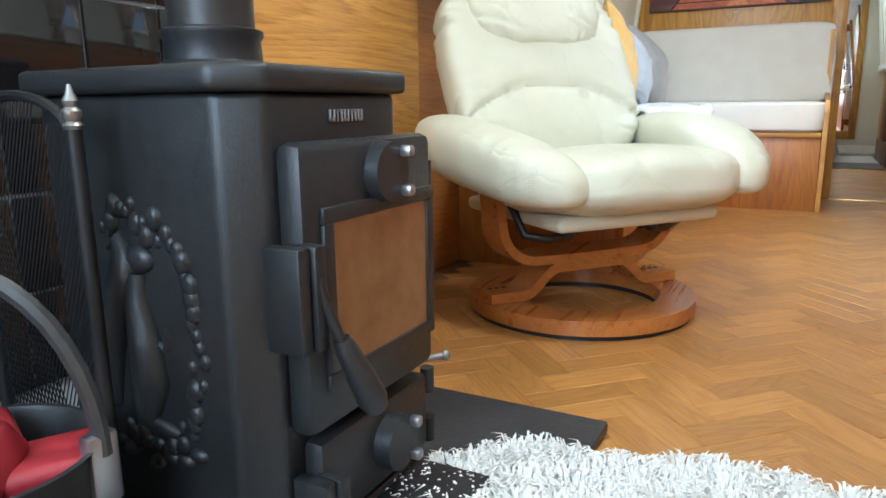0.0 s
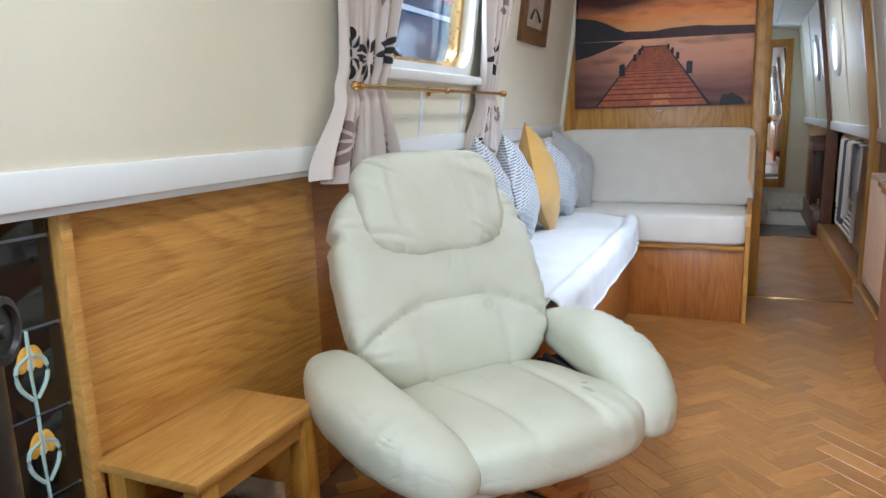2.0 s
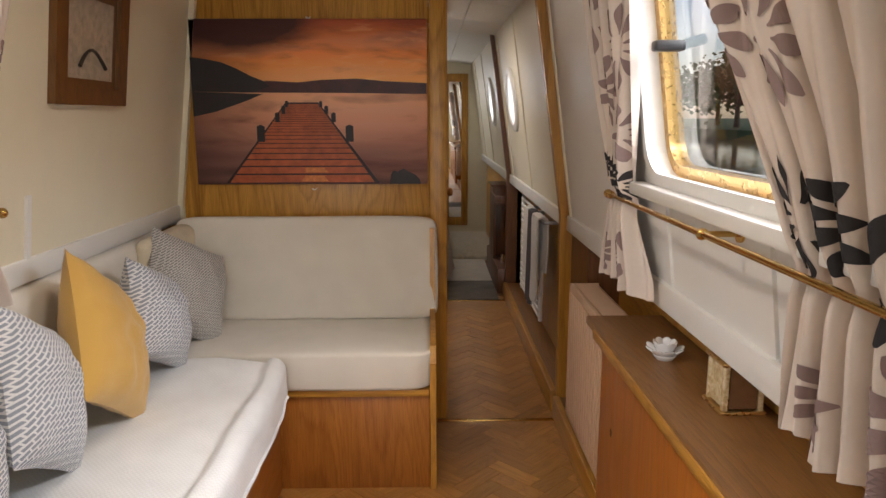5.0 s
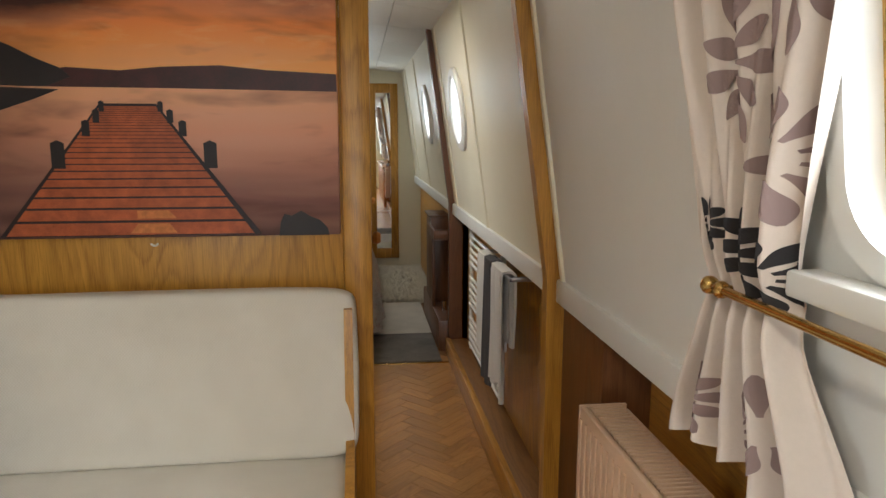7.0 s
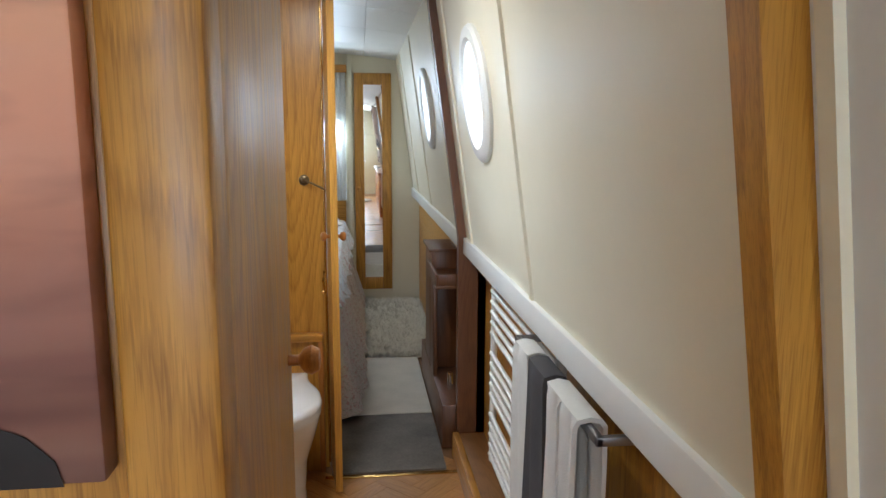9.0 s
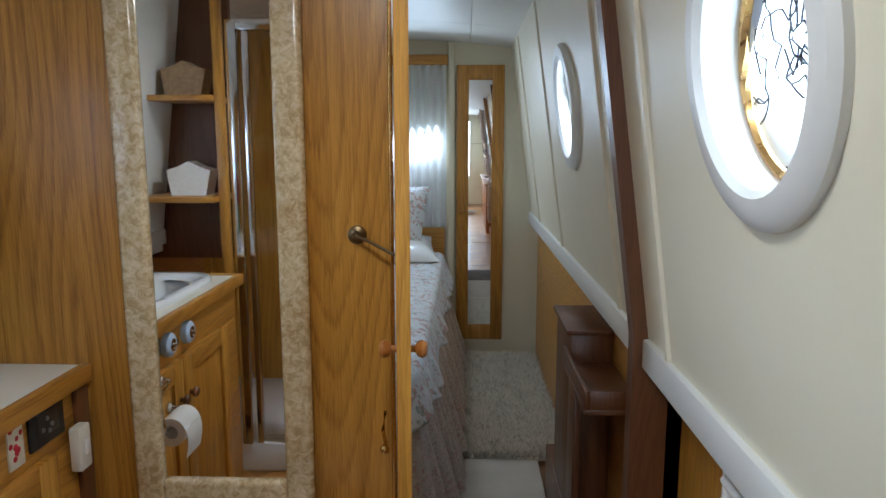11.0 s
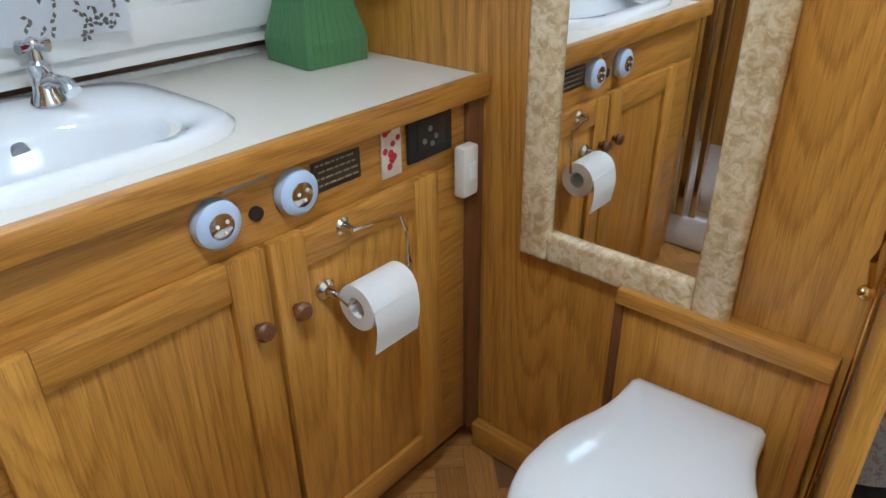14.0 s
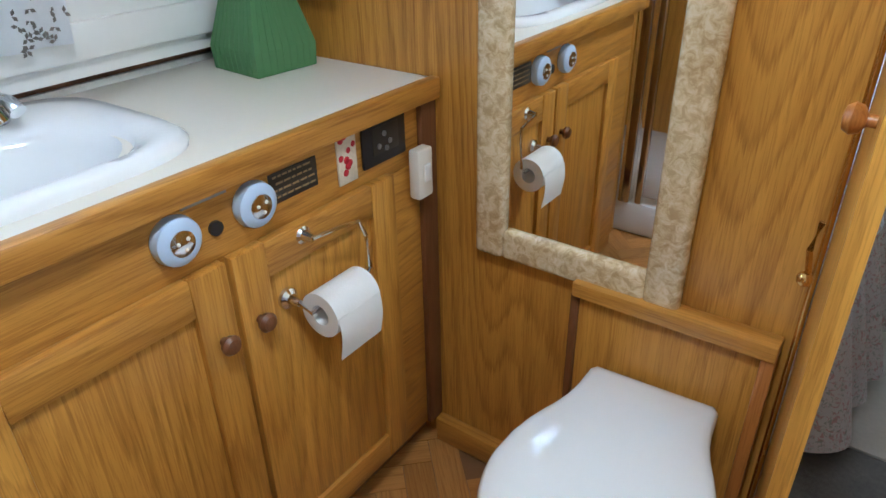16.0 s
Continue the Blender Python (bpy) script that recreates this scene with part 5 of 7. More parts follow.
# ---- canvas print on the bulkhead ----
PX0, PX1, PZ0, PZ1, PY = -0.828, 0.160, 1.098, 1.782, YB - 0.03
pic = thing("canvas_print", ((PX0 + PX1) / 2, PY, PZ0), "large canvas print of a wooden jetty at red sunset", "picture")
n = Nodes("sunset_print")
v = n.coords()
sep = n.add("SeparateXYZ")
n.link(v, sep.inputs[0])
mr = n.add("MapRange")
mr.inputs["From Min"].default_value, mr.inputs["From Max"].default_value = PZ0, PZ1
n.link(sep.outputs["Z"], mr.inputs["Value"])
base = n.ramp(mr.outputs[0], (0.0, (0.075, 0.035, 0.038)), (0.2, (0.30, 0.13, 0.10)), (0.40, (0.74, 0.33, 0.20)), (0.565, (0.86, 0.44, 0.24)), (0.62, (1.0, 0.46, 0.14)), (0.80, (0.95, 0.30, 0.07)), (1.0, (0.42, 0.075, 0.025)))
cl = n.noise(n.coords((1.2, 1, 5)), 3.2, 3, 0.5, 0.3)
base = n.mix(n.ramp(cl, (0.5, (0, 0, 0)), (0.72, (0.6, 0.6, 0.6))), base, (0.10, 0.022, 0.02))
glow = n.noise(n.coords((1.4, 1, 6)), 4.1, 5, 0.6, 0.5)
above = n.ramp(mr.outputs[0], (0.57, (0, 0, 0)), (0.60, (1, 1, 1)))
base = n.mix(n.mix(1.0, n.ramp(glow, (0.54, (0, 0, 0)), (0.75, (0.6, 0.6, 0.6))), above, "MULTIPLY"), base, (1.0, 0.55, 0.25))
haze = n.noise(n.coords((0.7, 1, 7)), 2.2, 2, 0.4)
base = n.mix(n.ramp(haze, (0.45, (0, 0, 0)), (0.75, (0.35, 0.35, 0.35))), base, (0.75, 0.40, 0.28))
# dark storm cloud over the upper corner
cloud = n.add("TexGradient")
cloud.gradient_type = "SPHERICAL"
cm = n.add("Mapping")
cm.inputs["Location"].default_value = (0.62 / 0.42, 0, -1.76 / 0.15)
cm.inputs["Scale"].default_value = (1 / 0.42, 0, 1 / 0.15)
n.link(v, cm.inputs["Vector"])
n.link(cm.outputs[0], cloud.inputs["Vector"])
dens = n.mix(0.5, cloud.outputs["Fac"], n.noise(n.coords((1, 1, 2.4)), 7, 5, 0.6), "MULTIPLY")
base = n.mix(n.ramp(dens, (0.10, (0, 0, 0)), (0.36, (0.95, 0.95, 0.95))), base, (0.045, 0.012, 0.014))
mx = n.add("MapRange")
mx.inputs["From Min"].default_value, mx.inputs["From Max"].default_value = PX0, PX0 + 0.36
mx.inputs["To Min"].default_value, mx.inputs["To Max"].default_value = 0.7, 0.0
n.link(sep.outputs["X"], mx.inputs["Value"])
base = n.mix(mx.outputs[0], base, (0.06, 0.02, 0.022))
M["sunset"] = n.done(base, 0.5)
M["far_hill"] = plain("print_hill", (0.05, 0.010, 0.010), 0.5, mottle=0.6, scale=14)
M["near_hill"] = plain("print_dark_hill", (0.013, 0.008, 0.009), 0.5, mottle=0.4, scale=14)
M["plank_print"] = plain("print_planks", (0.42, 0.095, 0.028), 0.5, mottle=0.4, scale=30)
M["plank_gap"] = plain("print_shadow", (0.02, 0.008, 0.009), 0.5)
M["plank_lit"] = plain("print_lit_plank", (0.60, 0.20, 0.05), 0.5, mottle=0.3, scale=60)
canvas = block("canvas", (PX0, PY, PZ0), (PX1, YB, PZ1), "sunset", pic, 0.004)


def pp(u, w, d):
    return (PX0 + (PX1 - PX0) * u, PY - d, PZ0 + (PZ1 - PZ0) * w)


def flat(name, pts, mat, d):
    bm = bmesh.new()
    prism(bm, [pp(u, w, d) for u, w in pts], (0, 0.0006, 0))
    return part(name, bm, mat, canvas, smooth=False)


flat("far_hill", [(0.20, 0.565), (0.22, 0.61), (0.32, 0.635), (0.45, 0.625), (0.55, 0.64), (0.70, 0.648), (0.82, 0.632), (0.93, 0.625), (0.998, 0.62), (0.998, 0.555), (0.6, 0.562)], "far_hill", 0.001)
flat("near_hill", [(0.002, 0.57), (0.002, 0.775), (0.06, 0.765), (0.13, 0.745), (0.19, 0.71), (0.25, 0.665), (0.31, 0.63), (0.33, 0.60), (0.27, 0.565)], "near_hill", 0.002)
flat("hill_reflection", [(0.002, 0.57), (0.30, 0.555), (0.24, 0.52), (0.10, 0.45), (0.002, 0.42)], "near_hill", 0.0014)
flat("jetty_shadow", [(0.125, 0.008), (0.395, 0.505), (0.535, 0.505), (0.79, 0.008)], "plank_gap", 0.0028)
y0w, k = 0.012, 0
while y0w < 0.495:
    t = y0w / 0.50
    h = 0.052 * (1 - t) ** 1.35 + 0.006
    a, b = y0w, min(0.50, y0w + h * 0.83)
    L = lambda w: 0.135 + (0.398 - 0.135) * (w / 0.50)
    R = lambda w: 0.775 + (0.532 - 0.775) * (w / 0.50)
    flat("plank", [(L(a), a), (R(a), a), (R(b), b), (L(b), b)], "plank_print", 0.0036)
    if k in (0, 1):
        flat("lit_patch", [(0.45 + 0.02 * k, a + 0.006), (0.57, a + 0.006), (0.55, b - 0.004), (0.47, b - 0.004)], "plank_lit", 0.0046)
    y0w, k = y0w + h, k + 1
for u, w, hh in ((0.285, 0.265, 0.105), (0.665, 0.265, 0.105), (0.358, 0.385, 0.06), (0.598, 0.385, 0.06), (0.385, 0.435, 0.05), (0.568, 0.435, 0.05), (0.40, 0.475, 0.04), (0.545, 0.475, 0.04)):
    q = hh * 0.16
    flat("jetty_post", [(u - q, w), (u + q, w), (u + q, w + hh * 0.9), (u, w + hh), (u - q, w + hh * 0.9)], "near_hill", 0.0048)
flat("shore_rock", [(0.835, 0.0), (0.84, 0.055), (0.85, 0.085), (0.87, 0.078), (0.895, 0.098), (0.92, 0.075), (0.945, 0.06), (0.965, 0.03), (0.97, 0.0)], "near_hill", 0.002)
for z in (PZ0 - 0.018, PZ1 + 0.012):
    bm = bmesh.new()
    tube(bm, [(-0.334 + 0.009 * math.cos(q), YB - 0.006, z - 0.008 * math.sin(q)) for q in (0.2 + 2.75 * j / 8 for j in range(9))], 0.003, 6)
    part("hanger", bm, "white_plastic", pic, "small white mirror plate")

# framed photograph on the cream side
fr = thing("framed_photo", (-0.88, 3.47, 1.42), "small sepia photograph in a wide wooden frame", "picture")


def lean_box(bm, y0, y1, z0, z1, d0, d1):
    prism(bm, [(xl(z0) + d0, y0, z0), (xl(z0) + d0, y1, z0), (xl(z1) + d0, y1, z1), (xl(z1) + d0, y0, z1)], (d1 - d0, 0, 0))


FA, FB, FZ0, FZ1 = 3.25, 3.69, 1.42, 1.80
for nm, q in (("frame_side", (FA, FA + 0.06, FZ0, FZ1)), ("frame_side", (FB - 0.06, FB, FZ0, FZ1)), ("frame_rail", (FA + 0.06, FB - 0.06, FZ0, FZ0 + 0.05)), ("frame_rail", (FA + 0.06, FB - 0.06, FZ1 - 0.05, FZ1))):
    bm = bmesh.new()
    lean_box(bm, *q, 0.0, 0.022)
    part(nm, bm, "frame_oak", fr, smooth=False)
bm = bmesh.new()
lean_box(bm, FA + 0.06, FB - 0.06, FZ0 + 0.05, FZ1 - 0.05, 0.0, 0.008)
part("mount", bm, "frame_oak", fr, smooth=False)
bm = bmesh.new()
lean_box(bm, FA + 0.085, FB - 0.085, FZ0 + 0.075, FZ1 - 0.075, 0.008, 0.0095)
part("photo", bm, "old_photo", fr, smooth=False)
bm = bmesh.new()
tube(bm, [(xl(1.56) + 0.012, 3.39 + 0.16 * j / 10, 1.53 + 0.05 * math.sin(math.pi * j / 10)) for j in range(11)], 0.006, 6)
part("bridge_arch", bm, "plaque", fr)

# ---- curtains ----


def curtain(name, side, ya, yb, tie, ztop, zb, flowers, seed, flare=0.42):
    """A gathered curtain held in by the rail at z 1.16; flowers are (u, z, size, dark)."""
    fx = xr if side > 0 else xl
    zt = 1.165
    wid = yb - ya
    folds = 4.5 if wid < 0.7 else 6.5

    def S(u, z, lift=0.0):
        if z > zt:
            k = smoothstep(0, 1, (z - zt) / (ztop - zt)) ** 0.8
            w = wid * (0.42 + 0.58 * k)
            mid = tie + ((ya + yb) / 2 - tie) * k
            amp = 0.020 + 0.006 * k
        else:
            k = smoothstep(0, 1, (zt - z) / (zt - zb))
            w = wid * (0.42 + flare * k)
            mid = tie + (0.0) * k
            amp = 0.020 + 0.012 * k
        y = mid + (u - 0.5) * w
        ph = u * 2 * math.pi * folds + seed
        fold = amp * (math.sin(ph + 0.9 * math.sin(z * 4 + seed)) + 0.45 * math.sin(2.1 * ph + 2 + z * 3))
        out = 0.052 + fold - 0.012 * math.exp(-((z - zt) / 0.03) ** 2)
        return Vector((fx(max(z, TRIM)) - side * (out + lift), y, z))
    c = thing(name, (fx(zt), tie, zb), "pale satin curtain with black and mauve daisy print tied in", "curtain", "saloon curtains")
    bm = bmesh.new()
    sheet(bm, lambda u, v: S(u, zb + (ztop - zb) * v + 0.012 * math.sin(u * 20 + seed) * (1 - v) ** 6), 96, 60)
    part("cloth", bm, "curtain", c, angle=180)
    for mat, nm in (("petal_dark", "black_flower"), ("petal_mauve", "mauve_flower")):
        for u0, z0, r, dark in flowers:
            if dark != (mat == "petal_dark"):
                continue
            r *= 0.8 if abs(z0 - zt) < 0.13 else 1.0
            bm = bmesh.new()
            for p in range(11):
                q = 2 * math.pi * p / 11 + seed + u0 * 3
                line = []
                for j in range(15):
                    s = j / 14
                    wv = 0.115 * r * math.sin(math.pi * s ** 1.5) + 0.002
                    rr = r * (0.26 + 0.74 * s * (1.0 if p % 2 else 0.82))
                    k = 0.42 + (0.58 * smoothstep(0, 1, (z0 - zt) / (ztop - zt)) ** 0.8 if z0 > zt else flare * smoothstep(0, 1, (zt - z0) / (zt - zb)))
                    line.append([S(max(0.01, min(0.99, u0 + (rr * math.cos(q) - h * wv * math.sin(q)) * 0.55 / (wid * k))), z0 + rr * math.sin(q) + h * wv * math.cos(q), 0.003) for h in (-1, -0.5, 0, 0.5, 1)])
                vv = [[bm.verts.new(x) for x in row] for row in line]
                for a, b in zip(vv, vv[1:]):
                    for w in range(4):
                        bm.faces.new((a[w], a[w + 1], b[w + 1], b[w]))
            part(nm, bm, mat, c, smooth=False)
    return c


curtain("curtain", -1, 1.50, 2.02, 1.76, 1.86, 0.915, [(0.3, 1.02, 0.085, False), (0.85, 1.0, 0.06, False), (0.2, 1.25, 0.085, True), (0.5, 1.24, 0.08, True), (0.85, 1.27, 0.085, True), (0.25, 1.46, 0.08, False), (0.7, 1.48, 0.11, False), (0.4, 1.70, 0.08, False), (0.9, 1.72, 0.07, True)], 0.3)
curtain("curtain", -1, 2.60, 3.03, 2.80, 1.86, 0.925, [(0.4, 1.06, 0.075, False), (0.85, 1.08, 0.05, False), (0.35, 1.31, 0.09, True), (0.5, 1.54, 0.095, False), (0.2, 1.78, 0.07, True), (0.95, 1.5, 0.07, False), (0.15, 0.97, 0.04, True)], 1.7)
curtain("curtain", 1, 1.80, 2.68, 2.12, 1.86, 0.90, [(0.30, 1.02, 0.13, False), (0.78, 0.98, 0.08, False), (0.12, 0.95, 0.05, False), (0.12, 1.27, 0.11, True), (0.62, 1.25, 0.11, True), (0.84, 1.24, 0.13, True), (0.40, 1.20, 0.10, True), (0.24, 1.56, 0.15, False), (0.74, 1.50, 0.12, False), (0.93, 1.52, 0.12, False), (0.62, 1.76, 0.10, True), (0.05, 1.78, 0.10, False), (0.45, 1.76, 0.07, False)], 2.9, 0.10)
curtain("curtain", 1, 2.98, 3.40, 3.24, 1.86, 0.915, [(0.14, 1.55, 0.12, False), (0.2, 1.76, 0.11, False), (0.12, 1.34, 0.09, False), (0.12, 1.2, 0.07, True), (0.3, 1.0, 0.07, False), (0.8, 0.99, 0.065, False), (0.4, 1.22, 0.08, True), (0.8, 1.25, 0.05, True), (0.45, 1.45, 0.10, False), (0.6, 1.64, 0.09, False), (0.4, 1.80, 0.09, True)], 4.1)
for side, a, b in ((-1, 1.68, 2.93), (1, 1.905, 3.29)):
    fx = xr if side > 0 else xl
    x = fx(1.165) - side * 0.075
    r = thing("curtain_rail", (x, (a + b) / 2, 1.165), "thin brass curtain tie rail on small brackets", "curtain rail", "brass tie rails")
    bm = bmesh.new()
    cyl(bm, (x, a, 1.165), (x, b, 1.165), 0.0065, seg=12)
    part("rod", bm, "brass", r)
    for y in (a, b):
        bm = bmesh.new()
        ball(bm, (x, y, 1.165), 0.013)
        part("finial", bm, "brass", r)
    for y in (a + 0.03, (a + b) / 2, b - 0.03):
        bm = bmesh.new()
        cyl(bm, (x, y, 1.165), (fx(1.165), y, 1.165), 0.006, seg=10)
        cyl(bm, (fx(1.165) - side * 0.006, y, 1.165), (fx(1.165), y, 1.165), 0.017, seg=16)
        ball(bm, (x, y, 1.165), 0.012)
        part("bracket", bm, "brass", r)
# hopper stay on the opened window
st = thing("window_stay", (0.78, 3.0, 1.55), "black window stay on the gold frame", "window stay")
bm = bmesh.new()
box(bm, (0.70, 2.98, 1.535), (0.775, 3.02, 1.56), 0.006)
part("arm", bm, "black", st)

# ---- long pine shelf unit ----
shelf = thing("shelf_unit", (0.8, 2.3, 0), "long knotty pine cupboard with a worn dark top", "cupboard")
block("front", (0.69, 0.0, 0.0), (0.71, 3.30, 0.735), "pine", shelf, 0.002)
block("top", (0.665, 0.0, 0.735), (0.93, 3.42, 0.762), "worn_top", shelf, 0.006)
block("front_lip", (0.66, 0.0, 0.722), (0.68, 3.31, 0.752), "oak_edge", shelf, 0.005)
block("end", (0.71, 3.28, 0.0), (0.93, 3.30, 0.735), "pine", shelf, 0.002)
rnd = random.Random(12)
for k in range(26):
    y, z = rnd.uniform(0.8, 3.22), rnd.uniform(0.06, 0.70)
    bm = bmesh.new()
    cyl(bm, (0.6885, y, z), (0.692, y, z), rnd.uniform(0.006, 0.014), seg=12)
    bmesh.ops.scale(bm, vec=(1, 0.8, 1.5), space=Matrix.Translation((-0.69, -y, -z)), verts=bm.verts)
    part("knot", bm, "knot", shelf)
solid("upstand", (0.905, 0.0, 0.763), (0.929, 3.6, 0.885), "oak_y", "oak boarding above the shelf", "panel")
lot = thing("lotus_candle_holder", (0.78, 3.02, 0.762), "white lotus-shaped tealight holder", "candle holder")
for ring, (n_, tilt, rr) in enumerate(((8, 35, 0.03), (8, 60, 0.018))):
    for k in range(n_):
        bm = bmesh.new()
        puff(bm, (0, 0, 0), (0.016, 0.004, 0.026), None, 2.2, 10, 8)
        m = Matrix.Translation((0.78, 3.02, 0.782 + 0.008 * ring)) @ Matrix.Rotation(2 * math.pi * k / n_ + 0.3 * ring, 4, "Z") @ Matrix.Translation((0, rr, 0)) @ Matrix.Rotation(radians(-(90 - tilt)), 4, "X")
        bmesh.ops.transform(bm, matrix=m, verts=bm.verts)
        part("petal", bm, "porcelain", lot)
bm = bmesh.new()
lathe(bm, (0.78, 3.02, 0.762), [(0.022, 0), (0.03, 0.01), (0.02, 0.03)], 20)
part("cup", bm, "porcelain", lot)
lan = thing("gold_lantern", (0.83, 2.72, 0.762), "small pale gold glass-sided lantern", "lantern")
for x in (0.792, 0.868):
    for y in (2.682, 2.758):
        block("upright", (x - 0.006, y - 0.006, 0.768), (x + 0.006, y + 0.006, 0.868), "stone_frame", lan, 0.002)
block("base", (0.78, 2.67, 0.762), (0.88, 2.77, 0.77), "gilt", lan, 0.003)
block("roof", (0.78, 2.67, 0.868), (0.88, 2.77, 0.878), "gilt", lan, 0.004)
for x in (0.789, 0.869):
    block("pane", (x, 2.69, 0.775), (x + 0.002, 2.75, 0.866), "stone_frame", lan, 0)
for y in (2.677, 2.761):
    block("pane", (0.80, y, 0.775), (0.86, y + 0.002, 0.866), "stove_glass", lan, 0)
rem = thing("remote_control", (0.735, 1.30, 0.762), "black remote control lying on the shelf", "remote")
bm = bmesh.new()
box(bm, (-0.022, -0.085, 0), (0.022, 0.085, 0.018), 0.006)
bmesh.ops.transform(bm, matrix=pose(0.735, 1.42, 0.763, 0, 0, 12), verts=bm.verts)
part("case", bm, "black", rem)
bm = bmesh.new()
cyl(bm, (0.722, 1.48, 0.78), (0.722, 1.48, 0.783), 0.006)
part("power_button", bm, "hull_red", rem, "red button")

# panel radiator
rad = thing("panel_radiator", (0.74, 3.6, 0.22), "peach enamelled panel radiator with a top grille", "radiator")
block("panel", (0.705, 3.33, 0.22), (0.722, 3.86, 0.755), "radiator", rad, 0.005)
block("rear_panel", (0.80, 3.34, 0.22), (0.815, 3.85, 0.75), "radiator", rad, 0.005)
for k in range(16):
    y = 3.352 + k * 0.0325
    block("rib", (0.701, y, 0.25), (0.7052, y + 0.014, 0.73), "radiator", rad, 0.002)
for k in range(36):
    y = 3.335 + k * 0.0145
    block("grille_bar", (0.724, y, 0.748), (0.80, y + 0.006, 0.757), "radiator", rad, 0.001)
block("side_cover", (0.703, 3.856, 0.23), (0.815, 3.866, 0.757), "radiator", rad, 0.003)
block("side_cover", (0.703, 3.324, 0.23), (0.815, 3.334, 0.757), "radiator", rad, 0.003)
block("bracket", (0.815, 3.5, 0.35), (0.929, 3.53, 0.38), "radiator", rad, 0.002)
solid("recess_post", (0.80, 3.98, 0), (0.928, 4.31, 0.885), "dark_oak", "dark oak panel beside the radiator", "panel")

# ---- corridor ----
dl = thing("bathroom_door", (0.23, 4.65, 0), "oak door folded open along the corridor", "door")
block("leaf", (0.205, YB + 0.055, 0.01), (0.235, YB + 0.60, 1.93), "oak", dl, 0.003)
for s, x in ((1, 0.235), (-1, 0.205)):
    bm = bmesh.new()
    lathe(bm, (x, YB + 0.55, 1.0), [(0.009, 0), (0.009, 0.018), (0.02, 0.026), (0.024, 0.038), (0.018, 0.05), (0.004, 0.053)], 20, Matrix.Rotation(radians(90 * s), 4, "Y"))
    part("knob", bm, "red_oak", dl, "turned wooden knob")

tr = thing("towel_radiator", (0.85, 5.4, 0.2), "cream ladder towel radiator on the corridor side", "towel rail")
for y in (5.32, 6.15):
    bm = bmesh.new()
    cyl(bm, (0.835, y, 0.16), (0.835, y, 0.84), 0.013)
    part("upright", bm, "enamel", tr)
for k in range(17):
    z = 0.19 + 0.039 * k
    if k in (5, 11):
        continue
    bm = bmesh.new()
    cyl(bm, (0.826, 5.32, z), (0.826, 6.15, z), 0.009, seg=10)
    part("bar", bm, "enamel", tr)
block("wall_bracket", (0.836, 5.6, 0.5), (0.876, 5.64, 0.53), "enamel", tr, 0.002)
hb = thing("towel_bar", (0.80, 4.95, 0.83), "dark metal hanging bar hooked on the towel radiator", "towel bar")
bm = bmesh.new()
box(bm, (0.76, 4.86, 0.825), (0.775, 5.50, 0.843), 0.003)
box(bm, (0.76, 4.86, 0.825), (0.874, 4.875, 0.843), 0.003)
box(bm, (0.76, 5.485, 0.825), (0.874, 5.50, 0.843), 0.003)
part("bar", bm, "steel", hb)


def towel(ya, yb, zf, zbk, mat, lab, seed):
    bm = bmesh.new()

    def f(u, v):
        y = ya + (yb - ya) * v + 0.006 * math.sin(u * 5 + seed)
        s = u * 2 - 1
        if abs(s) < 0.06:
            q = s / 0.06 * math.pi / 2
            x, z = 0.768 + 0.028 * math.sin(q), 0.845 + 0.012 * math.cos(q)
        else:
            k = (abs(s) - 0.06) / 0.94
            x = 0.768 + math.copysign(0.028, s) + math.copysign(0.006, s) * math.sin(v * 9 + seed + k * 2)
            z = 0.845 - k * (0.845 - (zbk if s > 0 else zf))
        return Vector((x, y, z))
    sheet(bm, f, 50, 14, 0.010)
    return tagged(part("towel", bm, mat), lab, "towel", "hanging towels")


towel(4.92, 5.02, 0.40, 0.55, "towel_white", "folded white towel over the bar", 1)
towel(5.025, 5.13, 0.36, 0.5, "towel_white", "folded white towel over the bar", 2)
towel(5.15, 5.29, 0.31, 0.5, "towel_grey", "charcoal grey towel over the bar", 3)
towel(5.30, 5.42, 0.42, 0.5, "towel_white", "white towel with a grey edge over the bar", 4)

# ---- bathroom vanity ----
VX, V0 = -0.49, 5.44
van = thing("vanity_unit", (-0.75, 5.7, 0), "oak bathroom vanity cupboard with panelled doors", "cupboard")
block("carcass", (-0.98, V0, 0.07), (VX, YP - 0.003, 0.745), "oak_edge", van, 0.001)
block("fascia", (VX - 0.02, V0, 0.745), (VX, YP - 0.003, 0.865), "oak_edge", van, 0.001)
block("end_board", (-0.98, V0, 0.745), (VX - 0.02, V0 + 0.02, 0.865), "oak", van, 0.001)
block("plinth", (-0.98, V0, 0.0), (VX - 0.04, YP - 0.003, 0.07), "dark_oak", van, 0.001)
block("corner_stile", (VX, YP - 0.05, 0.07), (VX + 0.012, YP - 0.003, 0.865), "dark_oak", van, 0.002)


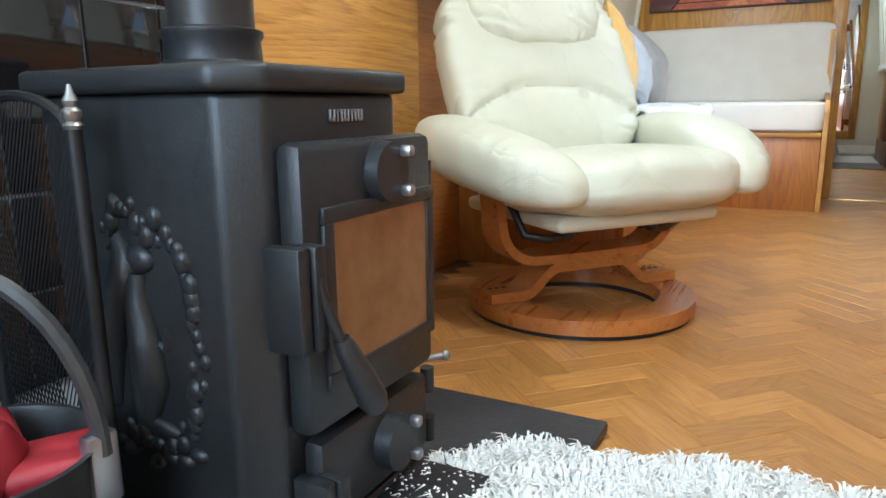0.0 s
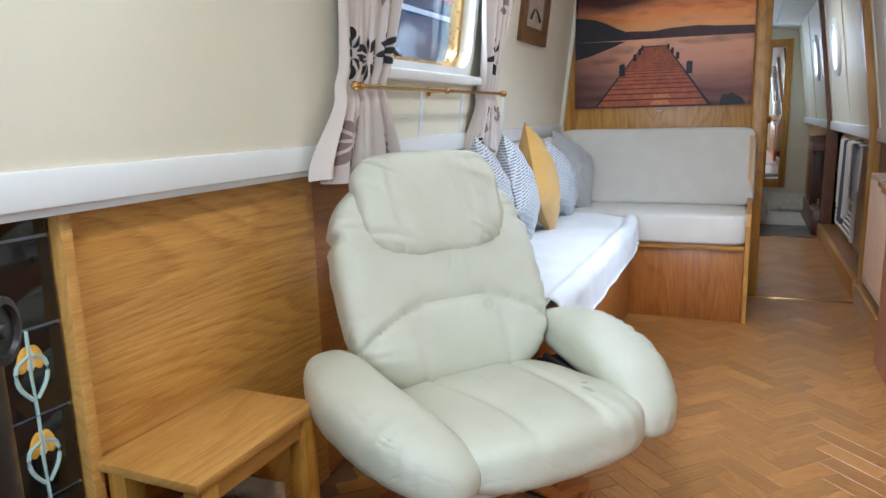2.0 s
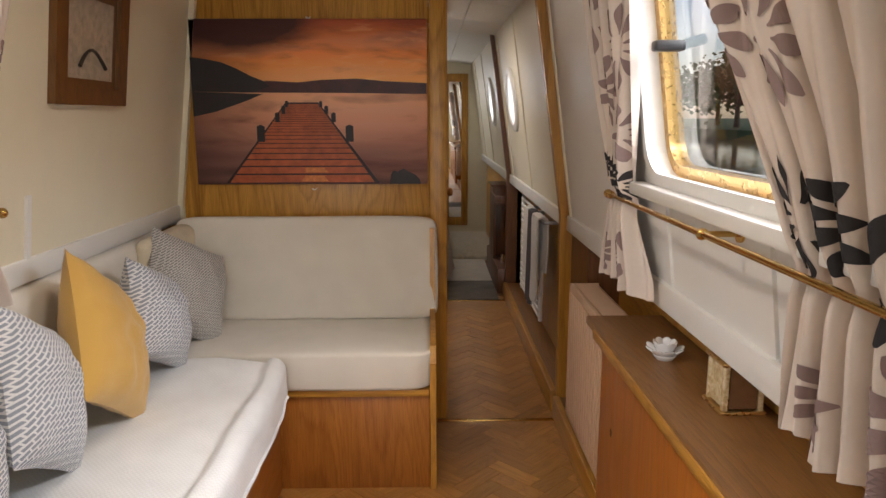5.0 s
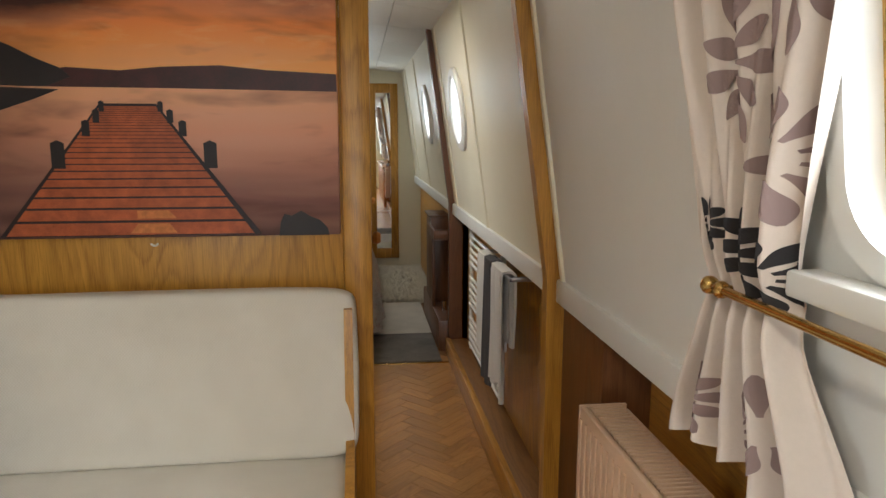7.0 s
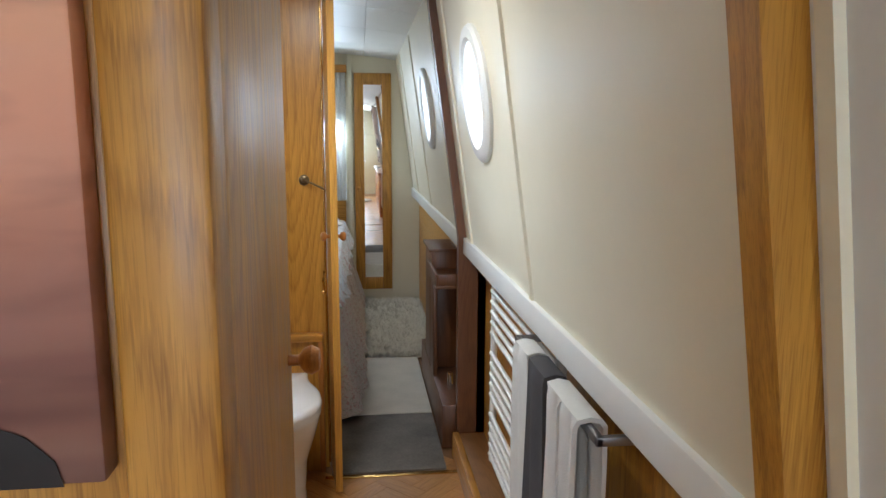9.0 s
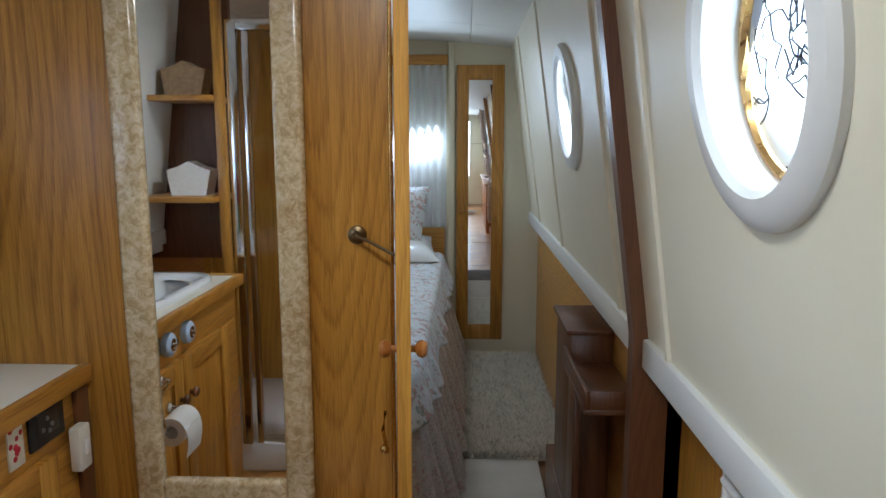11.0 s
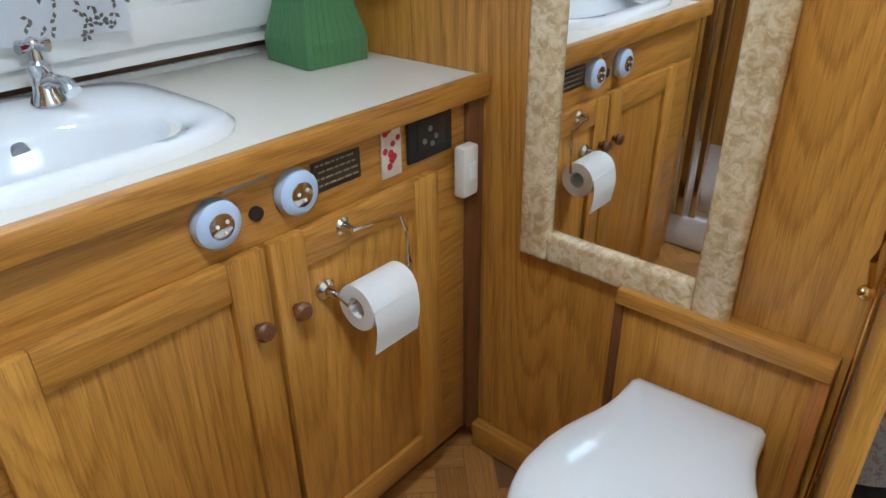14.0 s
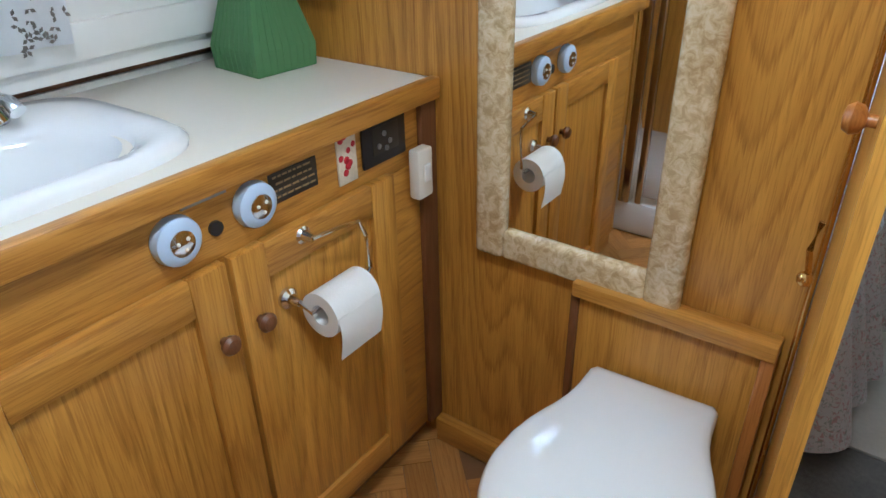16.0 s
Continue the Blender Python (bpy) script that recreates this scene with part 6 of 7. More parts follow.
def cab_door(ya, yb, z0, z1, knob_y):
    d = thing("cupboard_door", (VX, ya, z0), "", "")
    d.parent = van
    d.matrix_parent_inverse = Matrix.Translation(-Vector(van.location))
    x0, x1, w = VX, VX + 0.02, 0.062
    for nm, lo, hi, mt in (("stile", (x0, ya, z0), (x1, ya + w, z1), "oak"), ("stile", (x0, yb - w, z0), (x1, yb, z1), "oak"), ("rail", (x0, ya + w, z0), (x1 - 0.001, yb - w, z0 + w), "oak_edge"), ("rail", (x0, ya + w, z1 - w), (x1 - 0.001, yb - w, z1), "oak_edge"), ("infill", (x0, ya + w, z0 + w), (x0 + 0.010, yb - w, z1 - w), "oak")):
        o = block(nm, lo, hi, mt, van, 0.003)
        o.parent, o.matrix_parent_inverse = d, Matrix.Translation(-Vector((VX, ya, z0)))
    bm = bmesh.new()
    lathe(bm, (x1, knob_y, 0.635), [(0.007, 0), (0.007, 0.008), (0.014, 0.012), (0.0165, 0.020), (0.012, 0.026), (0.002, 0.0275)], 20, Matrix.Rotation(radians(90), 4, "Y"))
    o = part("knob", bm, "dark_oak", van, "turned dark wooden knob")
    o.parent, o.matrix_parent_inverse = d, Matrix.Translation(-Vector((VX, ya, z0)))


cab_door(5.575, 5.955, 0.10, 0.755, 5.925)
cab_door(5.965, 6.335, 0.10, 0.755, 5.995)
wt = thing("vanity_worktop", (-0.72, 5.7, 0.865), "cream laminate vanity top with an oak lipping", "worktop")
bm = bmesh.new()
SC = (-0.705, 5.735)
outer = [(-0.985, V0 - 0.02), (VX, V0 - 0.02), (VX, YP - 0.003), (-0.985, YP - 0.003)]
hole = [(SC[0] + 0.155 * math.cos(a), SC[1] + 0.225 * math.sin(a)) for a in (2 * math.pi * k / 40 + math.pi / 4 for k in range(40))]
cor = [outer[2], outer[3], outer[0], outer[1]]
for z, fl in ((0.898, 1), (0.866, -1)):
    vi = [bm.verts.new((x, y, z)) for x, y in hole]
    vo = [bm.verts.new((x, y, z)) for x, y in cor]
    for k in range(40):
        j = (k + 1) % 40
        a, b = k // 10, j // 10
        bm.faces.new([vi[k], vi[j], vo[a]] if a == b else [vi[k], vi[j], vo[b], vo[a]])
part("laminate", bm, "laminate", wt, smooth=False)
block("lipping", (VX, V0 - 0.02, 0.862), (VX + 0.025, YP - 0.003, 0.902), "oak_edge", wt, 0.004)
block("end_lipping", (-0.985, V0 - 0.045, 0.862), (VX + 0.025, V0 - 0.02, 0.902), "oak_x", wt, 0.004)
solid("splash_board", (-1.018, V0, 0.898), (-0.972, YP - 0.003, 0.962), "dark_oak", "oak board behind the worktop", "trim", 0.002)
solid("splash_seal", (-0.972, V0, 0.898), (-0.962, YP - 0.003, 0.912), "enamel", "white sealant strip", "trim", 0.003)

basin = thing("wash_basin", (*SC, 0.9), "white inset porcelain wash basin", "basin")
bm = bmesh.new()
rings = []
prof = [(1.30, 0.898), (1.31, 0.908), (1.26, 0.917), (1.12, 0.917), (1.03, 0.908), (0.97, 0.88), (0.88, 0.83), (0.66, 0.79), (0.3, 0.775), (0.08, 0.772)]
for s, z in prof:
    row = []
    for k in range(56):
        a = 2 * math.pi * k / 56
        e = 2 / 4.6 if s > 1.1 else 2 / 2.3
        cx = math.copysign(abs(math.cos(a)) ** e, math.cos(a)) * (0.155 + 0.0)
        cy = math.copysign(abs(math.sin(a)) ** e, math.sin(a)) * 0.225
        off = -0.03 if s > 1.1 else 0.0
        row.append(bm.verts.new((SC[0] + off + cx * s * (1.02 if s > 1.1 else 0.86) + (0.022 if s <= 1.1 else 0), SC[1] + cy * s, z)))
    rings.append(row)
for a, b in zip(rings, rings[1:]):
    for k in range(56):
        bm.faces.new((a[k], a[(k + 1) % 56], b[(k + 1) % 56], b[k]))
bm.faces.new(rings[-1])
part("bowl", bm, "porcelain", basin, angle=80)
bm = bmesh.new()
cyl(bm, (-0.815, 5.79, 0.873), (-0.806, 5.79, 0.868), 0.013)
part("overflow", bm, "steel", basin)
tap = thing("basin_tap", (-0.865, 5.86, 0.917), "chrome pillar tap with a cross handle", "tap")
bm = bmesh.new()
lathe(bm, (-0.86, 5.865, 0.915), [(0.026, 0), (0.026, 0.006), (0.018, 0.02), (0.014, 0.045), (0.017, 0.05), (0.017, 0.062), (0.01, 0.068), (0.008, 0.085)], 24)
part("body", bm, "chrome", tap)
bm = bmesh.new()
tube(bm, [(-0.86, 5.865, 0.945), (-0.83, 5.87, 0.957), (-0.80, 5.875, 0.955), (-0.785, 5.877, 0.943)], [0.012, 0.011, 0.011, 0.013], 12)
part("spout", bm, "chrome", tap)
bm = bmesh.new()
for q in range(4):
    a = radians(90 * q + 25)
    tube(bm, [(-0.86, 5.865, 1.003), (-0.86 + 0.028 * math.cos(a), 5.865 + 0.028 * math.sin(a), 1.003)], [0.006, 0.008], 8)
ball(bm, (-0.86, 5.865, 1.006), 0.011)
part("cross_handle", bm, "chrome", tap)
cup = thing("beaker", (-0.86, 5.72, 0.917), "plain white tooth beaker on the basin edge", "cup")
bm = bmesh.new()
lathe(bm, (-0.865, 5.735, 0.915), [(0.032, 0), (0.036, 0.004), (0.041, 0.115), (0.0405, 0.118), (0.038, 0.115), (0.033, 0.01)], 32)
part("wall", bm, "porcelain", cup)

for y in (5.895, 6.03):
    p = thing("push_light", (VX, y, 0.815), "round pale blue battery push light on the vanity front", "light", "push lights")
    R = Matrix.Rotation(radians(90), 4, "Y")
    bm = bmesh.new()
    lathe(bm, (VX, y, 0.815), [(0.034, 0), (0.036, 0.006), (0.034, 0.018), (0.025, 0.024), (0.0195, 0.024)], 36, R)
    part("case", bm, "blue_plastic", p)
    bm = bmesh.new()
    lathe(bm, (VX + 0.0235, y, 0.815), [(0.0195, 0), (0.0185, 0.002), (0.010, 0.004)], 28, R)
    part("lens", bm, "chrome", p, "clear ribbed lens")
    for q in range(3):
        bm = bmesh.new()
        a = radians(120 * q + 40)
        ball(bm, (VX + 0.027, y + 0.009 * math.cos(a), 0.815 + 0.009 * math.sin(a)), 0.0032, seg=10)
        part("led", bm, "white_plastic", p)


def plaque(name, y0, y1, z0, z1, mat, lab, rows, ink):
    p = thing(name, (VX, y0, z0), lab, "plaque")
    block("plate", (VX, y0, z0), (VX + 0.003, y1, z1), mat, p, 0.001)
    rnd = random.Random(rows)
    for k in range(rows):
        z = z1 - (z1 - z0) * (k + 0.75) / (rows + 0.5)
        y = y0 + 0.007 + 0.005 * (k % 2)
        while y < y1 - 0.012:
            w = min(rnd.uniform(0.005, 0.016), y1 - 0.006 - y)
            block("word_bar", (VX + 0.003, y, z), (VX + 0.0034, y + w, z + (z1 - z0) * 0.3 / (rows + 0.5)), ink, p, 0)
            y += w + 0.003


plaque("notice_plaque", 6.066, 6.165, 0.795, 0.845, "plaque", "small dark engraved notice plaque with gold text", 4, "gold_ink")
plaque("name_label", 5.915, 5.99, 0.848, 0.866, "steel", "narrow grey engraved label strip", 1, "plaque")
fl = thing("floral_tile", (VX, 6.235, 0.80), "small card with red roses on cream", "card")
block("card", (VX, 6.212, 0.772), (VX + 0.004, 6.258, 0.872), "floral", fl, 0.001)
rnd = random.Random(2)
for k in range(12):
    bm = bmesh.new()
    ball(bm, (VX + 0.004, rnd.uniform(6.219, 6.251), rnd.uniform(0.78, 0.866)), rnd.uniform(0.005, 0.008), (0.2, 1, 1), 8)
    part("rose", bm, "red_petal", fl)
sk = thing("socket_panel", (VX, 6.33, 0.83), "black toilet control panel with small buttons", "control panel")
block("plate", (VX, 6.272, 0.78), (VX + 0.008, 6.388, 0.868), "black", sk, 0.004)
block("insert", (VX + 0.008, 6.295, 0.80), (VX + 0.0095, 6.365, 0.85), "plaque", sk, 0.001)
for a, b in ((6.31, 0.815), (6.325, 0.835), (6.34, 0.818), (6.33, 0.807)):
    bm = bmesh.new()
    cyl(bm, (VX + 0.0095, a, b), (VX + 0.012, a, b), 0.005, seg=12)
    part("button", bm, "steel", sk)
sw = thing("pull_switch", (VX, 6.41, 0.73), "cream rocker switch box on the stile", "switch")
block("case", (VX + 0.012, 6.385, 0.685), (VX + 0.038, 6.43, 0.785), "white_plastic", sw, 0.006)
block("rocker", (VX + 0.038, 6.40, 0.72), (VX + 0.042, 6.418, 0.755), "enamel", sw, 0.002)
bt = thing("keyhole_button", (VX, 5.96, 0.805), "small black round button on the vanity front", "button")
bm = bmesh.new()
cyl(bm, (VX, 5.962, 0.803), (VX + 0.006, 5.962, 0.803), 0.011)
part("cap", bm, "black", bt)

# toilet roll and holder
hol = thing("roll_holder", (VX + 0.02, 6.14, 0.70), "chrome wire toilet roll holder on the door", "roll holder")
for nm, y, z in (("rose", 6.105, 0.733), ("rose", 6.06, 0.635)):
    bm = bmesh.new()
    lathe(bm, (VX + 0.011, y, z), [(0.019, 0), (0.018, 0.006), (0.01, 0.012), (0.006, 0.03)], 24, Matrix.Rotation(radians(90), 4, "Y"))
    part(nm, bm, "chrome", hol)
bm = bmesh.new()
tube(bm, [(VX + 0.04, 6.105, 0.733), (VX + 0.05, 6.14, 0.736), (VX + 0.055, 6.195, 0.73), (VX + 0.06, 6.205, 0.70), (VX + 0.065, 6.205, 0.64), (VX + 0.065, 6.19, 0.625), (VX + 0.065, 6.06, 0.625), (VX + 0.04, 6.06, 0.635)], 0.0035, 8)
part("wire", bm, "chrome", hol)
roll = thing("toilet_roll", (VX + 0.065, 6.14, 0.62), "white toilet roll with a hanging sheet", "toilet roll")
bm = bmesh.new()
m = Matrix.Rotation(radians(-90), 4, "X")
n0 = 36
q = [[bm.verts.new((VX + 0.068 + r * math.cos(a), y, 0.613 + r * math.sin(a))) for a in (6.28318 * k / n0 for k in range(n0))] for r, y in ((0.018, 6.075), (0.040, 6.075), (0.040, 6.178), (0.018, 6.178))]
for s in range(4):
    for k in range(n0):
        bm.faces.new((q[s][k], q[s][(k + 1) % n0], q[(s + 1) % 4][(k + 1) % n0], q[(s + 1) % 4][k]))
part("roll", bm, "paper", roll)
bm = bmesh.new()
sheet(bm, lambda u, v: Vector((VX + 0.068 + 0.0475 * math.cos(min(u * 2.2, 1.0) * 1.3 - 1.3 + 1.3) if u < 0 else VX + 0.109 + 0.004 * math.sin(u * 4), 6.076 + 0.10 * v, 0.62 - 0.082 * u)), 10, 4, 0.001)
part("loose_sheet", bm, "paper", roll)

# ---- mirror on the partition ----
MX0, MX1, MZ0, MZ1 = -0.372, 0.036, 0.572, 1.80
mir = thing("wall_mirror", (-0.17, YP - 0.02, MZ0), "tall mirror in a wide mottled cream stone-effect frame", "mirror")
FWD = 0.064


def framebar(nm, lo, hi, mt):
    bm = bmesh.new()
    box(bm, lo, hi, 0.012, 4)
    part(nm, bm, mt, mir)


framebar("frame_side", (MX0, YP - 0.03, MZ0), (MX0 + FWD, YP, MZ1), "stone_frame")
framebar("frame_side", (MX1 - FWD, YP - 0.03, MZ0), (MX1, YP, MZ1), "stone_frame")
framebar("frame_rail", (MX0 + FWD - 0.003, YP - 0.029, MZ0), (MX1 - FWD + 0.003, YP, MZ0 + FWD), "stone_frame")
framebar("frame_rail", (MX0 + FWD - 0.003, YP - 0.029, MZ1 - FWD), (MX1 - FWD + 0.003, YP, MZ1), "stone_frame")
block("glass", (MX0 + FWD - 0.004, YP - 0.014, MZ0 + FWD - 0.004), (MX1 - FWD + 0.004, YP - 0.004, MZ1 - FWD + 0.004), "mirror", mir, 0)

# ---- toilet ----
toi = thing("toilet", (0.05, 6.2, 0), "white porcelain toilet with a closed lid", "toilet")
TA = radians(3)
TM = Matrix.Translation((0.035, 6.205, 0)) @ Matrix.Rotation(TA, 4, "Z")


def lid_outline(g=0.0):
    pts = []
    for k in range(49):
        a = math.pi + math.pi * k / 48
        pts.append((0.170 * math.cos(a) * (1 + g), -0.05 + 0.19 * math.sin(a) * (1 + g)))
    side = [(0.166, 0.0), (0.157, 0.04), (0.145, 0.075), (0.133, 0.105), (0.124, 0.135), (0.119, 0.165), (0.117, 0.20), (0.116, 0.222), (0.108, 0.234)]
    pts += side + [(-x, y) for x, y in side[::-1]]
    return pts


def tpart(nm, bm, mat="porcelain"):
    bmesh.ops.transform(bm, matrix=TM, verts=bm.verts)
    return part(nm, bm, mat, toi, angle=50)


bm = bmesh.new()
rows = []
for q, z in ((0.995, 0.405), (1.0, 0.411), (0.997, 0.419), (0.982, 0.427), (0.955, 0.432), (0.88, 0.4365), (0.7, 0.4415), (0.45, 0.4455), (0.2, 0.4475), (0.04, 0.448)):
    rows.append([bm.verts.new((x * q, 0.02 + (y - 0.02) * q, z)) for x, y in lid_outline()])
for a, b in zip(rows, rows[1:]):
    for k in range(len(a)):
        bm.faces.new((a[k], a[(k + 1) % len(a)], b[(k + 1) % len(a)], b[k]))
bm.faces.new(rows[0][::-1]), bm.faces.new(rows[-1])
tpart("lid", bm)
bm = bmesh.new()
prism(bm, [(x * 0.98, y * 0.98, 0.383) for x, y in lid_outline()], (0, 0, 0.021))
tpart("seat", bm)
bm = bmesh.new()
rows = []
for z, s, oy in ((0.0, 0.62, 0.05), (0.06, 0.60, 0.05), (0.18, 0.66, 0.04), (0.30, 0.86, 0.01), (0.37, 0.95, 0.0), (0.383, 0.95, 0.0)):
    rows.append([bm.verts.new((x * s, y * s + oy, z)) for x, y in lid_outline()])
for a, b in zip(rows, rows[1:]):
    for k in range(len(a)):
        bm.faces.new((a[k], a[(k + 1) % len(a)], b[(k + 1) % len(a)], b[k]))
bm.faces.new(rows[-1])
tpart("pan", bm)
tp = thing("pipe_boxing", (0.03, YP - 0.02, 0), "oak boxed panel with a capping behind the toilet", "panel")
block("board", (-0.14, YP - 0.026, 0.0), (0.19, YP - 0.001, 0.555), "oak", tp, 0.001)
block("capping", (-0.15, YP - 0.045, 0.555), (0.20, YP - 0.001, 0.585), "oak_x", tp, 0.004)
block("edge", (0.178, YP - 0.04, 0.0), (0.2, YP - 0.0262, 0.555), "red_oak", tp, 0.003)
block("edge", (-0.155, YP - 0.036, 0.0), (-0.14, YP - 0.001, 0.555), "dark_oak", tp, 0.003)

# bedroom door, folded back towards the corridor
bd = thing("bedroom_door", (0.225, 6.3, 0), "oak door leaf on a brass piano hinge held by a hook", "door")
LE = Vector((0.248, 6.24, 0))
LH = Vector((0.222, YP - 0.004, 0))
bm = bmesh.new()
dv = (LE - LH).normalized()
nv = Vector((dv.y, -dv.x, 0)) * -0.026
prism(bm, [LH + Vector((0, 0, 0.015)), LE + Vector((0, 0, 0.015)), LE + nv + Vector((0, 0, 0.015)), LH + nv + Vector((0, 0, 0.015))], (0, 0, 1.93))
part("leaf", bm, "oak", bd, smooth=False)
bm = bmesh.new()
cyl(bm, (LH.x - 0.006, LH.y - 0.006, 0.03), (LH.x - 0.006, LH.y - 0.006, 1.93), 0.005, seg=10)
part("piano_hinge", bm, "brass", bd)
for s in (1, -1):
    bm = bmesh.new()
    c = LE - dv * 0.05 + (nv if nv.x * s > 0 else Vector((0, 0, 0)))
    lathe(bm, c + Vector((0, 0, 1.0)), [(0.007, 0), (0.007, 0.010), (0.015, 0.015), (0.018, 0.024), (0.013, 0.032), (0.003, 0.034)], 20, Matrix.Rotation(radians(90 * s), 4, "Y"))
    part("knob", bm, "red_oak", bd, "turned wooden knob")
bm = bmesh.new()
tube(bm, [(LE.x - 0.03, LE.y + 0.06, 0.87), (LE.x - 0.035, LE.y + 0.06, 0.83), (LE.x - 0.03, LE.y + 0.06, 0.80)], 0.004, 8)
ball(bm, (LE.x - 0.032, LE.y + 0.06, 0.79), 0.010)
part("latch_hook", bm, "brass", bd, "brass cabin hook hanging down")
ck = thing("cabin_hook", (0.14, YP - 0.01, 1.19), "dark bronze cabin hook holding the door back", "hook")
bm = bmesh.new()
lathe(bm, (0.14, YP, 1.195), [(0.021, 0), (0.019, 0.006), (0.01, 0.010), (0.007, 0.018)], 20, Matrix.Rotation(radians(90), 4, "X"))
part("rose", bm, "bronze", ck)
bm = bmesh.new()
tube(bm, [(0.14, YP - 0.018, 1.195), (0.17, YP - 0.03, 1.185), (0.225, YP - 0.05, 1.16)], 0.004, 8)
part("arm", bm, "bronze", ck)

# ---- flower arrangement ----
fb = thing("flower_box", (-0.82, 6.36, 0.9), "green ribbed card box of red and white silk flowers", "flowers")
C = Vector((-0.815, 6.365, 0.899))
bm = bmesh.new()
rot = radians(40)


def sq(h, r0, r1, ring):
    return [bm.verts.new(C + Vector((math.cos(rot + a) * ring, math.sin(rot + a) * ring, h))) for a in (math.pi / 2 * k for k in range(4))]


rows = [sq(h, 0, 0, r) for h, r in ((0.0, 0.100), (0.045, 0.103), (0.16, 0.062), (0.165, 0.062), (0.215, 0.098), (0.213, 0.094), (0.17, 0.05))]
for a, b in zip(rows, rows[1:]):
    for k in range(4):
        bm.faces.new((a[k], a[(k + 1) % 4], b[(k + 1) % 4], b[k]))
bm.faces.new(rows[0][::-1]), bm.faces.new(rows[-1])
part("box", bm, "green_card", fb, smooth=False)
bm = bmesh.new()
pts = [C + Vector((math.cos(rot + a) * 0.064, math.sin(rot + a) * 0.064, 0.163)) for a in (math.pi / 2 * k for k in range(4))]
tube(bm, pts, 0.005, 6, True)
part("band", bm, "black", fb, "dark ribbon tie")
for k in range(4):
    a, b = rows and rot + math.pi / 2 * k, rot + math.pi / 2 * (k + 1)
    for j in range(1, 9):
        bm = bmesh.new()
        s = j / 9
        p = lambda h, r: C + Vector((math.cos(a) * r * (1 - s) + math.cos(b) * r * s, math.sin(a) * r * (1 - s) + math.sin(b) * r * s, h))
        tube(bm, [p(0.002, 0.1005), p(0.045, 0.1035), p(0.158, 0.0627)], 0.0012, 4)
        part("rib", bm, "green_card", fb)


def petal(bm, c, d, L, w, curl):
    d = d.normalized()
    s = d.cross(Vector((0, 0, 1)))
    if s.length < 0.1:
        s = Vector((1, 0, 0))
    s.normalize()
    nn = s.cross(d)
    rows = []
    for i in range(7):
        t = i / 6
        ww = w * math.sin(math.pi * (0.08 + 0.9 * t) ** 0.9)
        row = []
        for j in range(5):
            v = j / 2 - 1
            row.append(bm.verts.new(c + d * L * t + s * v * ww / 2 + nn * (curl * L * t * t - 0.14 * w * (1 - v * v) + 0.006 * math.sin(9 * t + v * 3))))
        rows.append(row)
    for a, b in zip(rows, rows[1:]):
        for j in range(4):
            bm.faces.new((a[j], a[j + 1], b[j + 1], b[j]))


rnd = random.Random(21)
view = Vector((0.75, -0.65, 0.1)).normalized()


def bloom(c, facing, n_, L, w, mat, nm):
    f = facing.normalized()
    a = f.cross(Vector((0, 0, 1))).normalized()
    b = a.cross(f)
    for k in range(n_):
        q = 2 * math.pi * k / n_ + rnd.uniform(-0.2, 0.2)
        d = (a * math.cos(q) + b * math.sin(q)) * 0.9 + f * rnd.uniform(0.25, 0.6)
        bm = bmesh.new()
        petal(bm, C + c, d, L * rnd.uniform(0.85, 1.15), w, rnd.uniform(-0.35, 0.0))
        part(nm, bm, mat, fb)
    for k in range(5):
        bm = bmesh.new()
        e = C + c + f * 0.035 + Vector([rnd.uniform(-0.012, 0.012) for _ in range(3)])
        tube(bm, [C + c, e], 0.0015, 5)
        ball(bm, e, 0.003, seg=8)
        part("stamen", bm, "white_petal", fb)


for c, f in (((0.03, -0.05, 0.30), (0.6, -0.6, 0.1)), ((0.085, 0.0, 0.29), (0.8, -0.3, 0.0)), ((-0.03, -0.05, 0.37), (0.2, -0.9, 0.2)), ((0.06, -0.02, 0.37), (0.7, -0.6, 0.2)), ((-0.06, -0.03, 0.31), (-0.1, -1, 0.1)), ((0.09, 0.03, 0.40), (0.9, -0.2, 0.3))):
    bloom(Vector(c), Vector(f), 5, 0.085, 0.088, "red_petal", "red_petal")
for c, f in (((-0.05, -0.05, 0.45), (0.0, -0.8, 0.4)), ((0.035, -0.02, 0.48), (0.5, -0.7, 0.6)), ((0.095, 0.02, 0.46), (0.9, -0.2, 0.4)), ((0.0, 0.02, 0.50), (0.1, -0.3, 0.9)), ((-0.09, 0.0, 0.42), (-0.5, -0.8, 0.2))):
    bloom(Vector(c), Vector(f), 6, 0.088, 0.058, "white_petal", "white_petal")
for k in range(16):
    q = rnd.uniform(0, 6.28)
    bm = bmesh.new()
    petal(bm, C + Vector((0.03 * math.cos(q), 0.03 * math.sin(q), 0.20 + 0.012 * k)), Vector((math.cos(q), math.sin(q), rnd.uniform(-0.1, 0.5))), rnd.uniform(0.07, 0.11), 0.05, -0.2)
    part("leaf", bm, "leaf", fb)
bm = bmesh.new()
petal(bm, C + Vector((0.06, 0.03, 0.24)), Vector((0.75, 0.35, -0.35)), 0.12, 0.085, -0.4)
part("leaf", bm, "leaf", fb, "large drooping dark leaf")
for s in (-1, 1):
    for zz, L in ((0.008, 0.026), (-0.008, 0.02)):
        bm = bmesh.new()
        petal(bm, C + Vector((0.0, -0.11, 0.375)), Vector((s * 0.8, -0.5 * s * 0.0 - 0.1, 0.6 if zz > 0 else -0.5)), L, 0.022, 0.1)
        part("butterfly_wing", bm, "gilt", fb, "glittering butterfly")

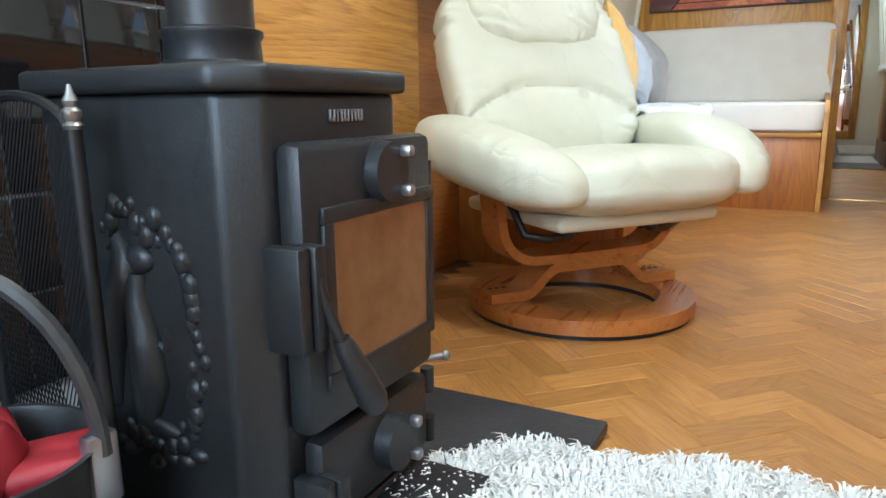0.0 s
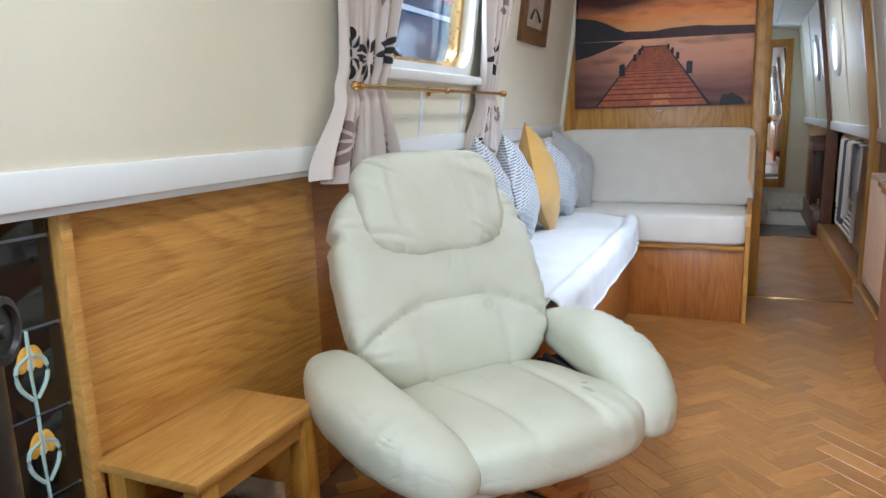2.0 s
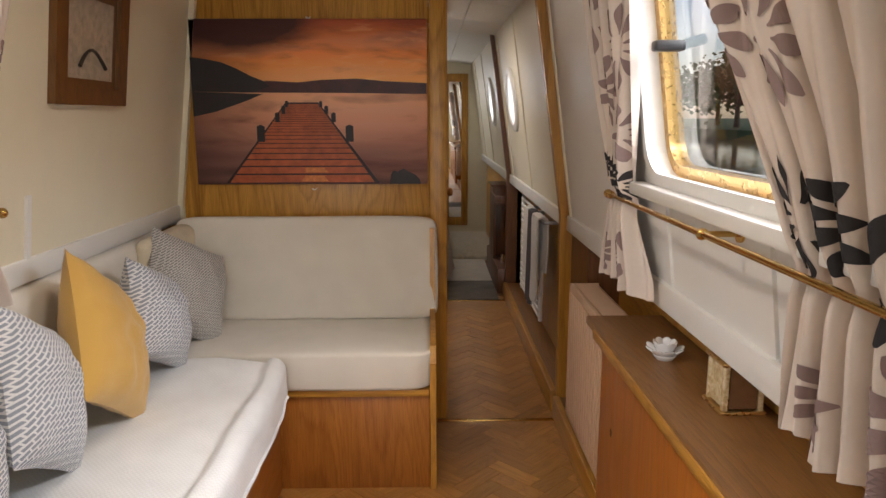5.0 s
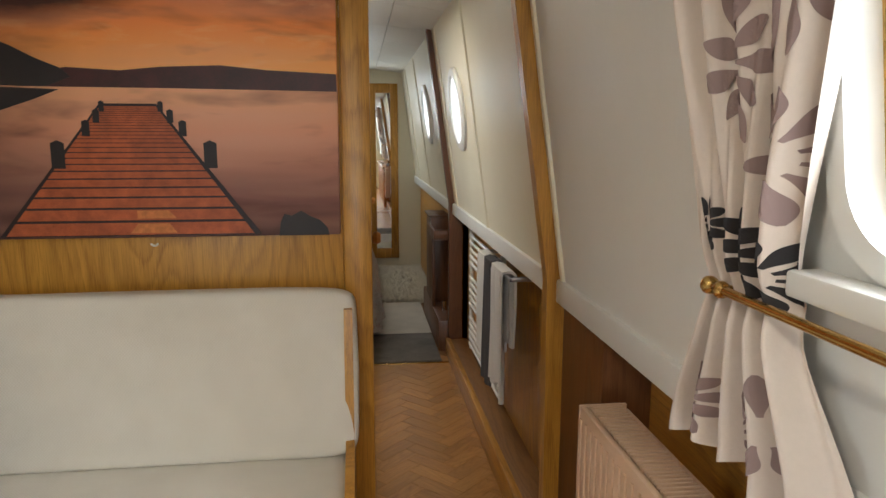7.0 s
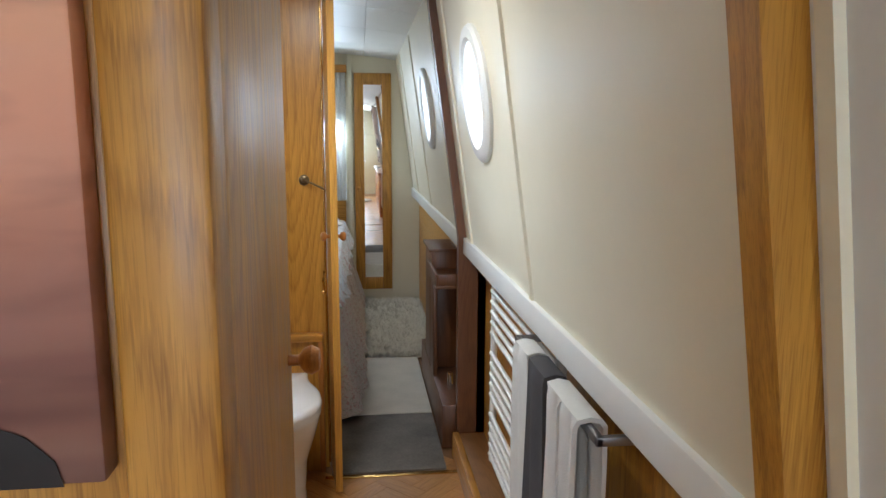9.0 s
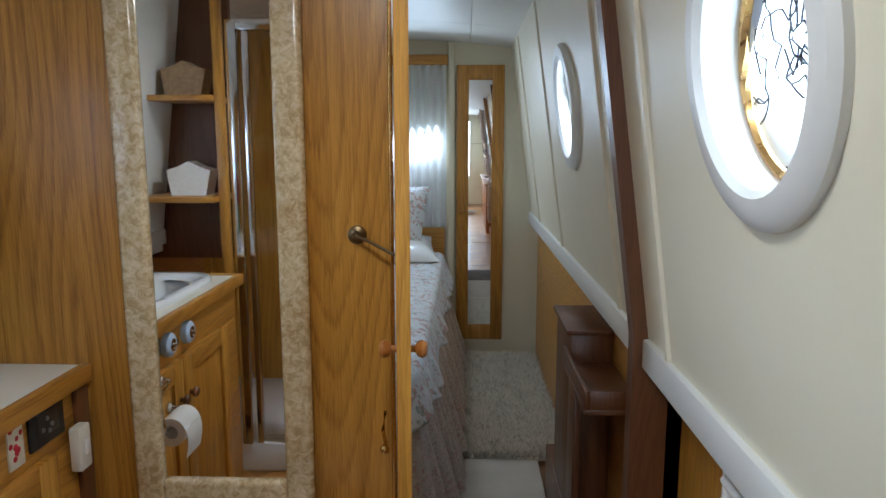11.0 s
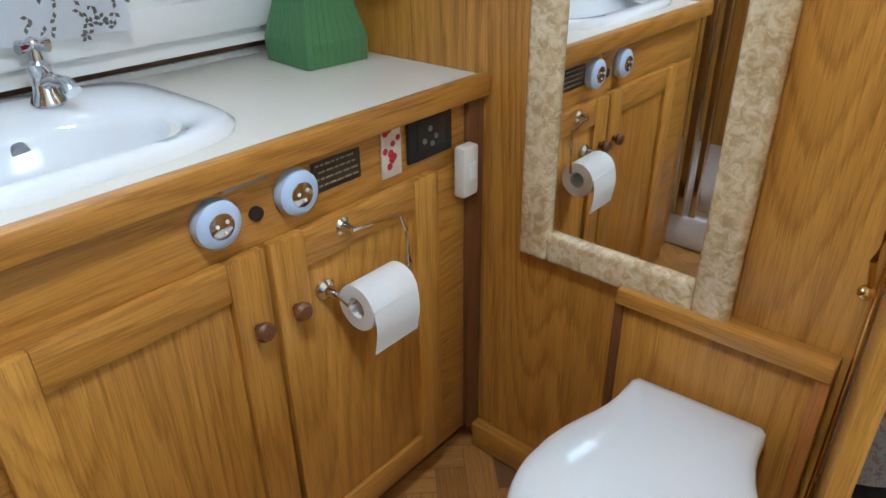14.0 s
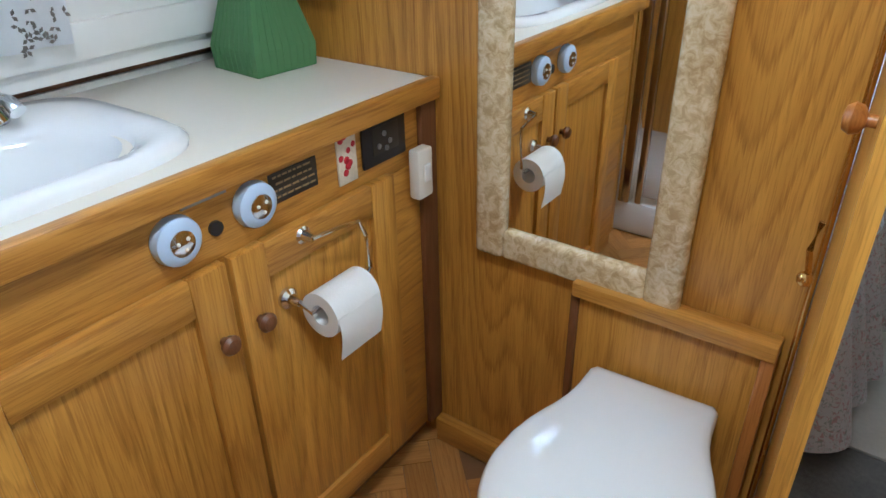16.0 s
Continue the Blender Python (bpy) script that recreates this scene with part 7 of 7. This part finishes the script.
# small print cafe curtain in the bathroom window
bc = thing("bath_curtain", (-0.9, 5.62, 1.05), "short white curtain with a grey sprig print", "curtain")
bm = bmesh.new()
sheet(bm, lambda u, v: Vector((xl(max(1.02 + 0.55 * v, 0.95)) + 0.035 + 0.012 * math.sin(u * 46) * (0.6 + 0.4 * v), 5.46 + 0.57 * u, 1.0 + 0.55 * v)), 110, 10)
part("cloth", bm, "net", bc, angle=180)
rnd = random.Random(9)
bm = bmesh.new()
for k in range(420):
    u, v = rnd.random(), rnd.random()
    a = rnd.uniform(0, 6.28)
    c = Vector((xl(1.02 + 0.55 * v) + 0.0375 + 0.012 * math.sin(u * 46) * (0.6 + 0.4 * v), 5.46 + 0.57 * u, 1.0 + 0.55 * v))
    for j in range(2):
        d = Vector((0.12, math.cos(a + j * 2), math.sin(a + j * 2))) * 0.011
        e = Vector((0, -d.z, d.y)) * 0.3
        vv = [bm.verts.new(c + x) for x in (Vector((0, 0, 0)), d * 0.5 + e, d, d * 0.5 - e)]
        bm.faces.new(vv)
ob = part("sprig_print", bm, "mat_grey", bc, smooth=False)
ob["kind"] = "stuff"

# shelves and shower at the near end of the bathroom
for z in (1.16, 1.55):
    sh = tagged(block("wall_shelf", (-0.93, 5.050, z), (-0.60, 5.310 if z < 1.4 else 5.270, z + 0.022), "oak_x", None, 0.003), "oak corner shelf above the vanity", "shelf", "corner shelves")
solid("shower_post", (-0.60, 5.210, 0), (-0.565, 5.245, 2.0), "oak", "oak post beside the shower", "post", 0.003)
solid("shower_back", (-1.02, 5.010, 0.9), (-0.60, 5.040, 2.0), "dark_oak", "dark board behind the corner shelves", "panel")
shw = thing("shower_enclosure", (-0.45, 4.970, 0), "chrome framed shower door over a white tray", "shower")
block("tray", (-0.98, YB + 0.06, 0), (-0.30, 5.200, 0.13), "porcelain", shw, 0.015)
block("frame_post", (-0.56, 5.170, 0.13), (-0.515, 5.215, 1.85), "chrome", shw, 0.006)
block("frame_post", (-0.50, 5.175, 0.13), (-0.475, 5.200, 1.82), "chrome", shw, 0.004)
block("top_rail", (-0.56, 5.175, 1.82), (-0.30, 5.210, 1.86), "chrome", shw, 0.004)
block("door_glass", (-0.475, 5.182, 0.16), (-0.32, 5.188, 1.82), "glass", shw, 0)
block("frame_post", (-0.32, 5.170, 0.13), (-0.29, 5.205, 1.86), "chrome", shw, 0.004)
bm = bmesh.new()
tube(bm, [(-0.40, 5.070, 1.75), (-0.40, 5.060, 1.3), (-0.38, 5.060, 1.12), (-0.36, 5.070, 1.08), (-0.37, 5.070, 1.2)], 0.006, 8)
part("shower_hose", bm, "chrome", shw)
for z, mat, nm, lab in ((1.182, "enamel", "white_planter", "white scalloped metal planter on the shelf"), (1.572, "basket", "woven_basket", "small woven basket on the upper shelf")):
    o = thing(nm, (-0.75, 5.190, z), lab, "basket")
    bm = bmesh.new()
    prism(bm, [(-0.80, 5.130, z), (-0.66, 5.130, z), (-0.64, 5.120, z + 0.10), (-0.69, 5.120, z + 0.115), (-0.73, 5.120, z + 0.135), (-0.77, 5.120, z + 0.115), (-0.82, 5.120, z + 0.10)], (0, 0.09, 0))
    part("body", bm, mat, o, smooth=False)
    if nm == "white_planter":
        for k in range(2):
            block("text_line", (-0.765, 5.210, z + 0.04 + 0.025 * k), (-0.695, 5.211, z + 0.05 + 0.025 * k), "plaque", o, 0)

# ---- bedroom ----
bed = thing("bed", (-0.3, 8.3, 0), "bed with a pale blue floral quilt hanging to the floor", "bed")
block("base", (-0.98, 7.02, 0), (0.19, YE - 0.02, 0.48), "coverlet", bed, 0.01)
bm = bmesh.new()
box(bm, (-0.98, 6.98, 0.48), (0.21, YE - 0.04, 0.66), 0.05, 4)
part("mattress", bm, "coverlet", bed)


def bed_rim(t):
    """A point and outward direction on the edge of the bed: t 0 at the hull side of the foot, 1 at the head."""
    foot, side, r = 1.05, 2.25, 0.10
    q = t * (foot + side + 1.571 * r)
    if q < foot:
        return Vector((-0.94 + q, 6.955, 0)), Vector((0, -1, 0))
    q -= foot
    if q < 1.571 * r:
        a = q / r
        return Vector((0.11 + r * math.sin(a), 7.055 - r * math.cos(a), 0)), Vector((math.sin(a), -math.cos(a), 0))
    q -= 1.571 * r
    return Vector((0.21, 7.055 + q, 0)), Vector((1, 0, 0))


def valance(u, v):
    p, d = bed_rim(u)
    k = 1 - v
    fold = 0.026 * k ** 0.7 * (math.sin(u * 175) + 0.5 * math.sin(u * 77 + 1.3))
    q = p + d * (0.012 + 0.13 * k + fold)
    return Vector((q.x, q.y, 0.05 + 0.53 * v + 0.012 * math.sin(u * 175) * k))


bm = bmesh.new()
sheet(bm, valance, 420, 14)
part("valance", bm, "quilt_side", bed, "ruffled valance with a small flower print", angle=180)


def quilt(u, v):
    p, d = bed_rim(u)
    w = 0.010 * noise.noise(Vector((p.x * 6, p.y * 4, v * 4)))
    if v < 0.45:
        k = v / 0.45
        q = p + d * (0.03 + 0.045 * (1 - k) + 0.016 * math.sin(u * 70 + 2 * math.sin(u * 31)) * (1 - k))
        return Vector((q.x, q.y, 0.55 + 0.11 * k + 0.015 * math.sin(u * 40) * (1 - k) + w))
    k = (v - 0.45) / 0.55
    a = min(1.0, k / 0.25) * math.pi / 2
    inner = max(0.0, k - 0.25) / 0.75
    q = p + d * (0.03 - 0.04 * (1 - math.cos(a))) - d * 0.35 * inner
    return Vector((q.x, q.y, 0.66 + 0.04 * math.sin(a) + w + 0.01 * inner))


bm = bmesh.new()
sheet(bm, quilt, 300, 30, 0.008)
part("quilt", bm, "quilt", bed, "pale blue quilt with a small flower print", angle=180)
bm = bmesh.new()
pillow(bm, pose(-0.1, 9.15, 0.92, 70, 0, -20), 0.5, 0.45, 0.16)
tagged(part("pillow", bm, "quilt"), "patterned pillow leaning at the head of the bed", "pillow")
bm = bmesh.new()
pillow(bm, pose(-0.1, 9.02, 0.76, 12, 0, 10), 0.6, 0.42, 0.16)
tagged(part("pillow", bm, "porcelain"), "plain white pillow lying on the bed", "pillow")
hd = tagged(block("headboard", (-0.95, YE - 0.035, 0.4), (0.24, YE - 0.012, 0.85), "oak_x", None, 0.004), "low oak headboard at the end bulkhead", "headboard")
nc = thing("net_curtain", (0.05, YE - 0.06, 0.85), "white gathered curtain under an oak pelmet", "curtain")
bm = bmesh.new()
sheet(bm, lambda u, v: Vector((-0.35 + 0.60 * u, YE - 0.06 + 0.014 * math.sin(u * 75), 0.86 + 1.0 * v)), 140, 6)
part("cloth", bm, "net", nc, angle=180)
block("pelmet", (-0.4, YE - 0.09, 1.86), (0.26, YE - 0.0, 1.92), "oak_x", nc, 0.003)
mdoor = thing("mirror_door", (0.46, YE - 0.02, 0.1), "narrow oak cupboard door with a mirror panel", "door")
AX0, AX1, AZ0, AZ1 = 0.315, 0.612, 0.11, 1.865
for nm, lo, hi in (("stile", (AX0, YE - 0.022, AZ0), (AX0 + 0.075, YE - 0.001, AZ1)), ("stile", (AX1 - 0.075, YE - 0.022, AZ0), (AX1, YE - 0.001, AZ1)), ("rail", (AX0 + 0.075, YE - 0.021, AZ0), (AX1 - 0.075, YE - 0.001, AZ0 + 0.10)), ("rail", (AX0 + 0.075, YE - 0.021, AZ1 - 0.09), (AX1 - 0.075, YE - 0.001, AZ1))):
    block(nm, lo, hi, "oak", mdoor, 0.003)
for k in range(4):
    z0 = AZ0 + 0.10 + (AZ1 - AZ0 - 0.19) * k / 4
    block("mirror_tile", (AX0 + 0.075, YE - 0.012, z0 + 0.001), (AX1 - 0.075, YE - 0.006, z0 + (AZ1 - AZ0 - 0.19) / 4 - 0.001), "mirror", mdoor, 0)
bm = bmesh.new()
ball(bm, (AX0 + 0.03, YE - 0.035, 0.95), 0.016)
part("knob", bm, "oak", mdoor)
solid("bedroom_jamb", (0.262, YE - 0.05, 0), (0.30, YE, 2.0), "cream", "cream jamb beside the mirror door", "trim", 0.003)

bx = thing("radiator_cover", (0.72, 7.0, 0), "brown wooden radiator cover with a tray shelf", "radiator cover")
block("case", (0.705, 7.10, 0.20), (0.835, 7.42, 0.80), "dark_oak", bx, 0.004)
block("top_board", (0.69, 7.09, 0.80), (0.835, 7.43, 0.815), "dark_oak", bx, 0.003)
block("shelf_tray", (0.68, 6.70, 0.70), (0.835, 7.098, 0.715), "dark_oak", bx, 0.003)
block("tray_edge", (0.68, 6.70, 0.715), (0.692, 7.098, 0.765), "dark_oak", bx, 0.003)
block("tray_edge", (0.692, 6.70, 0.715), (0.835, 6.712, 0.765), "dark_oak", bx, 0.003)
block("tray_leg", (0.70, 6.98, 0.20), (0.72, 7.098, 0.70), "dark_oak", bx, 0.003)
bm = bmesh.new()
cyl(bm, (0.76, 6.80, 0.20), (0.76, 6.80, 0.28), 0.014)
part("valve", bm, "chrome", bx)

mat_ = tagged(block("door_mat", (0.225, YP - 0.08, 0.0), (0.695, 6.98, 0.012), "mat_grey", None, 0.004), "dark grey ribbed mat past the doorway", "mat")
rn = tagged(block("runner_rug", (0.235, 6.985, 0.0), (0.695, 7.86, 0.014), "runner", None, 0.005), "pale cotton runner with a fringe", "rug")
sr = thing("shag_rug", (0.45, 8.6, 0), "cream shaggy rug on the bedroom floor", "rug")
block("backing", (0.20, 7.87, 0.0), (0.825, YE - 0.05, 0.012), "rug_bed", sr, 0.004)
rnd = random.Random(6)
vs, fs = [], []
for k in range(30000):
    p = Vector((rnd.uniform(0.21, 0.82), rnd.uniform(7.87, YE - 0.06), 0.011))
    a = noise.noise(p * 14) * 2 + rnd.uniform(-2.6, 2.6)
    L = rnd.uniform(0.025, 0.05)
    d = Vector((math.cos(a), math.sin(a), 0))
    w = Vector((-d.y, d.x, 0)) * 0.0045
    n = len(vs)
    vs += [p - w, p + w, p + d * L * 0.8 + Vector((0, 0, L * rnd.uniform(0.6, 1.0)))]
    fs.append((n, n + 1, n + 2))
me = bpy.data.meshes.new("pile")
me.from_pydata(vs, [], fs)
me.materials.append(M["rug_bed"])
ob = new("shag", me)
ob.parent, ob.matrix_parent_inverse = sr, Matrix.Translation(-Vector(sr.location))
ob["kind"] = "stuff"

# ceiling lamps
for y in (0.6, 2.6, 5.6, 8.2):
    x = -0.08 if y != 5.6 else 0.12
    cl_ = thing("ceiling_lamp", (x, y, 1.97), "flat round brass ceiling lamp", "lamp", "ceiling lamps")
    bm = bmesh.new()
    lathe(bm, (x, y, 1.945), [(0.10, 0.0), (0.105, 0.012), (0.10, 0.06), (0.085, 0.06), (0.09, 0.012)], 32)
    part("rim", bm, "brass", cl_)

# ---- herringbone floor blocks ----
blk = [o for o in scene.objects if o.name == "floor"][0]
BL, BW = 0.21, 0.07
bm = bmesh.new()
box(bm, (-BL / 2 + 0.0006, -BW / 2 + 0.0006, -0.006), (BL / 2 - 0.0006, BW / 2 - 0.0006, 0.0), 0)
top = [e for e in bm.edges if all(v.co.z > -0.001 for v in e.verts)]
bmesh.ops.bevel(bm, geom=top, offset=0.0012, segments=1, affect="EDGES")
bmesh.ops.recalc_face_normals(bm, faces=bm.faces)
me_b = bpy.data.meshes.new("floor_block")
bm.to_mesh(me_b)
bm.free()
me_b.materials.append(M["block"])
cells = []
for i in range(-60, 90):
    for j in range(-70, 70):
        # two blocks at right angles, stepped along the diagonal
        for hor in (0, 1):
            if hor:
                a, b = i * BW + BL / 2 + j * 2 * BL * 0.5 + j * 0.0, i * BW + BW / 2 - j * BL
            else:
                a, b = i * BW + BW / 2 + j * BL, i * BW + BW + BL / 2 - j * BL
            x, y = (a - b) * 0.70711, (a + b) * 0.70711
            if -0.95 < x < 0.80 and -0.9 < y < YP - 0.03:
                if x < -0.42 and 1.98 < y < YB or x < 0.1 and YB - 0.55 < y < YB or x < -0.55 and y > YB or x < -0.2 and y < 0.6:
                    continue
                cells.append((x, y, hor))
near = sorted(cells, key=lambda c: abs(c[1] - 2.35))[:300]
rest = [c for c in cells if c not in set(near)]
for x, y, hor in near:
    o = new("floor_block", me_b)
    o.parent = blk
    o.location, o.rotation_euler = (x, y, 0.0), (0, 0, radians(45 if hor else -45))
for way, mat in ((1, "block_rising"), (0, "block_falling")):
    vs, fs = [], []
    for x, y, hor in rest:
        if hor != way:
            continue
        m = pose(x, y, 0, 0, 0, 45 if hor else -45)
        k = len(vs)
        g = [(sx * (BL / 2 - 0.0008), sy * (BW / 2 - 0.0008), z) for z in (-0.006, 0.0) for sx, sy in ((-1, -1), (1, -1), (1, 1), (-1, 1))]
        vs += [m @ Vector(p) for p in g]
        fs += [(k + 4, k + 5, k + 6, k + 7)] + [(k + q, k + (q + 1) % 4, k + 4 + (q + 1) % 4, k + 4 + q) for q in range(4)]
    me = bpy.data.meshes.new("floor_blocks")
    me.from_pydata(vs, [], fs)
    me.materials.append(M[mat])
    ob = new("floor_blocks", me)
    ob.parent = blk
    ob["kind"] = "stuff"
